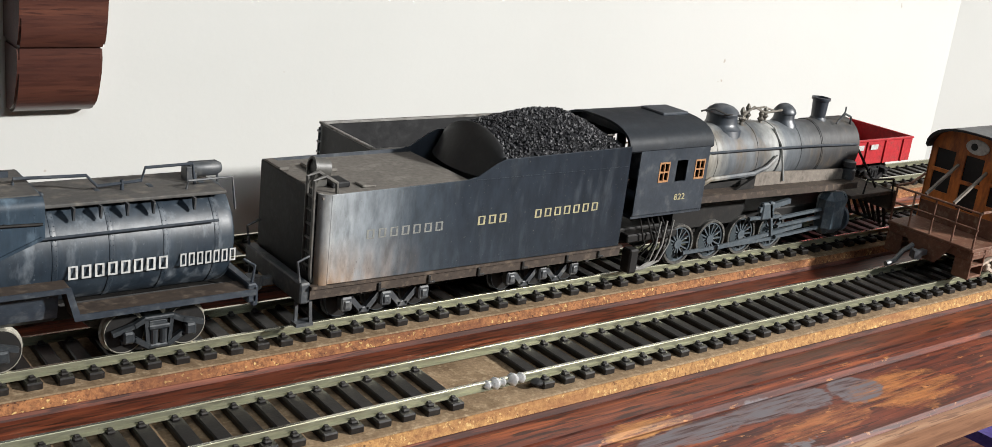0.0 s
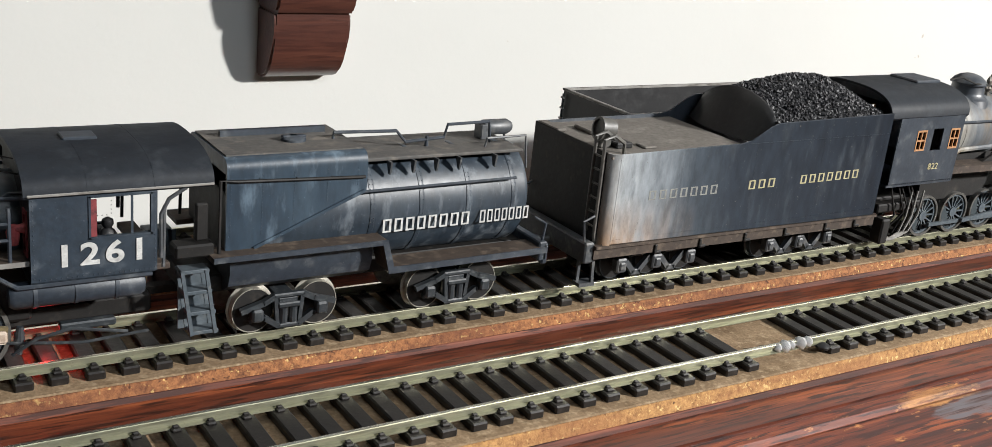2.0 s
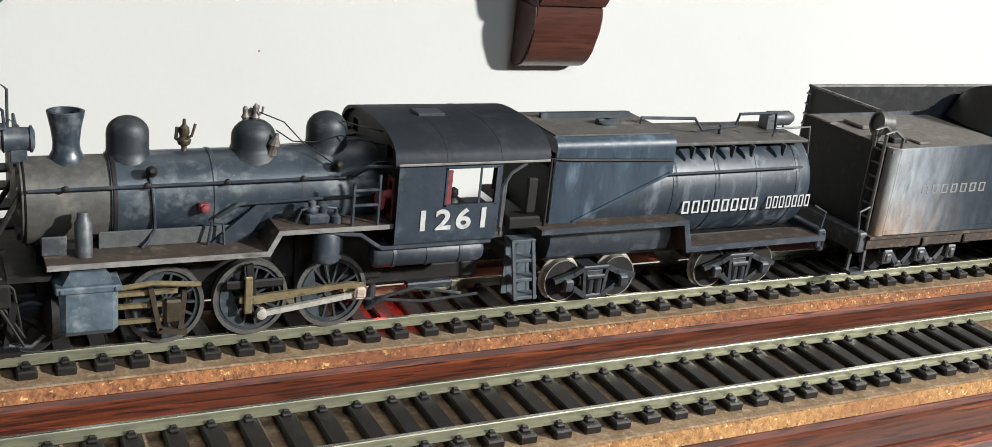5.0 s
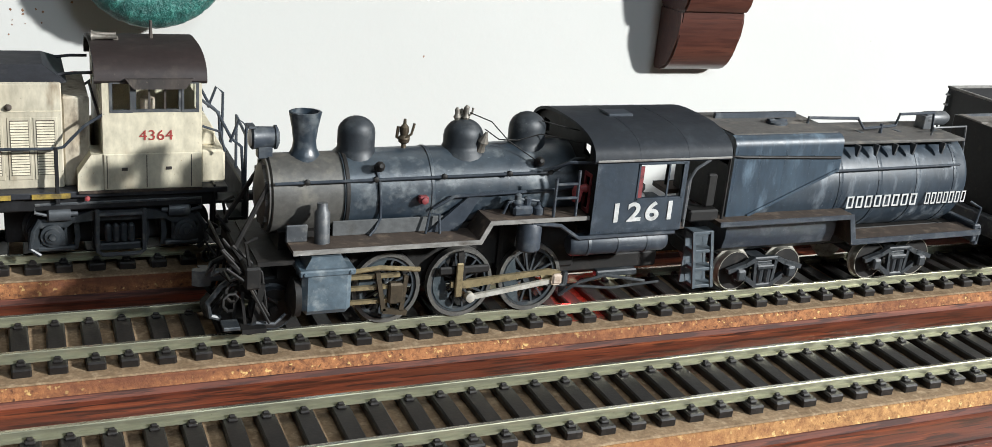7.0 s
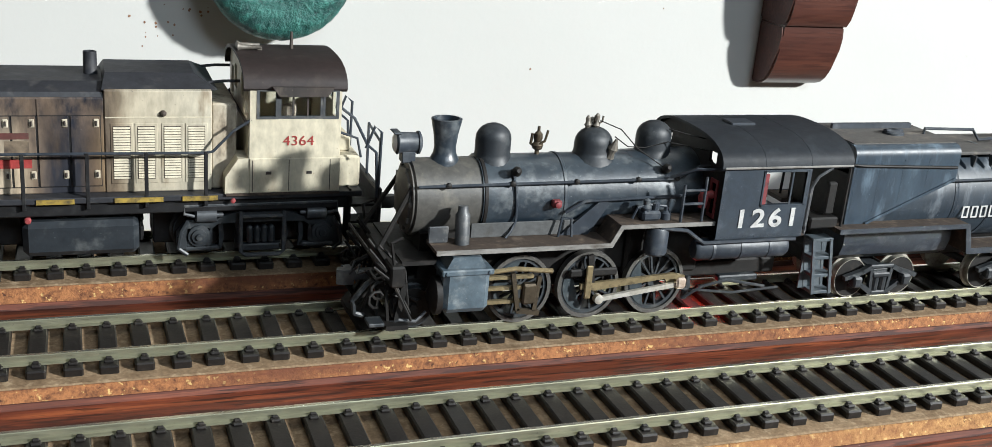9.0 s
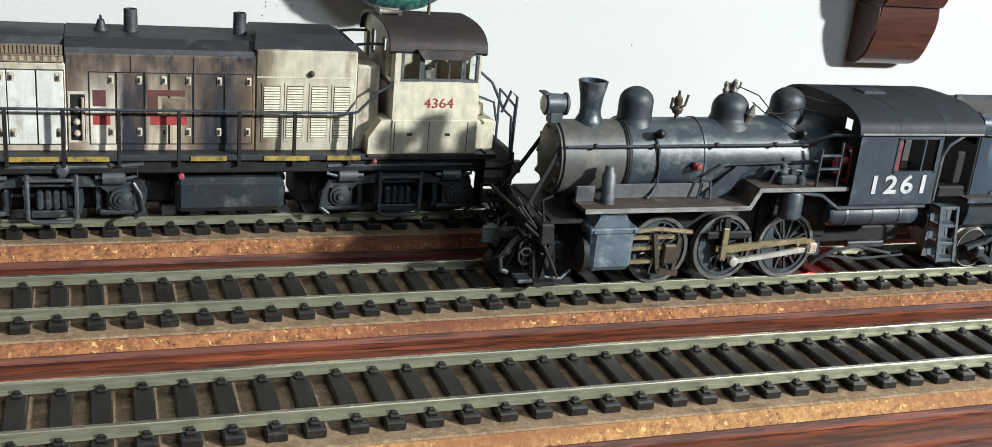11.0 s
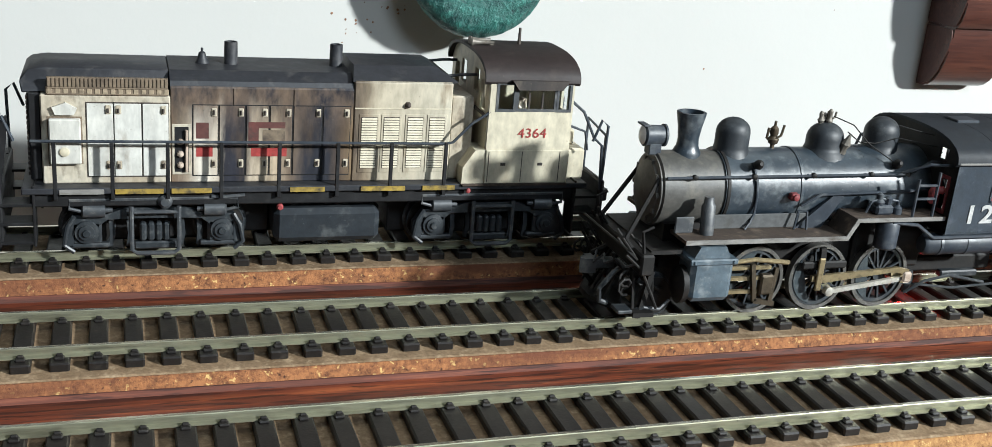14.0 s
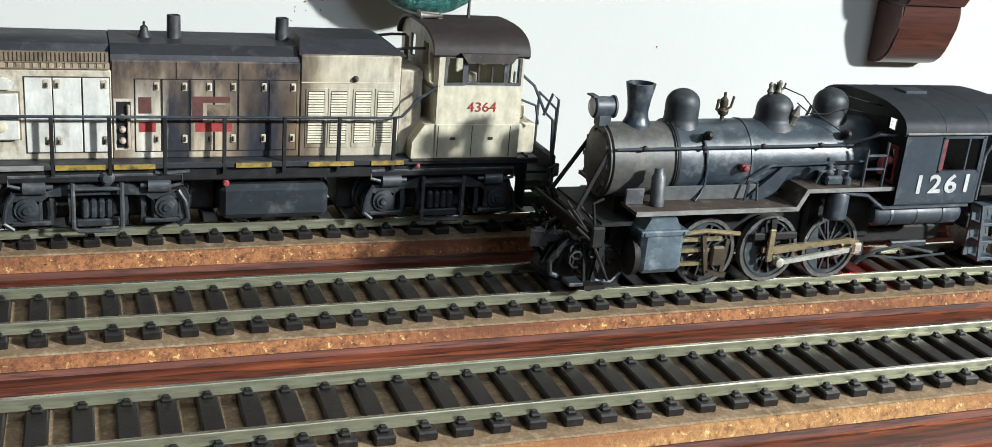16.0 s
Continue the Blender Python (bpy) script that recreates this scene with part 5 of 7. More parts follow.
# ---- its cylindrical tender ----
T = thing("tender", 0, 0, 10, "black cylindrical-tank tender coupled behind the steam locomotive", "tender", size=(1.09, 0.97, 1.0))
bm = lathe(B(), (80.0, 0, 23.0), (1, 0, 0), [(0, 11.6), (0.1, 12.0), (61.0, 12.0), (62.0, 11.6), (63.2, 9.0), (63.8, 4.0), (64.0, 0.1)], 52)
tank = part("tank", bm, m_tank, T, "glossy streaked cylindrical water tank")
for x in (103.0, 114.5, 126.0, 137.5):
    bm = lathe(B(), (x, 0, 23.0), (1, 0, 0), [(0, 12.05), (0.06, 12.12), (1.1, 12.12), (1.2, 12.05)], 52)
    rivets(bm, [(x + 0.6 + d, -12.1 * math.cos(a), 23 + 12.1 * math.sin(a)) for a in np.arange(-0.7, 1.1, 0.09) for d in (-0.3, 0.3)], 0.13)
    part("tank_seam", bm, m_tank, tank)
bm = B()
prism(bm, [(72.4, 17.6), (76.5, 17.6), (101.6, 28.6), (101.6, 34.4), (72.4, 34.4)], -12.6, -11.9)
prism(bm, [(84.5, 21.1), (101.6, 28.6), (101.6, 34.4), (72.4, 34.4), (72.4, 30.5), (84.5, 30.5)], -11.9, 12.6)
shoulder = [(-10.2 - 2.4 * math.sin(k * math.pi / 14), 35.3 + 2.4 * math.cos(k * math.pi / 14)) for k in range(8)]
prism(bm, [(-12.6, 34.4)] + shoulder[::-1] + [(-y, z) for y, z in shoulder] + [(12.6, 34.4)], 72.4, 101.6, "x")
bk2 = part("bunker", bm, m_bunker, T, "slab-sided blue-black fuel bunker")
bm = B()
box(bm, 72.8, 101.2, -10.2, 10.2, 37.6, 38.0)
part("bunker_top", bm, m_tdeck, bk2, "dusty bunker top", None)
bm = B()
lathe(bm, (89.5, -1.5, 38.0), (0, 0, 1), [(0, 2.6), (0.5, 2.6), (0.8, 2.2), (1.2, 0.8)], 16)
box(bm, 87.0, 92.0, -2.2, -0.8, 38.6, 39.2, 0.2)
part("filler_hatch", bm, m_black, bk2, "dark filler hatch")
part("front_sheet", box(B(), 72.4, 73.2, -11.8, 12.6, 17.6, 34.4), m_frame, bk2, "black front sheet", None)
part("top_coaming", box(B(), 76.0, 98.5, 4.0, 5.0, 38.0, 39.3), m_black, bk2, "", None)
for y in (-13.0, 12.5):
    part("diagonal_angle", strut(B(), 78.0, 18.4, 101.0, 29.0, 0.7, y, y + 0.5), m_bunker, bk2, "", None)
bm = rivets(B(), [(x, -12.62, z) for x in (73.2, 79.5, 86.0, 93.0, 99.6) for z in np.arange(21.5, 34.6, 0.75) if z > 19 + (x - 76.5) * 0.47], 0.14)
tagged(part("rivet_row", bm, m_bunker, bk2, "", None), kind="stuff")
for s in (-1, 1):
    rail = pipe(B(), [(70.8, s * 13.6, 18.0), (71.0, s * 13.2, 33.6), (74.5, s * 13.1, 33.2), (101.0, s * 13.0, 32.2)], 0.35)
    part("handrail", rail, m_frame, T)
    bm = rivets(B(), [(x, s * 12.6, 33.2 - (x - 74) * 0.037) for x in (79, 86.5, 94)], 0.5, (0, s, 0))
    tagged(part("rail_bracket", bm, m_black, T), kind="stuff")
    part("tank_rail", pipe(B(), [(101, s * 12.4, 28.6), (138.0, s * 12.4, 29.0)], 0.34), m_black, T)
    for x in (107.5, 113.0, 118.5, 124.0, 133.0):
        bm = prism(B(), [(s * 8.8, 34.4), (s * 11.2, 34.4), (s * 10.6, 31.4), (s * 9.8, 31.6)], x, x + 0.4, "x")
        part("deck_support", bm, m_truck, T, "", None)
    bm = B()
    y0, y1 = sorted((s * 9.5, s * 16.4))
    prism(bm, [(69.0, 17.2), (104.6, 17.2), (106.4, 11.4), (146.0, 11.6), (146.0, 12.7), (107.2, 12.5), (105.4, 18.3), (69.0, 18.3)], y0, y1)
    sill = part("side_sill", bm, m_rust, T, "dusty brown side sill", None)
    y0, y1 = sorted((s * 16.4, s * 16.75))
    prism_b = prism(B(), [(69.0, 17.3), (104.5, 17.3), (106.2, 11.3), (146.0, 11.5), (146.0, 12.8), (107.3, 12.6), (105.5, 18.4), (69.0, 18.4)], y0, y1)
    part("sill_edge", prism_b, m_black, sill, "dark rubbed edge", None)
    bm = B()
    for z, o in ((15.4, 0.0), (11.4, 0.6), (7.4, 1.4), (3.6, 2.0)):
        box(bm, 63.2 + o, 68.6 + o, *sorted((s * 11.5, s * 15.2)), z, z + 0.7, 0.1)
    for xx in (63.4, 68.0):
        strut(bm, xx, 16.0, xx + 2.0, 3.6, 0.7, *sorted((s * 11.2, s * 11.8)))
        strut(bm, xx, 16.0, xx + 2.0, 3.6, 0.7, *sorted((s * 14.8, s * 15.4)))
    box(bm, 63.6, 69.4, *sorted((s * 11.2, s * 11.7)), 4.0, 15.8)
    part("step", bm, m_step, T, "blue-grey folded tender steps", None)
    if s < 0:
        bm = box(B(), 62.5, 70.0, -13.6, -9.0, 17.8, 20.6, 0.4)
        box(bm, 66.5, 69.0, -12.6, -11.0, 21.0, 29.0, 0.4)
        part("tool_box", bm, m_frame, T)
part("underframe", box(B(), 66, 145, -7.5, 7.5, 8.6, 12.0, 0.4), m_frame, T)
part("under_tank", prism(B(), [(-12.4, 16.5), (-12.4, 13.4), (-11.4, 10.8), (-8.0, 9.0), (8.0, 9.0), (11.4, 10.8), (12.4, 13.4), (12.4, 16.5)], 73.5, 104.0, "x"), m_black, T)
bm = B()
box(bm, 101.6, 141.0, -9.2, 9.2, 34.2, 35.0, 0.2)
part("top_deck", bm, m_tdeck, T, "dusty brown top walkway", None)
bm = pipe(B(), [(98, -2.0, 38.0), (98, -2.0, 39.4), (112.5, -2.0, 39.0), (114.8, -2.0, 36.3), (124.2, -2.0, 36.9), (125.0, -2.0, 39.9), (135.5, -2.0, 40.1), (136.2, -2.0, 35.0)], 0.4)
pipe(bm, [(120.0, -2.0, 35.0), (120.0, -2.0, 37.4)], 0.45)
part("wire_rail", bm, m_black, T, "bent wire safety rail")
bm = B()
lathe(bm, (136.0, 2.0, 37.6), (1, 0, 0), [(0, 1.7), (0.3, 1.9), (6.4, 1.9), (7.6, 1.2)], 16)
box(bm, 135.0, 137.6, 0.2, 3.8, 35.0, 38.6, 0.2)
pipe(bm, [(133.0, -5.5, 35.0), (133.4, -5.5, 37.0), (143.6, -5.5, 37.2), (144.6, -5.5, 29.0)], 0.3)
pipe(bm, [(144.0, 5.5, 37.0), (145.0, 5.5, 28.0)], 0.3)
part("rear_lamp", bm, m_truck, T, "grey rear lamp on the deck")
bm = B()
box(bm, 144.2, 146.4, -16.0, 16.0, 9.6, 13.8, 0.3)
for s in (-1, 1):
    box(bm, 145.2, 146.8, *sorted((s * 14.2, s * 16.0)), 8.6, 13.4, 0.4)
    pipe(bm, [(145.6, s * 14.6, 13.8), (146.2, s * 14.6, 17.4), (144.2, s * 12.6, 18.6)], 0.35)
part("end_beam", bm, m_black, T, "dark rear beam with pockets")
coupler(T, 146.0, 1, 8.6)
part("drawbar", box(B(), 56, 68, -1.4, 1.4, 7.6, 9.0), m_frame, T)
bogie(T, 86.2, 13.8, 4.75, m_dtruck)
bogie(T, 125.4, 13.8, 4.75, m_dtruck)
letters_as_bars("lettering_bar", (8, 7), ((106.1, 127.7), (129.7, 142.9)), 18.5, 3.1, -12.2, m_letter, T, 0.72)

restretch(T, 17.7, 1.17, 1.02)

# ---- large tender with coal ----
N_SIZE = (1.04, 0.88, 1.0)
N = thing("tender", 10.2, 0, 10, "streaked black slab-sided tender heaped with coal", "tender", size=N_SIZE)
bm = B()
prism(bm, [(161.0, 11.8), (257.5, 11.0), (257.5, 40.6), (212.5, 39.8), (209.5, 38.8), (203.5, 35.4), (200.5, 34.8), (161.0, 34.4)], -19.6, -19.0)
bmesh.ops.bevel(bm, geom=[e for e in bm.edges if abs(e.verts[0].co.y - e.verts[1].co.y) < 0.01], offset=0.15, segments=1, affect="EDGES")
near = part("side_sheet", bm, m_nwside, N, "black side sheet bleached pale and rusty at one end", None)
bm = B()
prism(bm, [(158.5, 11.8), (257.5, 11.0), (257.5, 40.6), (212.5, 39.8), (209.5, 38.8), (203.5, 35.4), (200.5, 34.8), (158.5, 34.4)], 19.0, 19.6)
part("side_sheet", bm, m_nw, N, "", None)
bm = rivets(B(), [(x, -19.62, z) for x in (161.8, 181, 206, 231, 255.6) for z in np.arange(13, 34, 0.9)] + [(x, -19.62, 13.0) for x in np.arange(161, 256, 1.0)], 0.12)
tagged(part("rivet_row", bm, m_nwside, near, "", None), kind="stuff")
part("side_seam", box(B(), 203, 257, -19.75, -19.6, 34.6, 34.9), m_nwside, near, "", None)
bm = B()
box(bm, 158.3, 159.0, -17.0, 19.4, 11.0, 34.4, 0.15)
arc = [(math.cos(a), math.sin(a)) for a in [math.pi + k * math.pi / 16 for k in range(9)]]
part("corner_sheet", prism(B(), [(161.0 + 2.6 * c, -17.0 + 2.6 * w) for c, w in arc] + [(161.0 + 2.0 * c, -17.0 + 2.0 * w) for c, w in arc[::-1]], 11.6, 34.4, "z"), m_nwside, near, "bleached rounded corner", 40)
# end faces away from the key; its shade is painted as near-black
part("end_sheet", bm, m_frame, N, "black rear end sheet, its shade put into the colour", None)
bm = box(B(), 158.8, 203.5, -19.0, 19.0, 33.2, 33.8)
part("deck", bm, m_deck, N, "dusty brown tender deck", None)
for x0, x1, y0, y1, h, m in ((164.5, 169.5, -12, -5, 1.4, m_dark), (166, 173.0, 3, 12, 1.0, m_deck), (172, 176, -14, -9, 0.6, m_deck), (158.6, 161.5, 8, 18.8, 0.9, m_deck)):
    part("hatch", box(B(), x0, x1, y0, y1, 33.8, 33.8 + h, 0.3), m, N, "tank hatch")
bm = B()
lathe(bm, (164.6, -9.5, 38.2), (-1, 0, 0.1), [(0, 1.2), (0.6, 2.6), (4.2, 2.7), (4.4, 3.0), (5.0, 3.0), (5.1, 2.4), (4.4, 2.2), (4.2, 0.2)], 20)
box(bm, 160.6, 164.0, -10.0, -7.0, 33.8, 36.6, 0.3)
part("rear_lamp", bm, m_smoke, N, "round grey rear lamp")
bm = B()
pipe(bm, [(158.2, -16.6, 12.0), (157.6, -16.8, 14.0), (157.4, -16.8, 37.6), (160.4, -16.4, 38.4), (163.6, -16.4, 36.4), (163.8, -16.4, 33.8)], 0.5)
pipe(bm, [(158.2, -12.6, 14.0), (157.4, -12.8, 16.0), (157.3, -12.8, 37.8), (160.2, -12.6, 38.6), (163.2, -12.6, 36.6)], 0.5)
ladder = part("ladder", bm, m_smoke, N, "grey ladder with hooked rails")
for z in (16, 19.5, 23, 26.5, 30, 33.4):
    part("rung", pipe(B(), [(157.4, -16.8, z), (157.4, -12.8, z)], 0.3), m_smoke, ladder)
def crest(y):
    return 35.0 + 10.4 * math.sqrt(max(0.0, 1 - (y / 19.2) ** 2))


bm = B()
cols = []
for k in range(21):
    y = -18.9 + 37.8 * k / 20
    cols.append([bm.verts.new((206.0 + 4.6 * (y / 19.0) ** 2 + (7.0 - 4.6 * (y / 19.0) ** 2) * h + d, y, 33.8 + (crest(y) - 33.8) * h)) for d in (0.0, 0.7) for h in (0, 0.25, 0.5, 0.75, 1.0)])
for a, c in zip(cols, cols[1:]):
    for q in range(4):
        bm.faces.new((a[q], a[q + 1], c[q + 1], c[q]))
        bm.faces.new((a[q + 6], a[q + 5], c[q + 5], c[q + 6]))
    bm.faces.new((a[4], a[9], c[9], c[4]))
    bm.faces.new((a[5], a[0], c[0], c[5]))
part("coal_board", bm, m_dark, N, "curved black coal board", 60)

coal = B()
rng = random.Random(11)


def heap(x, y):
    ridge = ((211, 44.0), (213, 44.6), (222, 47.0), (234, 48.6), (243, 48.2), (251, 45.0), (257, 41.4), (258, 40.8))
    top = 39.0
    for (xa, za), (xb, zb) in zip(ridge, ridge[1:]):
        if xa <= x <= xb:
            top = za + (zb - za) * (x - xa) / (xb - xa)
    return 39.4 + (top - 39.4) * max(0.0, 1 - abs(y / 18.8) ** 1.8)


nx, ny = 46, 24
grid = [[coal.verts.new((213 + 44.6 * i / nx, -18.8 + 37.6 * j / ny, heap(213 + 44.6 * i / nx, -18.8 + 37.6 * j / ny) - 0.6)) for j in range(ny + 1)] for i in range(nx + 1)]
for i in range(nx):
    for j in range(ny):
        coal.faces.new((grid[i][j], grid[i + 1][j], grid[i + 1][j + 1], grid[i][j + 1]))
verts_, faces_ = [], []
for k in range(5200):
    x, y = rng.uniform(213.2, 257.2), rng.uniform(-18.6, 18.6)
    z = heap(x, y) + rng.uniform(-0.4, 0.35)
    r = rng.uniform(0.28, 0.72)
    q = Euler((rng.uniform(0, 3), rng.uniform(0, 3), rng.uniform(0, 3))).to_matrix()
    n0 = len(verts_)
    for p in ((1, 0, 0), (-1, 0.1, 0), (0, 0.9, 0.1), (0.1, -1, 0), (0, 0, 0.8), (0, 0.1, -0.9)):
        v = q @ Vector(p) * r * rng.uniform(0.75, 1.2)
        verts_.append(((x + v.x) * MM, (y + v.y) * MM, (z + v.z) * MM))
    for f in ((0, 2, 4), (2, 1, 4), (1, 3, 4), (3, 0, 4), (2, 0, 5), (1, 2, 5), (3, 1, 5), (0, 3, 5)):
        faces_.append(tuple(n0 + i for i in f))
lump = bpy.data.meshes.new("coal_lumps")
lump.from_pydata(verts_, [], faces_)
lump.materials.append(m_coal)
pile = solid("coal_load", coal, m_coal, "heap of broken black coal in the tender", "coal")
pile.matrix_basis = pose(0.0102, 0, 0.0117) @ Matrix.Diagonal((1.04, 0.88, 1.04, 1))
lumps = new("loose_coal", lump)
lumps.parent = pile
tagged(lumps, "loose black coal lumps", kind="stuff")

for s in (-1, 1):
    sill = part("side_sill", prism(B(), [(157.0, 8.6), (259.0, 8.0), (259.0, 10.9), (157.0, 11.7)], *sorted((s * 17.6, s * 18.9))), m_rust, N, "dusty brown channel sill", None)
    part("sill_flange", prism(B(), [(157.0, 11.0), (259.0, 10.3), (259.0, 10.9), (157.0, 11.7)], *sorted((s * 18.9, s * 19.8))), m_rust, sill, "dusty flange", None)
    for x in (176, 191, 207, 222, 238, 250):
        bm = box(B(), x, x + 0.9, *sorted((s * 18.9, s * 19.5)), 8.4, 10.4, 0.2)
        box(bm, x, x + 2.4, *sorted((s * 18.9, s * 19.5)), 8.2, 8.9, 0.2)
        part("sill_bracket", bm, m_frame, sill)
part("underframe", box(B(), 160, 256, -8, 8, 8.8, 11.4), m_frame, N)
part("floor_pan", box(B(), 159, 257, -18.8, 18.8, 11.2, 11.9), m_frame, N, "", None)
bm = B()
box(bm, 154.6, 157.4, -18.4, 18.4, 7.6, 12.4, 0.4)
for s in (-1, 1):
    box(bm, 154.0, 158.6, *sorted((s * 15.0, s * 18.6)), 2.4, 3.2)
    strut(bm, 155.0, 3.0, 155.0, 8.0, 0.8, *sorted((s * 15.2, s * 16.0)))
    strut(bm, 158.0, 3.0, 157.6, 8.0, 0.8, *sorted((s * 17.6, s * 18.4)))
    pipe(bm, [(155.0, s * 16.8, 12.4), (154.2, s * 16.8, 17.6), (157.8, s * 16.8, 19.0)], 0.35)
part("end_beam", bm, m_truck, N, "grey end beam with steps")
coupler(N, 155.5, -1, 8.4)


def six_wheel_truck(parent, xc):
    tr = part("bogie", box(B(), xc - 10, xc + 10, -8.5, 8.5, 5.0, 7.4, 0.3), m_frame, parent)
    for dx in (-11.6, 0.0, 11.6):
        for s in (-1, 1):
            small_wheel(tr, xc + dx, 4.5, s * 9.6, False)
        part("axle", cyl(B(), (xc + dx, -9.5, 4.5), (xc + dx, 9.5, 4.5), 0.9, seg=10), m_frame, tr)
    for s in (-1, 1):
        bm = B()
        y0, y1 = sorted((s * 11.4, s * 13.0))
        for dx in (-11.6, 0.0, 11.6):
            box(bm, xc + dx - 1.6, xc + dx + 1.6, min(y0, s * 14.4), max(y1, s * 14.4), 2.8, 6.2, 0.4)
            box(bm, xc + dx - 0.9, xc + dx + 0.9, *sorted((s * 14.3, s * 14.9)), 3.4, 5.4, 0.3)
        for d in (-1, 1):
            strut(bm, xc + d * 1.6, 5.6, xc + d * 5.0, 2.2, 1.3, y0, y1)
            strut(bm, xc + d * 10.0, 5.6, xc + d * 6.6, 2.2, 1.3, y0, y1)
            box(bm, xc + d * 5.8 - 2.4, xc + d * 5.8 + 2.4, y0, y1, 6.0, 7.2, 0.2)
            box(bm, xc + d * 5.8 - 1.6, xc + d * 5.8 + 1.6, y0, y1, 1.4, 2.8, 0.2)
        part("side_frame", bm, m_truck, tr, "dusty side frame with journal boxes")
    return tr


six_wheel_truck(N, 181.5)
six_wheel_truck(N, 234.0)
letters_as_bars("lettering_bar", (7,), ((171.3, 195.0),), 22.3, 2.4, -19.66, m_faded, N, 0.66)
letters_as_bars("lettering_bar", (3, 7), ((205.0, 215.6), (224.2, 248.2)), 22.5, 2.4, -19.66, m_gold, N, 0.66, 0.006)

restretch(N, 11.8, 1.18, 1.05)

# ---- larger steam locomotive ----
K = thing("steam_locomotive", 42.0, 0, 10, "weathered grey-black model steam locomotive with orange cab windows", "locomotive", size=(0.915, 0.97, 1.11))
KZ = 30.2


def capped(x, r, top):
    """A dome with a spreading skirt and a flanged cap."""
    return lathe(B(), (x, 0, 36.0), (0, 0, 1), [(0, r * 1.45), (3.0, r * 1.3), (4.0, r * 1.06), (4.8, r), (top - 39.2, r * 0.97), (top - 39.1, r * 1.08), (top - 38.6, r * 1.08), (top - 37.6, r * 0.93), (top - 36.6, r * 0.62), (top - 36.1, r * 0.25), (top - 36.0, 0.1)], 24)


part("boiler", lathe(B(), (294, 0, KZ), (1, 0, 0), [(0, 10.2), (1, 10.4), (40, 10.2), (52, 9.6), (76, 9.4)], 44), m_nwboiler, K, "pale-streaked grey boiler")
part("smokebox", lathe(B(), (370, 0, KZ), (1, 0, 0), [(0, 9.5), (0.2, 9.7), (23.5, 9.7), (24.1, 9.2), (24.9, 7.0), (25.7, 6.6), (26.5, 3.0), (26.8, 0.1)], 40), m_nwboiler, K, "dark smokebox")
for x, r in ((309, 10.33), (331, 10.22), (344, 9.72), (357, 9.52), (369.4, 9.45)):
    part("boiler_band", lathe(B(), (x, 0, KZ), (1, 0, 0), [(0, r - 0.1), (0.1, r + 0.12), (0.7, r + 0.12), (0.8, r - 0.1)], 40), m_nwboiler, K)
part("smokestack", lathe(B(), (376.5, 0, 38.5), (0, 0, 1), [(0, 4.2), (1.0, 3.2), (1.8, 2.7), (6.2, 3.0), (7.3, 3.1), (7.4, 3.6), (8.2, 3.6), (8.3, 2.7), (5, 2.4), (4.9, 0.1)], 24), m_nw, K, "grey flanged smokestack")
part("dome", capped(320.0, 5.6, 46.2), m_nw, K, "broad grey sand dome with a flanged cap")
part("sand_pipe", pipe(B(), [(306, -2.0, 44.8), (311, -3.0, 45.6), (316, -5.2, 44.0), (324, -5.8, 43.4)], 0.3), m_frame, K, "thin dark sand pipe")
part("dome", capped(355.5, 3.9, 45.4), m_nw, K, "grey steam dome with a flanged cap")
bm = B()
for x, y, h in ((331, -1, 5), (336, 1.5, 6.4), (340, -1.5, 4.6), (345, 0.5, 5.4), (327.5, -3, 6.5)):
    lathe(bm, (x, y, 39.0), (0, 0.05, 1), [(0, 0.9), (h * 0.3, 0.6), (h * 0.45, 1.3), (h * 0.6, 0.6), (h * 0.8, 1.0), (h, 0.3)], 9)
pipe(bm, [(326, -3, 42.0), (334, -2.4, 45.2), (342, -1.6, 43.0), (351, -2.0, 43.6)], 0.4)
pipe(bm, [(336, 1.5, 43.6), (344, 1.0, 44.2), (352, 0.0, 42.4)], 0.35)
part("bell_frame", bm, m_pewter, K, "grey bell frame and safety valves")
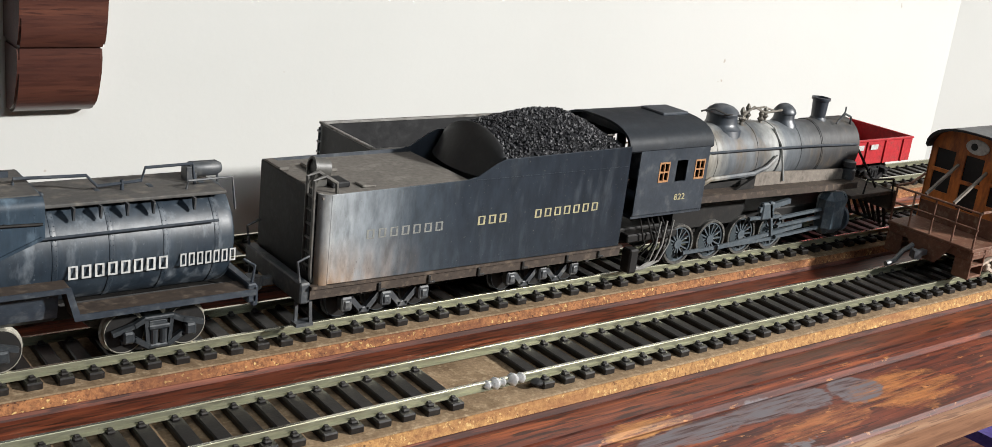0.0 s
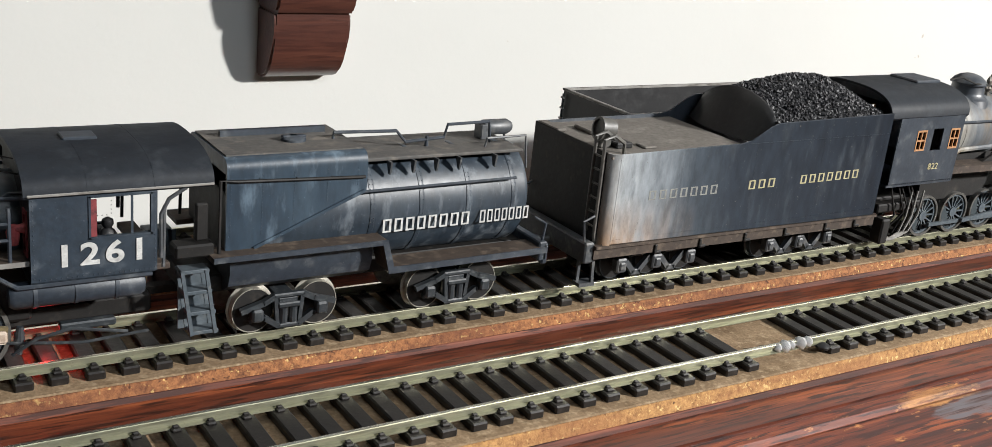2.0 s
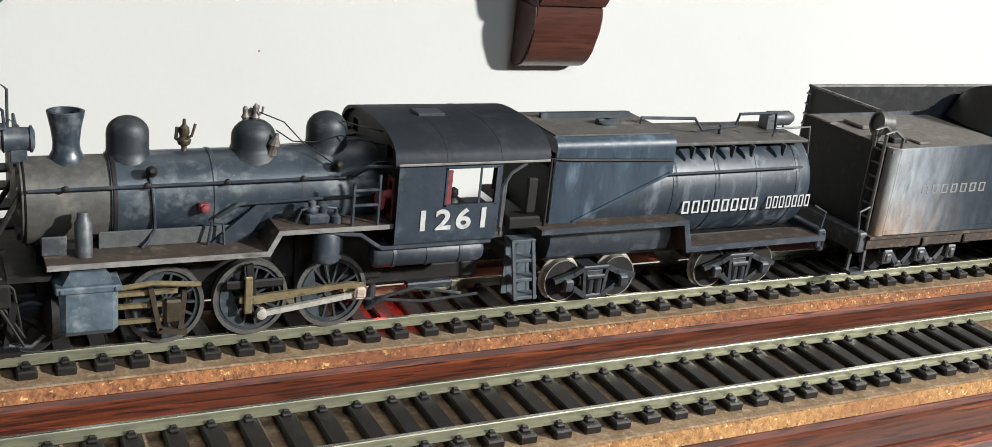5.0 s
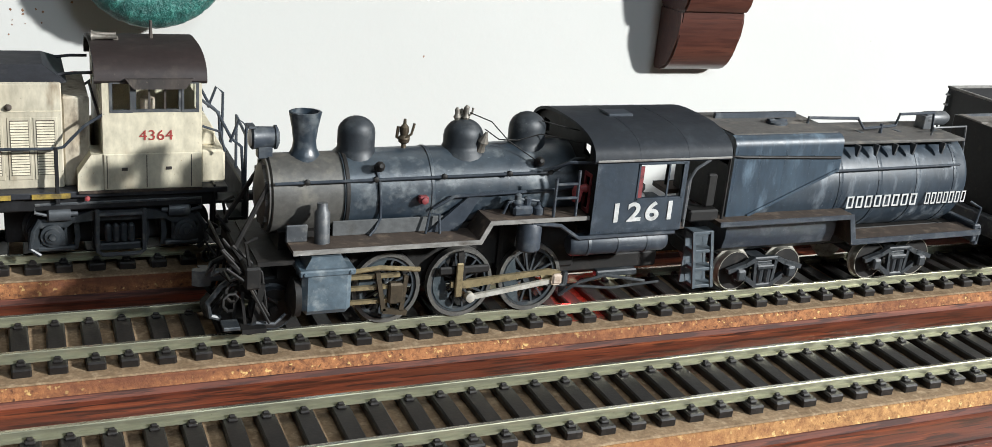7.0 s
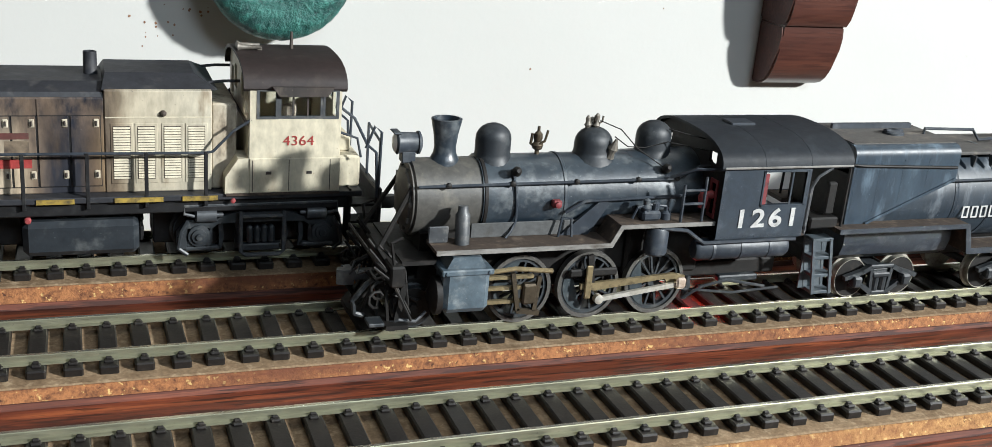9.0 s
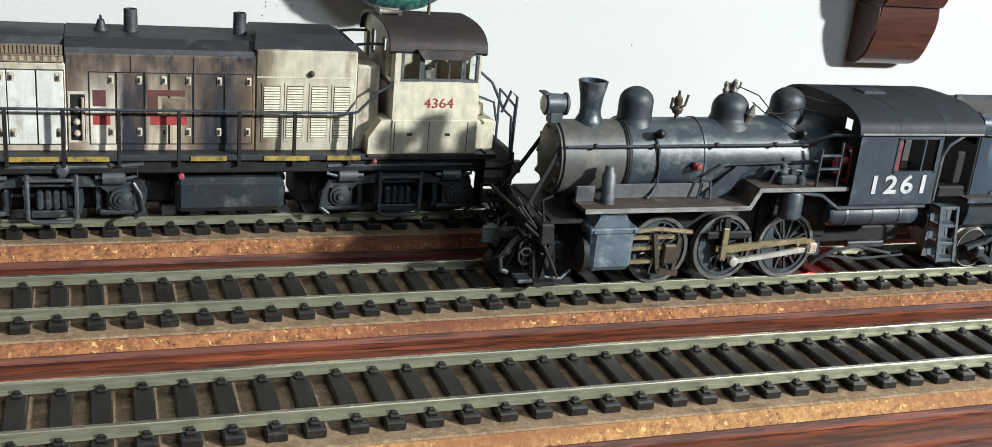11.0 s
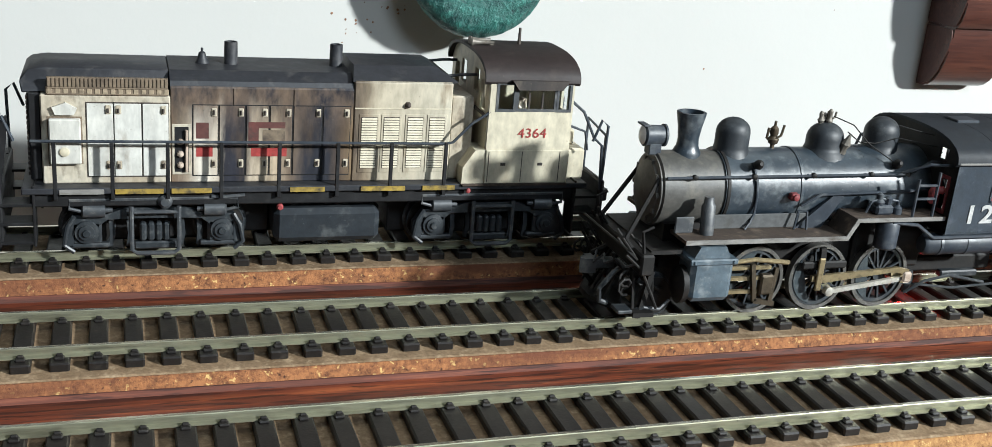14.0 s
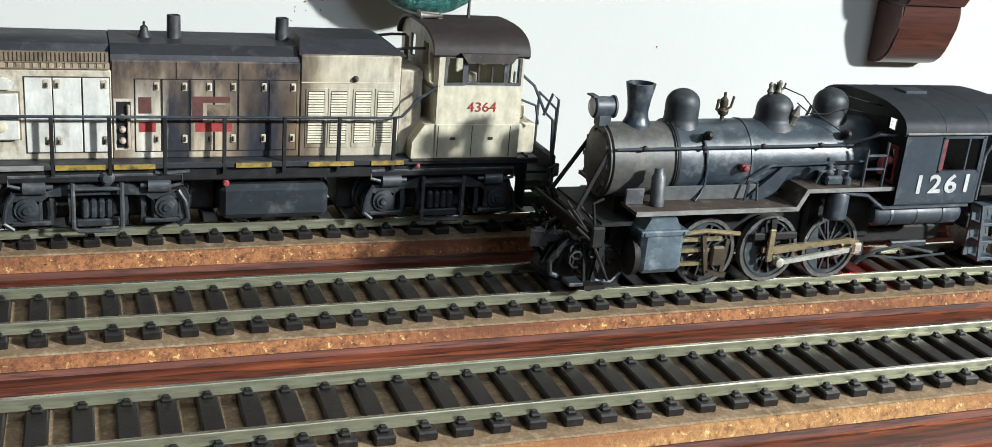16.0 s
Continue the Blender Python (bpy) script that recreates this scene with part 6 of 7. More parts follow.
for s in (-1, 1):
    bm = pipe(B(), [(297, s * 10.6, 34.0), (330, s * 10.5, 33.8), (368, s * 10.2, 33.2), (391, s * 9.9, 32.4)], 0.4)
    part("handrail", bm, m_black, K)
    part("branch_pipe", pipe(B(), [(346.5, s * 11.4, 23.0), (345.5, s * 10.9, 28.0), (344.5, s * 9.6, 34.0), (343.4, s * 5.6, 39.0)], 0.45), m_nwboiler, K)
    bm = pipe(B(), [(299.0, s * 12.4, 22.4), (300.4, s * 12.6, 25.0), (304.0, s * 12.6, 26.4), (328.0, s * 12.0, 26.6), (336.0, s * 11.2, 28.0), (341.5, s * 10.8, 31.0)], 0.75)
    part("injector_pipe", bm, m_nwboiler, K, "pale grey injector pipe")
    y0, y1 = sorted((s * 9.5, s * 16.6))
    part("running_board", prism(B(), [(294, 21.6), (386, 20.2), (386, 21.2), (294, 22.6)], y0, y1), m_rust, K, "dusty brown running board", None)
    part("board_edge", prism(B(), [(294, 20.8), (386, 19.4), (386, 21.4), (294, 22.8)], *sorted((s * 16.6, s * 17.0))), m_rust, K, "", None)
    part("boiler_skirt", prism(B(), [(328, 22.2), (384, 21.2), (384, 24.6), (332, 26.4)], *sorted((s * 9.9, s * 10.9))), m_skirt, K, "", None)
    part("splash_plate", prism(B(), [(318, 22.3), (328, 22.2), (328, 25.8)], *sorted((s * 12.2, s * 13.2))), m_frame, K)
    bm = B()
    box(bm, 370.5, 382.5, *sorted((s * 9.6, s * 17.6)), 4.0, 18.2, 2.4)
    lathe(bm, (382.5, s * 13.4, 8.6), (1, 0, 0), [(0, 4.6), (1.4, 4.6), (1.8, 3.6), (2.4, 1.4)], 20)
    lathe(bm, (382.5, s * 13.0, 14.8), (1, 0, 0), [(0, 2.8), (1.2, 2.8), (1.8, 1.2)], 16)
    part("cylinder", bm, m_bluegrey, K, "grey steam cylinder")
    bm = B()
    for z in (9.8, 6.2, 12.4):
        strut(bm, 345, z - 1.0, 370.5, z, 0.9, *sorted((s * 13.0, s * 14.2)))
    strut(bm, 313, 4.6, 360, 7.8, 1.2, *sorted((s * 13.2, s * 14.0)))
    strut(bm, 296, 4.2, 348, 4.4, 1.0, *sorted((s * 12.2, s * 13.0)))
    part("rod", bm, m_step, K, "grey connecting rods")
    bm = B()
    strut(bm, 333, 15.0, 350, 16.8, 1.6, *sorted((s * 12.8, s * 14.2)))
    strut(bm, 338, 17.6, 342, 6.0, 1.1, *sorted((s * 13.6, s * 14.6)))
    box(bm, 334, 341, *sorted((s * 12.6, s * 14.6)), 11.6, 17.2, 0.5)
    strut(bm, 328, 12.6, 346, 12.0, 1.0, *sorted((s * 13.2, s * 14.2)))
    part("valve_gear", bm, m_step, K, "grey valve gear links")
    for x, wa in ((296.0, 200), (312.8, 210), (329.8, 190), (346.8, 190)):
        driver(K, x, 6.2, s, wa, m_step, 1.21)
    bm = B()
    for k in range(5):
        pipe(bm, [(272 + k * 2.4, s * (12 + k % 2), 18), (275 + k * 3.0, s * (13.5 + k % 2), 9 + k % 3), (269 + k * 4.4, s * 12.0, 3.0 + k % 2)], 0.32)
    box(bm, 268, 292, *sorted((s * 8.0, s * 12.0)), 9.5, 12.0, 0.4)
    box(bm, 266, 270, *sorted((s * 12.0, s * 16.4)), 1.8, 9.0, 0.5)
    part("trailing_pipework", bm, m_frame, K, "tangle of grey pipes under the cab")
for dx, r in ((0.0, 0.42), (3.2, 0.34), (-3.0, 0.34)):
    part("hose", pipe(B(), [(283 + dx, -14.8, 16.0), (281.5 + dx, -15.4, 9.0), (278.5 + dx * 0.8, -15.4, 4.2), (272.5 + dx * 0.5, -15.2, 2.4), (268.0 + dx * 0.3, -14.8, 3.8)], r), m_edge, K, "pale flexible hose")
part("main_frame", box(B(), 262, 392, -6, 6, 7.4, 12.0, 0.4), m_frame, K)
part("firebox", box(B(), 292, 330, -9.0, 9.0, 10.5, 24), m_frame, K)
part("air_pump", lathe(B(), (387, -11.0, 21.0), (0, 0, 1), [(0, 2.4), (0.4, 2.9), (3.4, 2.9), (3.9, 1.8), (4.4, 2.6), (6.0, 2.6), (6.4, 1.6)], 16), m_truck, K)
bm = B()
box(bm, 386, 415, -15.5, 15.5, 15.0, 16.2, 0.2)
box(bm, 413, 416.5, -16.4, 16.4, 9.4, 16.2, 0.4)
part("pilot_beam", bm, m_rust, K, "rusty brown pilot deck")
bm = box(B(), 422.5, 424.0, -7.5, 7.5, 1.6, 2.6, 0.2)
for s in (-1, 1):
    pipe(bm, [(393, s * 6, 34), (410, s * 10, 16.5)], 0.5)
    pipe(bm, [(414, s * 15.4, 16.0), (413, s * 15.4, 20.4), (396, s * 14.6, 21.0), (395, s * 14.6, 16.0)], 0.4)
pilot = part("pilot", bm, m_frame, K, "dark slatted pilot")
for k in range(9):
    y = -12 + 3 * k
    part("pilot_slat", strut(B(), 415.5, 10.0, 424 - abs(y) * 0.4, 2.0, 0.9, y - 0.5, y + 0.5), m_frame, pilot, "", None)
part("front_rail", pipe(B(), [(380.5, -6, 39.0), (384, -6.4, 42.4), (389, -6.2, 41.0), (392.6, -4.2, 36.0)], 0.4), m_truck, K)
bm = lathe(B(), (396.6, 0, 34.0), (1, 0, 0), [(0, 1.2), (0.4, 2.2), (3.6, 2.2), (3.8, 1.8)], 16)
part("headlight", bm, m_black, K)
small_wheel(K, 388.5, 4.6, -9.4, False)
small_wheel(K, 388.5, 4.6, 9.4, False)
cab = part("cab", box(B(), 262.6, 296.0, -16.8, 16.8, 18.6, 19.3), m_black, K, "black cab with orange window sashes", None)
for s in (-1, 1):
    y = -17.2 if s < 0 else 16.6
    holes = [(272.4, 277.2, 28.6, 34.4), (280.6, 285.8, 28.4, 34.6), (289.6, 294.4, 28.6, 34.4)]
    part("side_wall", sheet_wall(B(), 263.0, 296.0, 19.6, 38.0, y, 0.6, holes), m_black, cab, "", None)
    for x0, x1, z0, z1 in (holes[0], holes[2]):
        f = sheet_wall(B(), x0, x1, z0, z1, y - 0.15, 0.6, [(x0 + 0.5, (x0 + x1) / 2 - 0.2, z0 + 0.5, (z0 + z1) / 2 - 0.2), ((x0 + x1) / 2 + 0.2, x1 - 0.5, z0 + 0.5, (z0 + z1) / 2 - 0.2), (x0 + 0.5, (x0 + x1) / 2 - 0.2, (z0 + z1) / 2 + 0.2, z1 - 0.5), ((x0 + x1) / 2 + 0.2, x1 - 0.5, (z0 + z1) / 2 + 0.2, z1 - 0.5)])
        part("window_sash", f, m_sash, cab, "orange four-light window sash", None)
    bm = rivets(B(), [(263.6, y if s < 0 else y + 0.6, z) for z in np.arange(19.6, 37.5, 1.0)] + [(x, y if s < 0 else y + 0.6, 19.4) for x in np.arange(265, 295.5, 1.0)], 0.15, (0, s, 0))
    tagged(part("rivet_row", bm, m_black, cab, "", None), kind="stuff")
part("front_wall", end_wall(B(), 295.6, 0.6, 16.9, 18.8, 37.9, 44.4, []), m_black, cab, "", None)
part("rear_wall", end_wall(B(), 262.8, 0.6, 16.9, 30.0, 37.9, 44.4, [(-13.0, 13.0, 30.4, 41.0)]), m_black, cab, "", None)
part("cab_roof", arc_roof(B(), 257.6, 297.2, 17.35, 38.2, 45.0), m_cabroof, cab, "curved black cab roof")
part("roof_hatch", box(B(), 283, 295.6, -5.5, 5.5, 44.6, 45.6, 0.3), m_black, cab, "flat roof hatch")
part("backhead", box(B(), 287, 295, -9, 9, 19.2, 36), m_frame, cab)
glyphs("road_number", "822", m_gold, cab, 281.4, -17.32, 23.0, 1.8, "small gold painted number", 1.3, 0.03, 1.1)

# ---- diesel switcher on the back track ----
D = thing("diesel_switcher", -2.6, 45.4, 12.6, "grimy cream and smoke-stained model diesel switcher on the back track", "locomotive", size=(1.068, 1.0, 1.0))
bm = B()
box(bm, -151.5, -28.0, -16.4, 16.4, 14.6, 15.9, 0.2)
part("walkway", bm, m_hoodtop, D, "dark footworn walkway deck", None)
part("frame_sill", box(B(), -150, -30, -15.2, 15.2, 11.6, 14.6, 0.3), m_dark, D, "", None)
for s in (-1, 1):
    for x0, x1, m in ((-144.2, -135.6, m_edge), (-133.4, -123.8, m_yellow), (-122.2, -114.0, m_yellow), (-97.5, -90.0, m_yellow), (-82.0, -72.0, m_yellow), (-68, -60.5, m_yellow)):
        part("step_edge", box(B(), x0, x1, *sorted((s * 16.4, s * 16.75)), 14.7, 15.7), m, D, "worn painted walkway edge", None)


def hood(name, x0, x1, yh, z0, z_side, z_top, y_in, mat, label, parent):
    """A body with chamfered shoulders."""
    bm = B()
    prism(bm, [(-yh, z0), (-yh, z_side), (-y_in, z_top), (y_in, z_top), (yh, z_side), (yh, z0)], x0, x1, "x")
    bmesh.ops.bevel(bm, geom=list(bm.edges), offset=0.25, segments=1, affect="EDGES")
    return part(name, bm, mat, parent, label, None)


front_hood = hood("hood", -147.4, -122.2, 12.7, 15.9, 35.2, 35.4, 12.2, m_stain, "grimy white end hood with doors", D)
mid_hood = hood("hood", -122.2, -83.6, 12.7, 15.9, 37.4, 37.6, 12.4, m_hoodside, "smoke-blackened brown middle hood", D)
rear_hood = hood("hood", -83.6, -61.4, 12.9, 15.9, 39.2, 39.4, 12.6, m_rearhood, "cream hood with louvred doors", D)
bm = B()
prism(bm, [(-148.0, 36.0), (-150.8, 35.2), (-151.2, 38.0), (-149.8, 39.7), (-147.0, 40.2), (-122.2, 40.1), (-122.2, 36.0)], -11.2, 11.2)
for v in bm.verts:
    if v.co.z > 38.6:
        v.co.y *= 0.72
bmesh.ops.bevel(bm, geom=list(bm.edges), offset=0.3, segments=1, affect="EDGES")
part("hood_roof", bm, m_hoodtop, D, "charcoal rounded end roof")
bm = B()
prism(bm, [(-12.6, 36.9), (-12.0, 38.6), (-8.0, 40.2), (8.0, 40.2), (12.0, 38.6), (12.6, 36.9)], -122.2, -83.6, "x")
part("hood_roof", bm, m_hoodtop, D, "sooty charcoal hood roof", None)
bm = B()
prism(bm, [(-84.0, 39.2), (-61.0, 39.2), (-60.2, 39.4), (-64.6, 42.0), (-83.0, 42.0)], -12.8, 12.8)
for v in bm.verts:
    if v.co.z > 41:
        v.co.y *= 0.55
part("hood_roof", bm, m_hoodtop, D, "dark pitched roof hatch", None)
# side details, both sides
for s in (-1, 1):
    y = s * 12.72
    out = s

    def plate(bm, x0, x1, z0, z1, d0=-0.1, d1=0.3, bv=0.08):
        return box(bm, x0, x1, *sorted((y + out * d0, y + out * d1)), z0, z1, bv)

    grille = part("radiator_grille", plate(B(), -146.2, -122.6, 35.3, 37.0, -0.8, 0.05), m_grille, D, "tan stained slatted grille", None)
    for zz in (35.4, 36.7):
        part("grille_bar", plate(B(), -146.0, -122.8, zz, zz + 0.3, 0.0, 0.3), m_grille, grille, "", None)
    ribbed = part("ribbed_panel", plate(B(), -146.0, -122.6, 37.0, 39.0, -1.4, -0.2), m_grille, D, "sooty brown ribbed roof edge", None)
    for k in range(30):
        part("rib", plate(B(), -145.8 + k * 0.78, -145.5 + k * 0.78, 37.1, 38.9, -0.2, 0.05, 0.0), m_grille, ribbed, "", None)
    for k in range(16):
        part("grille_slat", plate(B(), -145.9 + k * 1.5, -144.95 + k * 1.5, 35.6, 36.8, 0.0, 0.2), m_ochre, grille, "", None)
    for k, (x0, x1) in enumerate(((-138.6, -133.5), (-133.3, -128.0), (-127.7, -122.6))):
        # dark plates paint the shadow gap, with grime, round each door
        part("door_gap", plate(B(), x0 - 0.2, x1 + 0.2, 17.3, 33.9, -0.1, 0.06, 0.0), m_sootshade, front_hood, "dark plate painting the grime and shadow gap round a door", None)
        d = part("hood_door", plate(B(), x0, x1, 17.6, 33.6), m_white, front_hood, "white hood door", None)
        for zz in (19.2, 31.4):
            xx = x1 - 1.5 if k != 1 else x0 + 0.3
            lt = part("latch", plate(B(), xx, xx + 1.1, zz, zz + 1.9, 0.3, 0.6, 0.2), m_stain, d, "stained raised latch", None)
            part("latch_handle", plate(B(), xx + 0.35, xx + 0.75, zz + 0.3, zz + 1.3, 0.6, 1.0, 0.1), m_sootshade, lt, "", None)
    bm = plate(B(), -145.9, -139.8, 20.6, 30.4, -0.1, 1.6, 0.25)
    # tan plate paints grime and a shadow gap round the cabinet
    part("door_gap", plate(B(), -146.2, -139.5, 20.3, 30.7, -0.1, 0.06, 0.0), m_grille, front_hood, "grimy plate with the shadow gap of a cabinet painted in", None)
    bx = part("battery_box", bm, m_white, front_hood, "white raised cabinet", None)
    lathe_b = lathe(B(), (-143.0, y + out * 1.6, 23.4), (0, out, 0), [(0, 1.0), (0.3, 1.0), (0.5, 0.5)], 14)
    part("round_latch", lathe_b, m_cream, bx)
    part("shell_vent", prism(B(), [(-144.6, 31.2), (-141.0, 31.2), (-140.4, 32.6), (-142.6, 33.8), (-145.2, 32.8)], *sorted((y, y + out * 0.9))), m_white, front_hood, "", None)
    part("hatch_frame", plate(B(), -121.9, -118.0, 17.8, 29.2, -0.1, 0.12), m_stain, mid_hood, "stained cream hatch frame", None)
    bm = plate(B(), -121.4, -118.5, 18.4, 28.6, -0.1, 0.2)
    rec = part("open_hatch", bm, m_dark, mid_hood, "dark open hatch with valves", None)
    bm = B()
    for zz in (20, 22.5, 25.2):
        lathe(bm, (-120.2, y + out * 0.2, zz), (0, out, 0), [(0, 0.8), (0.7, 0.6), (1.0, 0.2)], 8)
    pipe(bm, [(-119.0, y + out * 0.7, 18.6), (-119.0, y + out * 0.7, 28.0)], 0.35)
    part("valve", bm, m_tan, rec)
    for x0, x1 in ((-117.6, -112.6), (-112.2, -107.0), (-106.6, -102.0), (-101.6, -97.0), (-96.6, -90.6), (-90.2, -84.4)):
        # black plate stands in for the shaded gap at the door's edge
        part("door_gap", plate(B(), x0 - 0.17, x1 + 0.17, 17.4, 33.6, -0.1, 0.06, 0.0), m_dark, mid_hood, "dark plate painting the grime and shadow gap round a door", None)
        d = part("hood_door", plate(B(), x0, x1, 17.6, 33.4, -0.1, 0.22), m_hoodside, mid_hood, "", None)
        for zz in (19.4, 31.0):
            lt = part("latch", plate(B(), x1 - 1.3, x1 - 0.2, zz, zz + 1.9, 0.22, 0.5, 0.15), m_stain, d, "", None)
            part("latch_handle", plate(B(), x1 - 0.95, x1 - 0.55, zz + 0.4, zz + 1.5, 0.5, 0.9, 0.1), m_sootshade, lt, "", None)
    part("red_patch", plate(B(), -117.0, -113.6, 21.9, 24.2, 0.2, 0.27, 0.0), m_rednum, mid_hood, "block of a worn red emblem", None)
    part("red_patch", plate(B(), -117.0, -114.4, 26.0, 29.6, 0.2, 0.26, 0.0), m_fade, mid_hood, "faded block of a worn red emblem", None)
    part("red_patch", plate(B(), -105.6, -98.0, 21.9, 23.9, 0.2, 0.27, 0.0), m_rednum, mid_hood, "block of a worn red emblem", None)
    part("red_patch", plate(B(), -106.2, -98.4, 28.4, 29.8, 0.2, 0.26, 0.0), m_fade, mid_hood, "faded block of a worn red emblem", None)
    part("red_patch", plate(B(), -106.2, -104.0, 24.0, 28.4, 0.2, 0.26, 0.0), m_fade, mid_hood, "faded block of a worn red emblem", None)
    part("tan_patch", plate(B(), -103.2, -98.4, 24.6, 28.0, 0.2, 0.26, 0.0), m_grille, mid_hood, "pale patch of a worn emblem", None)
    for x in (-109.3, -96.6):
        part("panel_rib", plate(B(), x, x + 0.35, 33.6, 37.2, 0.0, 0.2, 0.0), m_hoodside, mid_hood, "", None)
    for x0 in (-82.4, -77.4, -72.0, -67.0):
        # door outline in tan: grime together with a painted shadow gap
        part("door_gap", plate(B(), x0 - 0.2, x0 + 4.8, 17.7, 32.1, -0.1, 0.12, 0.0), m_grille, rear_hood, "grimy plate with the shadow gap of a door painted in", None)
        fr = part("louvre_door", plate(B(), x0, x0 + 4.6, 18.0, 31.8, 0.1, 0.35), m_rearhood, rear_hood, "cream louvred door", None)
        for zz0, nn in ((19.2, 9), (25.2, 10)):
            # brown backing holds the shade between the louvres
            part("louvre_back", plate(B(), x0 + 0.5, x0 + 4.1, zz0 - 0.2, zz0 + nn * 0.6, 0.3, 0.39, 0.0), m_sootshade, fr, "dark backing that paints the shade in the louvre slots", None)
            for k in range(nn):
                part("louvre", prism(B(), [(y + out * 0.36, zz0 + k * 0.6), (y + out * 0.66, zz0 + k * 0.6), (y + out * 0.36, zz0 + k * 0.6 + 0.42)], x0 + 0.6, x0 + 4.0, "x"), m_cream, fr, "", None)
    part("lifting_lug", lathe(B(), (-71.6, y + out * 0.1, 34.0), (0, out, 0), [(0, 0.8), (0.8, 0.6), (1.2, 0.2)], 8), m_sootshade, rear_hood)
    part("door_seam", plate(B(), -83.4, -61.6, 33.0, 33.25, 0.1, 0.3, 0.0), m_cream, rear_hood, "", None)
    # handrail
    hr = part("handrail", pipe(B(), [(-149.4, s * 16.0, 26.2), (-63.0, s * 16.0, 25.7), (-61.5, s * 16.0, 26.0), (-57.4, s * 16.2, 30.6), (-53.4, s * 16.4, 33.4)], 0.33), m_black, D, "thin black handrail")
    for x in (-145.0, -133.9, -122.9, -112.0, -99.9, -87.3, -75.4, -63.0):
        part("stanchion", box(B(), x - 0.4, x + 0.4, *sorted((s * 15.7, s * 16.5)), 13.4, 26.0, 0.1), m_dark, hr, "", None)
nose = part("radiator_end", box(B(), -149.8, -147.4, -11.4, 11.4, 16.4, 35.4, 0.3), m_dark, D, "black slatted radiator end", None)
for k in range(16):
    part("shutter", box(B(), -150.2, -149.8, -10.8, 10.8, 17.4 + k * 1.1, 18.0 + k * 1.1), m_sootshade, nose, "", None)
# stacks, bell
for x in (-108.9, -85.8):
    part("exhaust_stack", lathe(B(), (x, 0, 38.4), (0, 0, 1), [(0, 1.8), (0.8, 1.5), (6.8, 1.42), (6.9, 1.1), (3.0, 1.0), (2.9, 0.1)], 18), m_hoodtop, D, "black exhaust stack")
bm = lathe(B(), (-115.0, 0, 40.0), (0, 0, 1), [(0, 1.5), (0.4, 1.5), (1.0, 1.2), (1.9, 0.85), (2.5, 0.75), (2.9, 0.25), (3.4, 0.3), (3.7, 0.1)], 14)
part("bell", bm, m_hoodtop, D, "small dark bell")
bm = B()
pipe(bm, [(-62, -9, 40.2), (-58.5, -9, 40.6), (-55.0, -9, 40.6)], 0.35)
pipe(bm, [(-62, 9, 40.2), (-58.5, 9, 40.6), (-55.0, 9, 40.6)], 0.35)
part("roof_rail", bm, m_hoodtop, D)
# cab
part("neck_hood", box(B(), -61.4, -56.0, -12.0, 12.0, 15.9, 36.0, 0.4), m_stain, D, "stained narrow hood beside the cab", None)
cabd = part("cab", box(B(), -53.6, -34.2, -16.2, 16.2, 15.9, 16.6), m_cream, D, "cream cab with a brown roof", None)
for s in (-1, 1):
    y = -16.7 if s < 0 else 16.1
    holes = [(-52.0, -48.0, 33.9, 40.2), (-47.3, -38.2, 34.0, 39.0), (-37.6, -34.6, 33.9, 40.2)]
    part("side_wall", sheet_wall(B(), -53.8, -33.9, 16.0, 41.2, y, 0.6, holes), m_cream, cabd, "cream cab side", None)
    for x0, x1, z0, z1 in holes:
        part("window_gasket", sheet_wall(B(), x0 - 0.35, x1 + 0.35, z0 - 0.35, z1 + 0.35, y - 0.12 if s < 0 else y + 0.1, 0.62, [(x0 + 0.25, x1 - 0.25, z0 + 0.25, z1 - 0.25)]), m_truck, cabd, "grey window surround", None)
    for x in (-44.6, -41.4):
        part("window_bar", box(B(), x, x + 0.4, y + 0.1, y + 0.5, 34.0, 39.0), m_sootshade, cabd, "", None)
    part("window_glass", box(B(), -52.0, -34.6, y + 0.3, y + 0.36, 34.0, 40.2), m_glass, cabd, "clear cab glazing", None).visible_shadow = False
    part("awning", prism(B(), [(-47.6, 39.0), (-37.2, 39.0), (-35.6, 41.2), (-49.2, 41.2)], *sorted((s * 16.6, s * 18.2))), m_sootshade, cabd, "dark sun visor over the window", None)
    bm = B()
    prism(bm, [(-59.0, 15.9), (-53.6, 15.9), (-53.6, 24.4), (-56.2, 24.2), (-58.9, 20.0)], *sorted((s * 9.0, s * 16.6)))
    part("step_box", bm, m_cream, cabd, "cream sloping box at the cab corner", None)
    bm = box(B(), -53.8, -33.6, *sorted((s * 16.7, s * 17.0)), 16.2, 24.4, 0.15)
    lp = part("lower_panel", bm, m_cream, cabd, "cream lower panel with doors", None)
    part("sill_stripe", box(B(), -58.8, -33.6, *sorted((s * 16.5, s * 17.05)), 15.6, 16.15), m_rust, lp, "rusty brown stripe", None)
    part("marker_lamp", lathe(B(), (-57.2, s * 16.4, 14.4), (0, s, 0), [(0, 0.6), (0.5, 0.5), (0.7, 0.1)], 10), m_redmark, cabd, "small dull red marker lamp")
    for x in (-53.2, -45.2, -36.0):
        part("panel_groove", box(B(), x, x + 0.18, *sorted((s * 17.0, s * 17.06)), 16.6, 24.0), m_sootshade, lp, "", None)
    for x in (-50.2, -41.2):
        part("latch", box(B(), x, x + 1.2, *sorted((s * 17.0, s * 17.2)), 20.6, 21.3, 0.05), m_sootshade, lp, "", None)
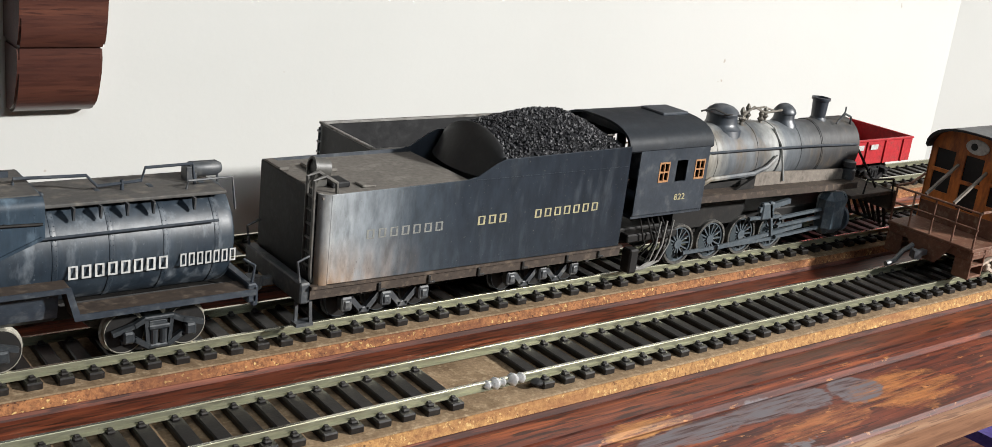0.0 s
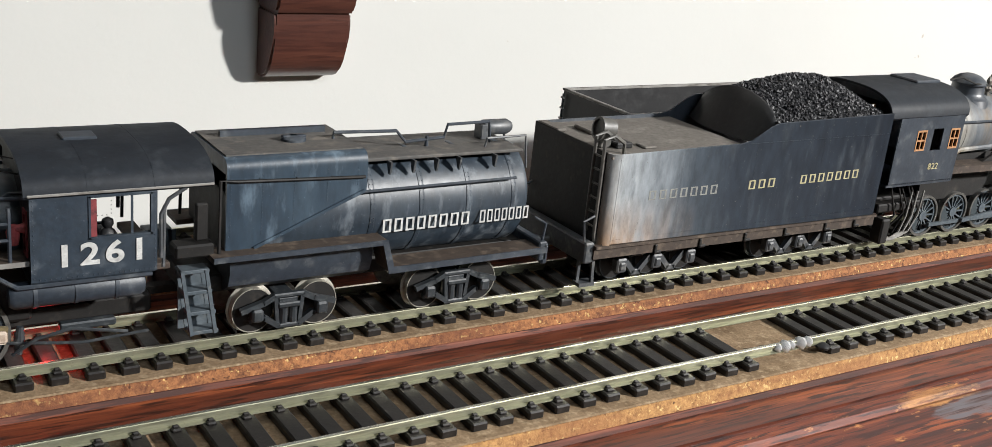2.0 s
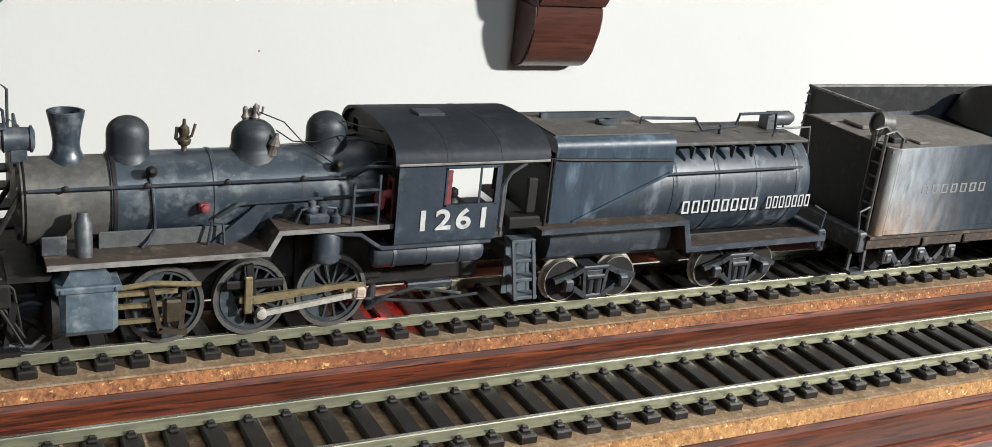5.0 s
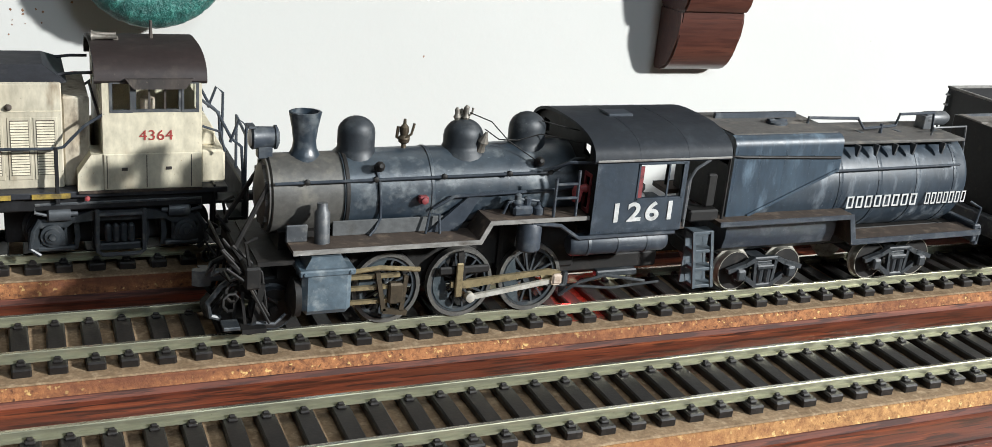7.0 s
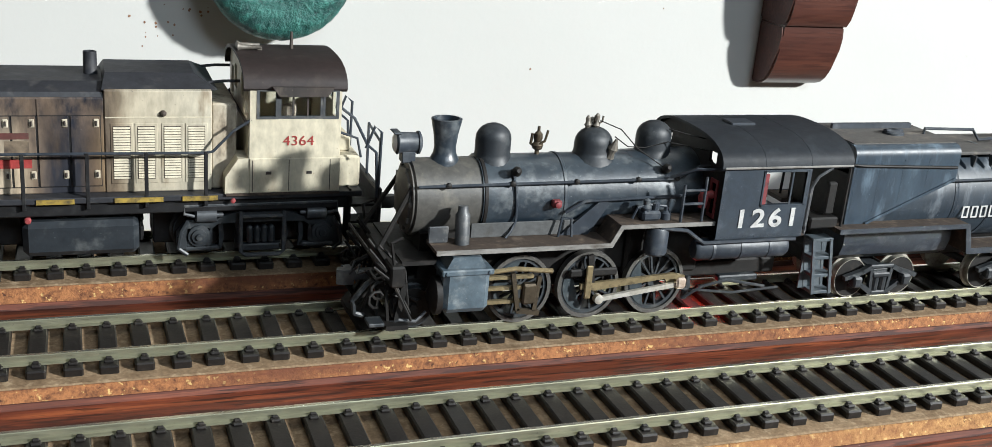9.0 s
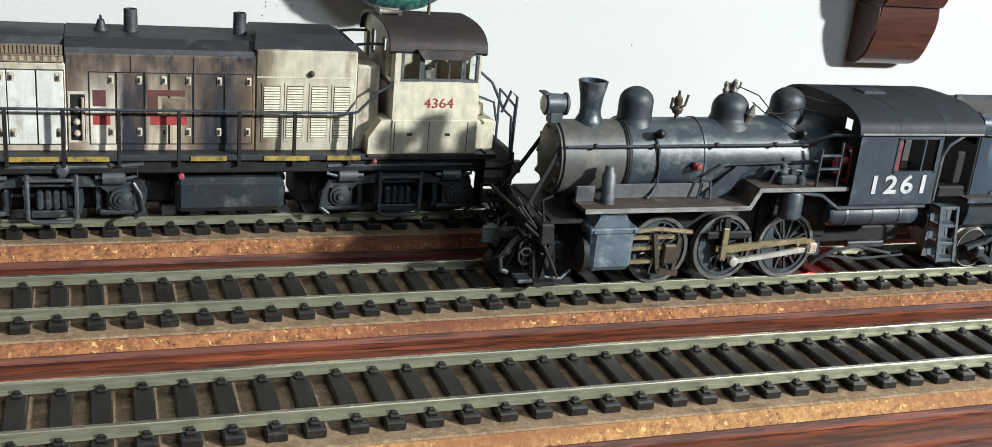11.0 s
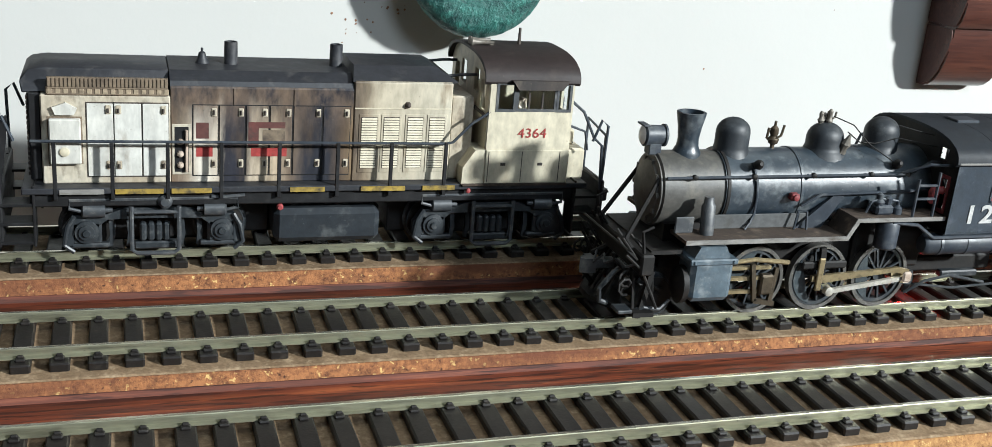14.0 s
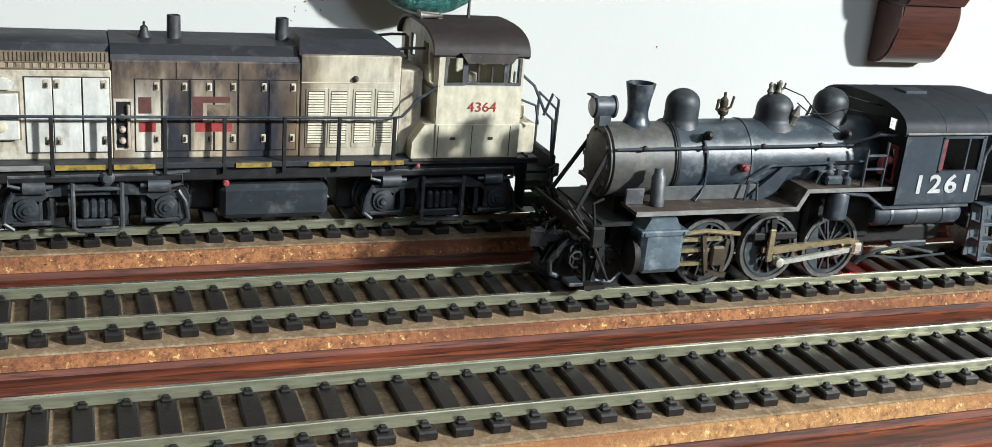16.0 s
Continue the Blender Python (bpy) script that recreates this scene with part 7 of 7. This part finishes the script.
holes_e = [(-13.6, -9.6, 33.0, 40.0), (-7.8, -3.6, 36.0, 41.5), (3.6, 7.8, 36.0, 41.5), (9.6, 13.6, 33.0, 40.0)]
part("end_wall", end_wall(B(), -54.0, 0.6, 16.4, 16.0, 41.0, 45.2, holes_e), m_cream, cabd, "", None)
part("end_wall", end_wall(B(), -34.2, 0.6, 16.4, 16.0, 41.0, 45.2, holes_e), m_cream, cabd, "", None)
part("end_panel_dark", box(B(), -54.5, -54.05, -16.2, 16.2, 32.0, 32.6), m_sootshade, cabd, "", None)
part("cab_roof", arc_roof(B(), -55.2, -32.6, 17.2, 40.6, 46.2, 0.7), m_brownroof, cabd, "worn brown cab roof")
bm = lathe(B(), (-42.0, 2.0, 45.6), (0, 0, 1), [(0, 0.5), (3.0, 0.35), (4.6, 0.3)], 8)
part("antenna", bm, m_sootshade, cabd)
bm = B()
for dy in (-1.0, 1.0):
    lathe(bm, (-54.5, dy, 47.0), (1, 0.15 * dy, 0), [(0, 1.1), (0.8, 0.7), (4.5, 0.4), (5.2, 0.5)], 10)
box(bm, -53.5, -49.0, -0.6, 0.6, 45.8, 46.8, 0.1)
part("air_horn", bm, m_pewter, cabd, "grey air horns")
bm = B()
box(bm, -50, -38, -8, 8, 16.6, 27, 0.5)
box(bm, -46, -43, -12, -9, 16.6, 29, 0.5)
lathe(bm, (-44.0, -9.0, 29.0), (0, 0, 1), [(0, 1.2), (3.0, 1.4), (4.4, 1.6), (6.0, 1.5), (6.4, 0.3)], 10)
part("control_stand", bm, m_tan, cabd, "pale control desk and seat in the cab")
# porch beyond the cab
bm = box(B(), -33.4, -28.0, -13.0, 13.0, 15.9, 23.6, 0.5)
box(bm, -33.4, -29.6, -9.0, 9.0, 23.6, 27.4, 0.4)
part("short_hood", bm, m_cream, D, "cream toolbox beyond the cab")
for s in (-1, 1):
    bm = pipe(B(), [(-33.6, s * 15.6, 36.0), (-30.4, s * 15.6, 33.4), (-27.2, s * 15.6, 27.0), (-25.0, s * 15.6, 25.0), (-24.4, s * 15.6, 14.0)], 0.35)
    pipe(bm, [(-33.4, s * 15.6, 30.0), (-29.6, s * 15.6, 28.6), (-28.6, s * 15.6, 24.0)], 0.3)
    part("porch_rail", bm, m_black, D)
    for sx, x in ((-1, -152.0), (1, -28.0)):
        bm = B()
        x0, x1 = (x - 4.2, x + 3.0) if sx < 0 else (x - 3.0, x + 4.2)
        for z in (4.0, 8.0, 12.0):
            box(bm, x0, x1, *sorted((s * 10.4, s * 16.0)), z, z + 0.6, 0.08)
        for xx in (x0, x1 - 0.5):
            box(bm, xx, xx + 0.5, *sorted((s * 10.2, s * 16.2)), 3.6, 16.4, 0.1)
        part("corner_steps", bm, m_dark, D, "black corner steps", None)
        part("grab_iron", pipe(B(), [(x + sx * 3.8, s * 15.8, 16.0), (x + sx * 4.0, s * 15.8, 30.0), (x + sx * 2.4, s * 15.8, 31.5), (x + sx * 0.5, s * 15.8, 26.2)], 0.35), m_black, D)
for sx, x in ((-1, -156.0), (1, -24.0)):
    part("end_plate", box(B(), x - 0.8, x + 0.8, -15.8, 15.8, 4.4, 16.2, 0.3), m_dark, D, "", None)
    part("end_rail", pipe(B(), [(x, -15.0, 16.0), (x, -15.0, 27.5), (x, -3.0, 29.0), (x, -3.0, 16.0)], 0.35), m_black, D)
    coupler(D, x, sx, 8.4, m_dark)
# plate outline takes in the post's shadow as well as the post
part("corner_post", prism(B(), [(-156.6, 15.6), (-155.2, 15.6), (-153.8, 26.0), (-153.4, 31.6), (-154.4, 31.0), (-155.6, 25.0)], -15.9, -14.7), m_dark, D, "curved black corner post with its shadow in the shape")
# tank and tubes
bm = box(B(), -100.6, -77.0, -15.0, 15.0, 2.6, 10.2, 1.2)
# added fillers darken the view under the frame, leaving two small gaps
for x0, x1, z0, z1 in ((-121.0, -100.9, 2.8, 11.6), (-73.6, -60.0, 2.0, 12.0), (-76.6, -75.6, 2.6, 6.0), (-76.6, -75.6, 7.2, 8.4), (-76.6, -75.6, 9.6, 12.0)):
    part("gear_box", box(B(), x0, x1, -6.5, 6.5, z0, z1, 0.3), m_dark, D, "added dark filler blocking the view under the frame", None)
tk = part("fuel_tank", bm, m_dome, D, "black rounded fuel tank")
for s in (-1, 1):
    part("air_tube", lathe(B(), (-106.6, s * 13.6, 13.0), (1, 0, 0), [(0, 0.6), (0.3, 1.2), (1.0, 1.4), (36.0, 1.4), (36.8, 0.8)], 16), m_black, D, "long black air tank")
    part("filler_cap", lathe(B(), (-99.4, s * 14.2, 10.8), (0, s, 0), [(0, 0.75), (0.8, 0.75), (1.2, 0.45)], 12), m_redmark, tk, "red filler cap")
    bm = B()
    pipe(bm, [(-114, s * 15.4, 13.6), (-111.5, s * 15.4, 13.4), (-107, s * 15.4, 13.8)], 0.4)
    lathe(bm, (-123.5, s * 14.6, 12.6), (0, s, 0), [(0, 1.6), (1.0, 1.5), (1.6, 0.9)], 12)
    part("underframe_fitting", bm, m_truck, D)


def diesel_truck(parent, xc):
    tr = part("bogie", box(B(), xc - 17, xc + 17, -7.4, 7.4, 1.6, 10.6, 0.8), m_dark, parent, "grey diesel truck")
    for dx in (-13.8, 13.8):
        for s in (-1, 1):
            small_wheel(tr, xc + dx, 5.6, s * 9.6, False)
        part("axle", cyl(B(), (xc + dx, -9.5, 5.6), (xc + dx, 9.5, 5.6), 1.0, seg=10), m_dark, tr)
    for s in (-1, 1):
        y0, y1 = sorted((s * 12.2, s * 14.0))
        bm = B()
        prism(bm, [(xc - 18.6, 3.0), (xc - 18.6, 6.5), (xc - 16.4, 9.4), (xc - 10.5, 9.4), (xc - 6.0, 10.8), (xc + 6.0, 10.8), (xc + 10.5, 9.4), (xc + 16.4, 9.4), (xc + 18.6, 6.5), (xc + 18.6, 3.0), (xc + 16.6, 2.6), (xc + 15.6, 6.6), (xc + 11.6, 6.8), (xc + 9.6, 8.4), (xc + 4.6, 8.6), (xc - 4.6, 8.6), (xc - 9.6, 8.4), (xc - 11.6, 6.8), (xc - 15.6, 6.6), (xc - 16.6, 2.6)], y0, y1)
        part("side_frame", bm, m_dtruck, tr, "dusty grey cast side frame", None)
        for dx in (-9.0, -5.4, 5.4, 9.0):
            part("brake_hanger", prism(B(), [(xc + dx - 0.5, 8.8), (xc + dx + 0.5, 8.8), (xc + dx + 0.9, 4.6), (xc + dx + 0.3, 2.0), (xc + dx - 0.5, 2.0), (xc + dx - 0.2, 4.6)], *sorted((s * 11.4, s * 12.4))), m_dtruck, tr, "", None)
        for dx in (-17.6, 17.6):
            part("end_bracket", pipe(B(), [(xc + dx * 0.92, s * 14.2, 9.4), (xc + dx, s * 14.4, 7.0), (xc + dx * 1.04, s * 14.4, 3.2), (xc + dx * 0.93, s * 14.4, 1.6)], 0.5), m_dtruck, tr)
        for dx in (-13.8, 13.8):
            bm = B()
            box(bm, xc + dx - 3.0, xc + dx + 3.0, y0, y1, 3.0, 8.0, 0.5)
            lathe(bm, (xc + dx, s * 14.0, 5.8), (0, s, 0), [(0, 2.5), (0.5, 2.4), (0.6, 1.7), (1.0, 1.6), (1.1, 0.9), (1.5, 0.7), (1.5, 0.3)], 18)
            box(bm, xc + dx - 4.6, xc + dx + 4.6, y0, y1, 2.2, 3.2, 0.3)
            part("journal_box", bm, m_dtruck, tr, "round-capped journal box")
            bm = lathe(B(), (xc + dx * 0.62, s * 14.4, 10.6), (1 if dx > 0 else -1, 0, 0), [(0, 0.5), (1.4, 0.55), (1.5, 1.5), (5.8, 1.5), (6.2, 0.9)], 14)
            part("brake_cylinder", bm, m_truck, tr, "small grey brake cylinder")
        bm = B()
        for k in range(4):
            box(bm, xc - 3.2 + k * 1.6, xc - 1.8 + k * 1.6, *sorted((s * 12.4, s * 14.4)), 3.6, 7.6, 0.4)
        box(bm, xc - 4.4, xc + 4.4, *sorted((s * 12.0, s * 14.2)), 1.8, 3.4, 0.3)
        part("spring_pack", bm, m_dtruck, tr, "grey spring pack")
        st = pipe(B(), [(xc - 4.8, s * 15.6, 11.6), (xc - 4.8, s * 15.6, 2.2), (xc - 3.8, s * 15.6, 1.4), (xc + 3.8, s * 15.6, 1.4), (xc + 4.8, s * 15.6, 2.2), (xc + 4.8, s * 15.6, 11.6)], 0.5)
        pipe(st, [(xc - 4.8, s * 15.6, 10.4), (xc + 4.8, s * 15.6, 10.4)], 0.4)
        part("hanging_step", st, m_truck, tr, "bent wire step")
        part("brake_pipe", pipe(B(), [(xc - 14, s * 15.0, 10.4), (xc - 17, s * 15.0, 11.2), (xc - 17, s * 15.0, 13.0), (xc + 17, s * 15.0, 13.2), (xc + 17, s * 15.0, 11.0), (xc + 14, s * 15.0, 10.4)], 0.4), m_truck, tr)
    return tr


diesel_truck(D, -125.5)
diesel_truck(D, -50.5)
glyphs("road_number", "4364", m_rednum, D, -46.6, -16.82, 27.4, 2.3, "red painted number", 1.05, 0.0, 1.05)
glyphs("road_number", "4364", m_rednum, D, -46.6, 16.7, 27.4, 2.3, "red painted number", 1.05, 0.0, 1.05)

restretch(D, 15.9, 1.09, 1.03)

# ---- car coupled to the switcher, seen by its end alone ----
V = thing("flat_car", -2.6, 45.4, 12.6, "dark worn flat car coupled to the switcher", "rail car", size=(1.068, 1.0, 1.08))
part("deck", box(B(), -262, -166, -15.5, 15.5, 12.0, 16.2, 0.4), m_hoodtop, V, "dark deck", None)
part("end_sill", box(B(), -166.4, -165.0, -14, 14, 11.0, 17.0, 0.3), m_dark, V, "black end sill")
bogie(V, -182, 16, 4.75, m_dark, bright=False)
bogie(V, -246, 16, 4.75, m_dark, bright=False)
coupler(V, -166, 1, 8.4, m_dark)

# ---- open gondolas on the back track ----
def gondola(x0, x1, h0, h1, mat, inner, label, ribs, end_bolts=False):
    G = thing("gondola_car", 0, 45.4, 12.6, label, "rail car")
    part("floor", box(B(), x0, x1, -16.5, 16.5, h0, h0 + 1.0), inner, G, "dusty floor", None)
    for s in (-1, 1):
        side = part("side_board", box(B(), x0, x1, *sorted((s * 16.6, s * 17.3)), h0 - 0.6, h1, 0.1), mat, G, "", None)
        part("top_rim", box(B(), x0 - 0.3, x1 + 0.3, *sorted((s * 16.3, s * 17.7)), h1 - 0.7, h1 + 0.1, 0.15), m_edge if end_bolts else mat, side, "pale rubbed rim", None)
        for x in ribs:
            part("side_post", box(B(), x - 0.6, x + 0.6, *sorted((s * 17.3, s * 18.0)), h0 - 0.6, h1 - 0.7, 0.1), mat, side, "", None)
    for x, d in ((x0, 1), (x1, -1)):
        e = part("end_board", box(B(), min(x, x + d * 0.7), max(x, x + d * 0.7), -17.0, 17.0, h0 - 0.6, h1, 0.1), mat, G, "", None)
        part("top_rim", box(B(), min(x - d * 0.3, x + d * 1.0), max(x - d * 0.3, x + d * 1.0), -17.2, 17.2, h1 - 0.7, h1 + 0.12, 0.15), m_edge if end_bolts else mat, e, "pale rubbed rim", None)
        if end_bolts:
            for y in (-17.0, 16.2):
                part("ladder", pipe(B(), [(x - d * 0.8, y, h1 - 1.5), (x - d * 1.0, y, h0)], 0.35), m_truck, e)
                for k in range(4):
                    part("rung", box(B(), x - d * 1.2, x - d * 0.6, y - 0.8, y + 0.8, h1 - 3 - k * 3.4, h1 - 2.4 - k * 3.4), m_letter, e, "pale rung", None)
    part("centre_sill", box(B(), x0 + 1, x1 - 1, -3, 3, h0 - 4, h0), m_dark, G, "", None)
    L_ = x1 - x0
    bogie(G, x0 + L_ * 0.2 + 2, 15, 4.75, m_dark, bright=False)
    bogie(G, x1 - L_ * 0.2 - 2, 15, 4.75, m_dark, bright=False)
    coupler(G, x0, -1, 8.4, m_dark)
    coupler(G, x1, 1, 8.4, m_dark)
    return G


gondola(217, 313, 11.0, 32.2, m_dark, m_dark, "long black steel gondola car behind the tender", [x for x in range(227, 313, 12)], True)
red = gondola(425, 496, 11.4, 21.6, m_red, m_deck, "bright red short gondola car with grey interior", [437, 450, 463, 476, 489])
bm = pipe(B(), [(492, 17.5, 14), (492.5, 17.8, 27.0)], 0.4)
part("brake_staff", bm, m_truck, red, "thin brake staff")
words = B()
box(words, 452, 460, -18.05, -17.9, 17.4, 19.6)
box(words, 465, 470, -18.05, -17.9, 17.4, 19.6)
part("painted_bar", words, m_letter, red, "faded painted marks", None)

# ---- orange cab car on the front track ----
O = thing("caboose", 0.6, -46.5, 9.3, "orange-cabbed rusty service car on the front track", "rail car")
part("frame", box(B(), 399, 520, -16.5, 16.5, 9.6, 12.8, 0.4), m_brown, O, "rust-brown frame", None)
body = part("body", box(B(), 416.4, 508, -16.8, 16.8, 12.8, 14.0), m_orange, O, "orange cab body", None)
win = [(-15.0, -7.6, 25.0, 40.5), (-3.6, 3.6, 21.0, 40.5), (7.6, 15.0, 25.0, 40.5)]
part("end_wall", end_wall(B(), 416.4, 0.8, 17.2, 13.0, 41.5, 48.6, win), m_orange, body, "orange end wall with windows", None)
part("end_wall", end_wall(B(), 507, 0.8, 17.2, 13.0, 41.5, 48.6, win), m_orange, body, "", None)
for s in (-1, 1):
    y = -17.4 if s < 0 else 16.8
    part("side_wall", sheet_wall(B(), 416.4, 508, 13.0, 41.6, y, 0.6, [(425, 440, 27, 38), (455, 470, 27, 38), (485, 500, 27, 38)]), m_orange, body, "", None)
for y0, y1, z0, z1 in win:
    part("window_glass", box(B(), 416.9, 417.05, y0, y1, z0, z1), m_dark, body, "dark window", None)
    part("window_bar", box(B(), 415.9, 416.6, y0 - 0.3, y1 + 0.3, (z0 + z1) / 2 - 0.7, (z0 + z1) / 2 + 0.7, 0.1), m_orange, body, "", None)
part("roof", arc_roof(B(), 413.5, 511, 18.0, 41.2, 49.4, 0.8), m_truck, body, "grey curved roof")
bm = arc_roof(B(), 412.9, 413.6, 18.1, 41.1, 49.5, 0.8)
part("roof_edge", bm, m_dark, body, "thin black roof edge")
part("roof_vent", lathe(B(), (436, 0, 48.8), (0, 0, 1), [(0, 4.2), (1.4, 4.0), (2.4, 5.0), (3.6, 3.4), (4.2, 0.5)], 14), m_dark, body, "dark roof ventilator")
em = lathe(B(), (416.2, 0, 44.2), (-1, 0, 0), [(0, 3.0), (0.4, 2.9), (0.5, 0.2)], 20)
bmesh.ops.scale(em, vec=(1, 1.5, 0.9), verts=em.verts, space=Matrix.Translation((0, 0, -44.2)))
part("emblem", em, m_letter, body, "oval white emblem plate")
part("emblem_bar", lathe(B(), (415.7, 1.0, 44.2), (-1, 0, 0), [(0, 1.3), (0.1, 1.3), (0.12, 0.2)], 14), m_dark, body, "dark disc on the emblem")
part("rust_skirt", box(B(), 415.8, 416.3, -16.6, 16.6, 13.0, 20.5), m_brown, body, "rusty lower end sheet", None)
part("platform", box(B(), 398.0, 416.4, -17.0, 17.0, 12.8, 14.0, 0.2), m_brown, O, "rust-brown end platform", None)
for z in (20.4, 26.2):
    part("rail_bar", box(B(), 398.3, 399.1, -17.0, 17.0, z, z + 0.7, 0.2), m_brown, O, "brown platform railing", None)
for y in (-16.6, -8.5, 0.0, 8.5, 16.0):
    part("rail_post", box(B(), 398.3, 399.0, y, y + 0.6, 14.0, 27.0, 0.15), m_brown, O, "", None)
for y in (-6.0, 5.0):
    bm = strut(B(), 399.5, 27.0, 415.8, 36.5, 0.9, y, y + 0.9)
    part("diagonal_brace", bm, m_skirt, O, "tan diagonal brace", None)
for s in (-1, 1):
    bm = B()
    for k, z in enumerate((3.2, 7.2, 11.0)):
        box(bm, 399.5, 407.5, *sorted((s * 10.5, s * 16.8)), z, z + 0.7, 0.1)
    for x in (399.4, 407.0):
        box(bm, x, x + 0.6, *sorted((s * 10.5, s * 16.8)), 2.8, 13.0, 0.1)
    part("platform_steps", bm, m_brown, O, "rust-brown steps", None)
    part("side_rail", pipe(B(), [(398.8, s * 16.8, 27.0), (408, s * 17.0, 27.0), (415.5, s * 17.0, 30.0)], 0.5), m_brown, O)
part("end_sheet", prism(B(), [(-9.5, 12.8), (9.5, 12.8), (4.0, 5.0), (-4.0, 5.0)], 398.0, 399.0, "x"), m_brown, O, "sloping brown end sheet", None)
coupler(O, 398, -1, 7.6)
bm = pipe(B(), [(396.5, 4.2, 9.0), (392.0, 4.6, 7.0), (388.5, 5.0, 3.8), (384.0, 5.2, 3.0)], 0.9)
part("air_hose", bm, m_truck, O, "grey air hose")
bogie(O, 424, 17, 4.75, m_tan, y=13.2, label="bare tan cast truck")
bogie(O, 492, 17, 4.75, m_tan, y=13.2, label="bare tan cast truck")
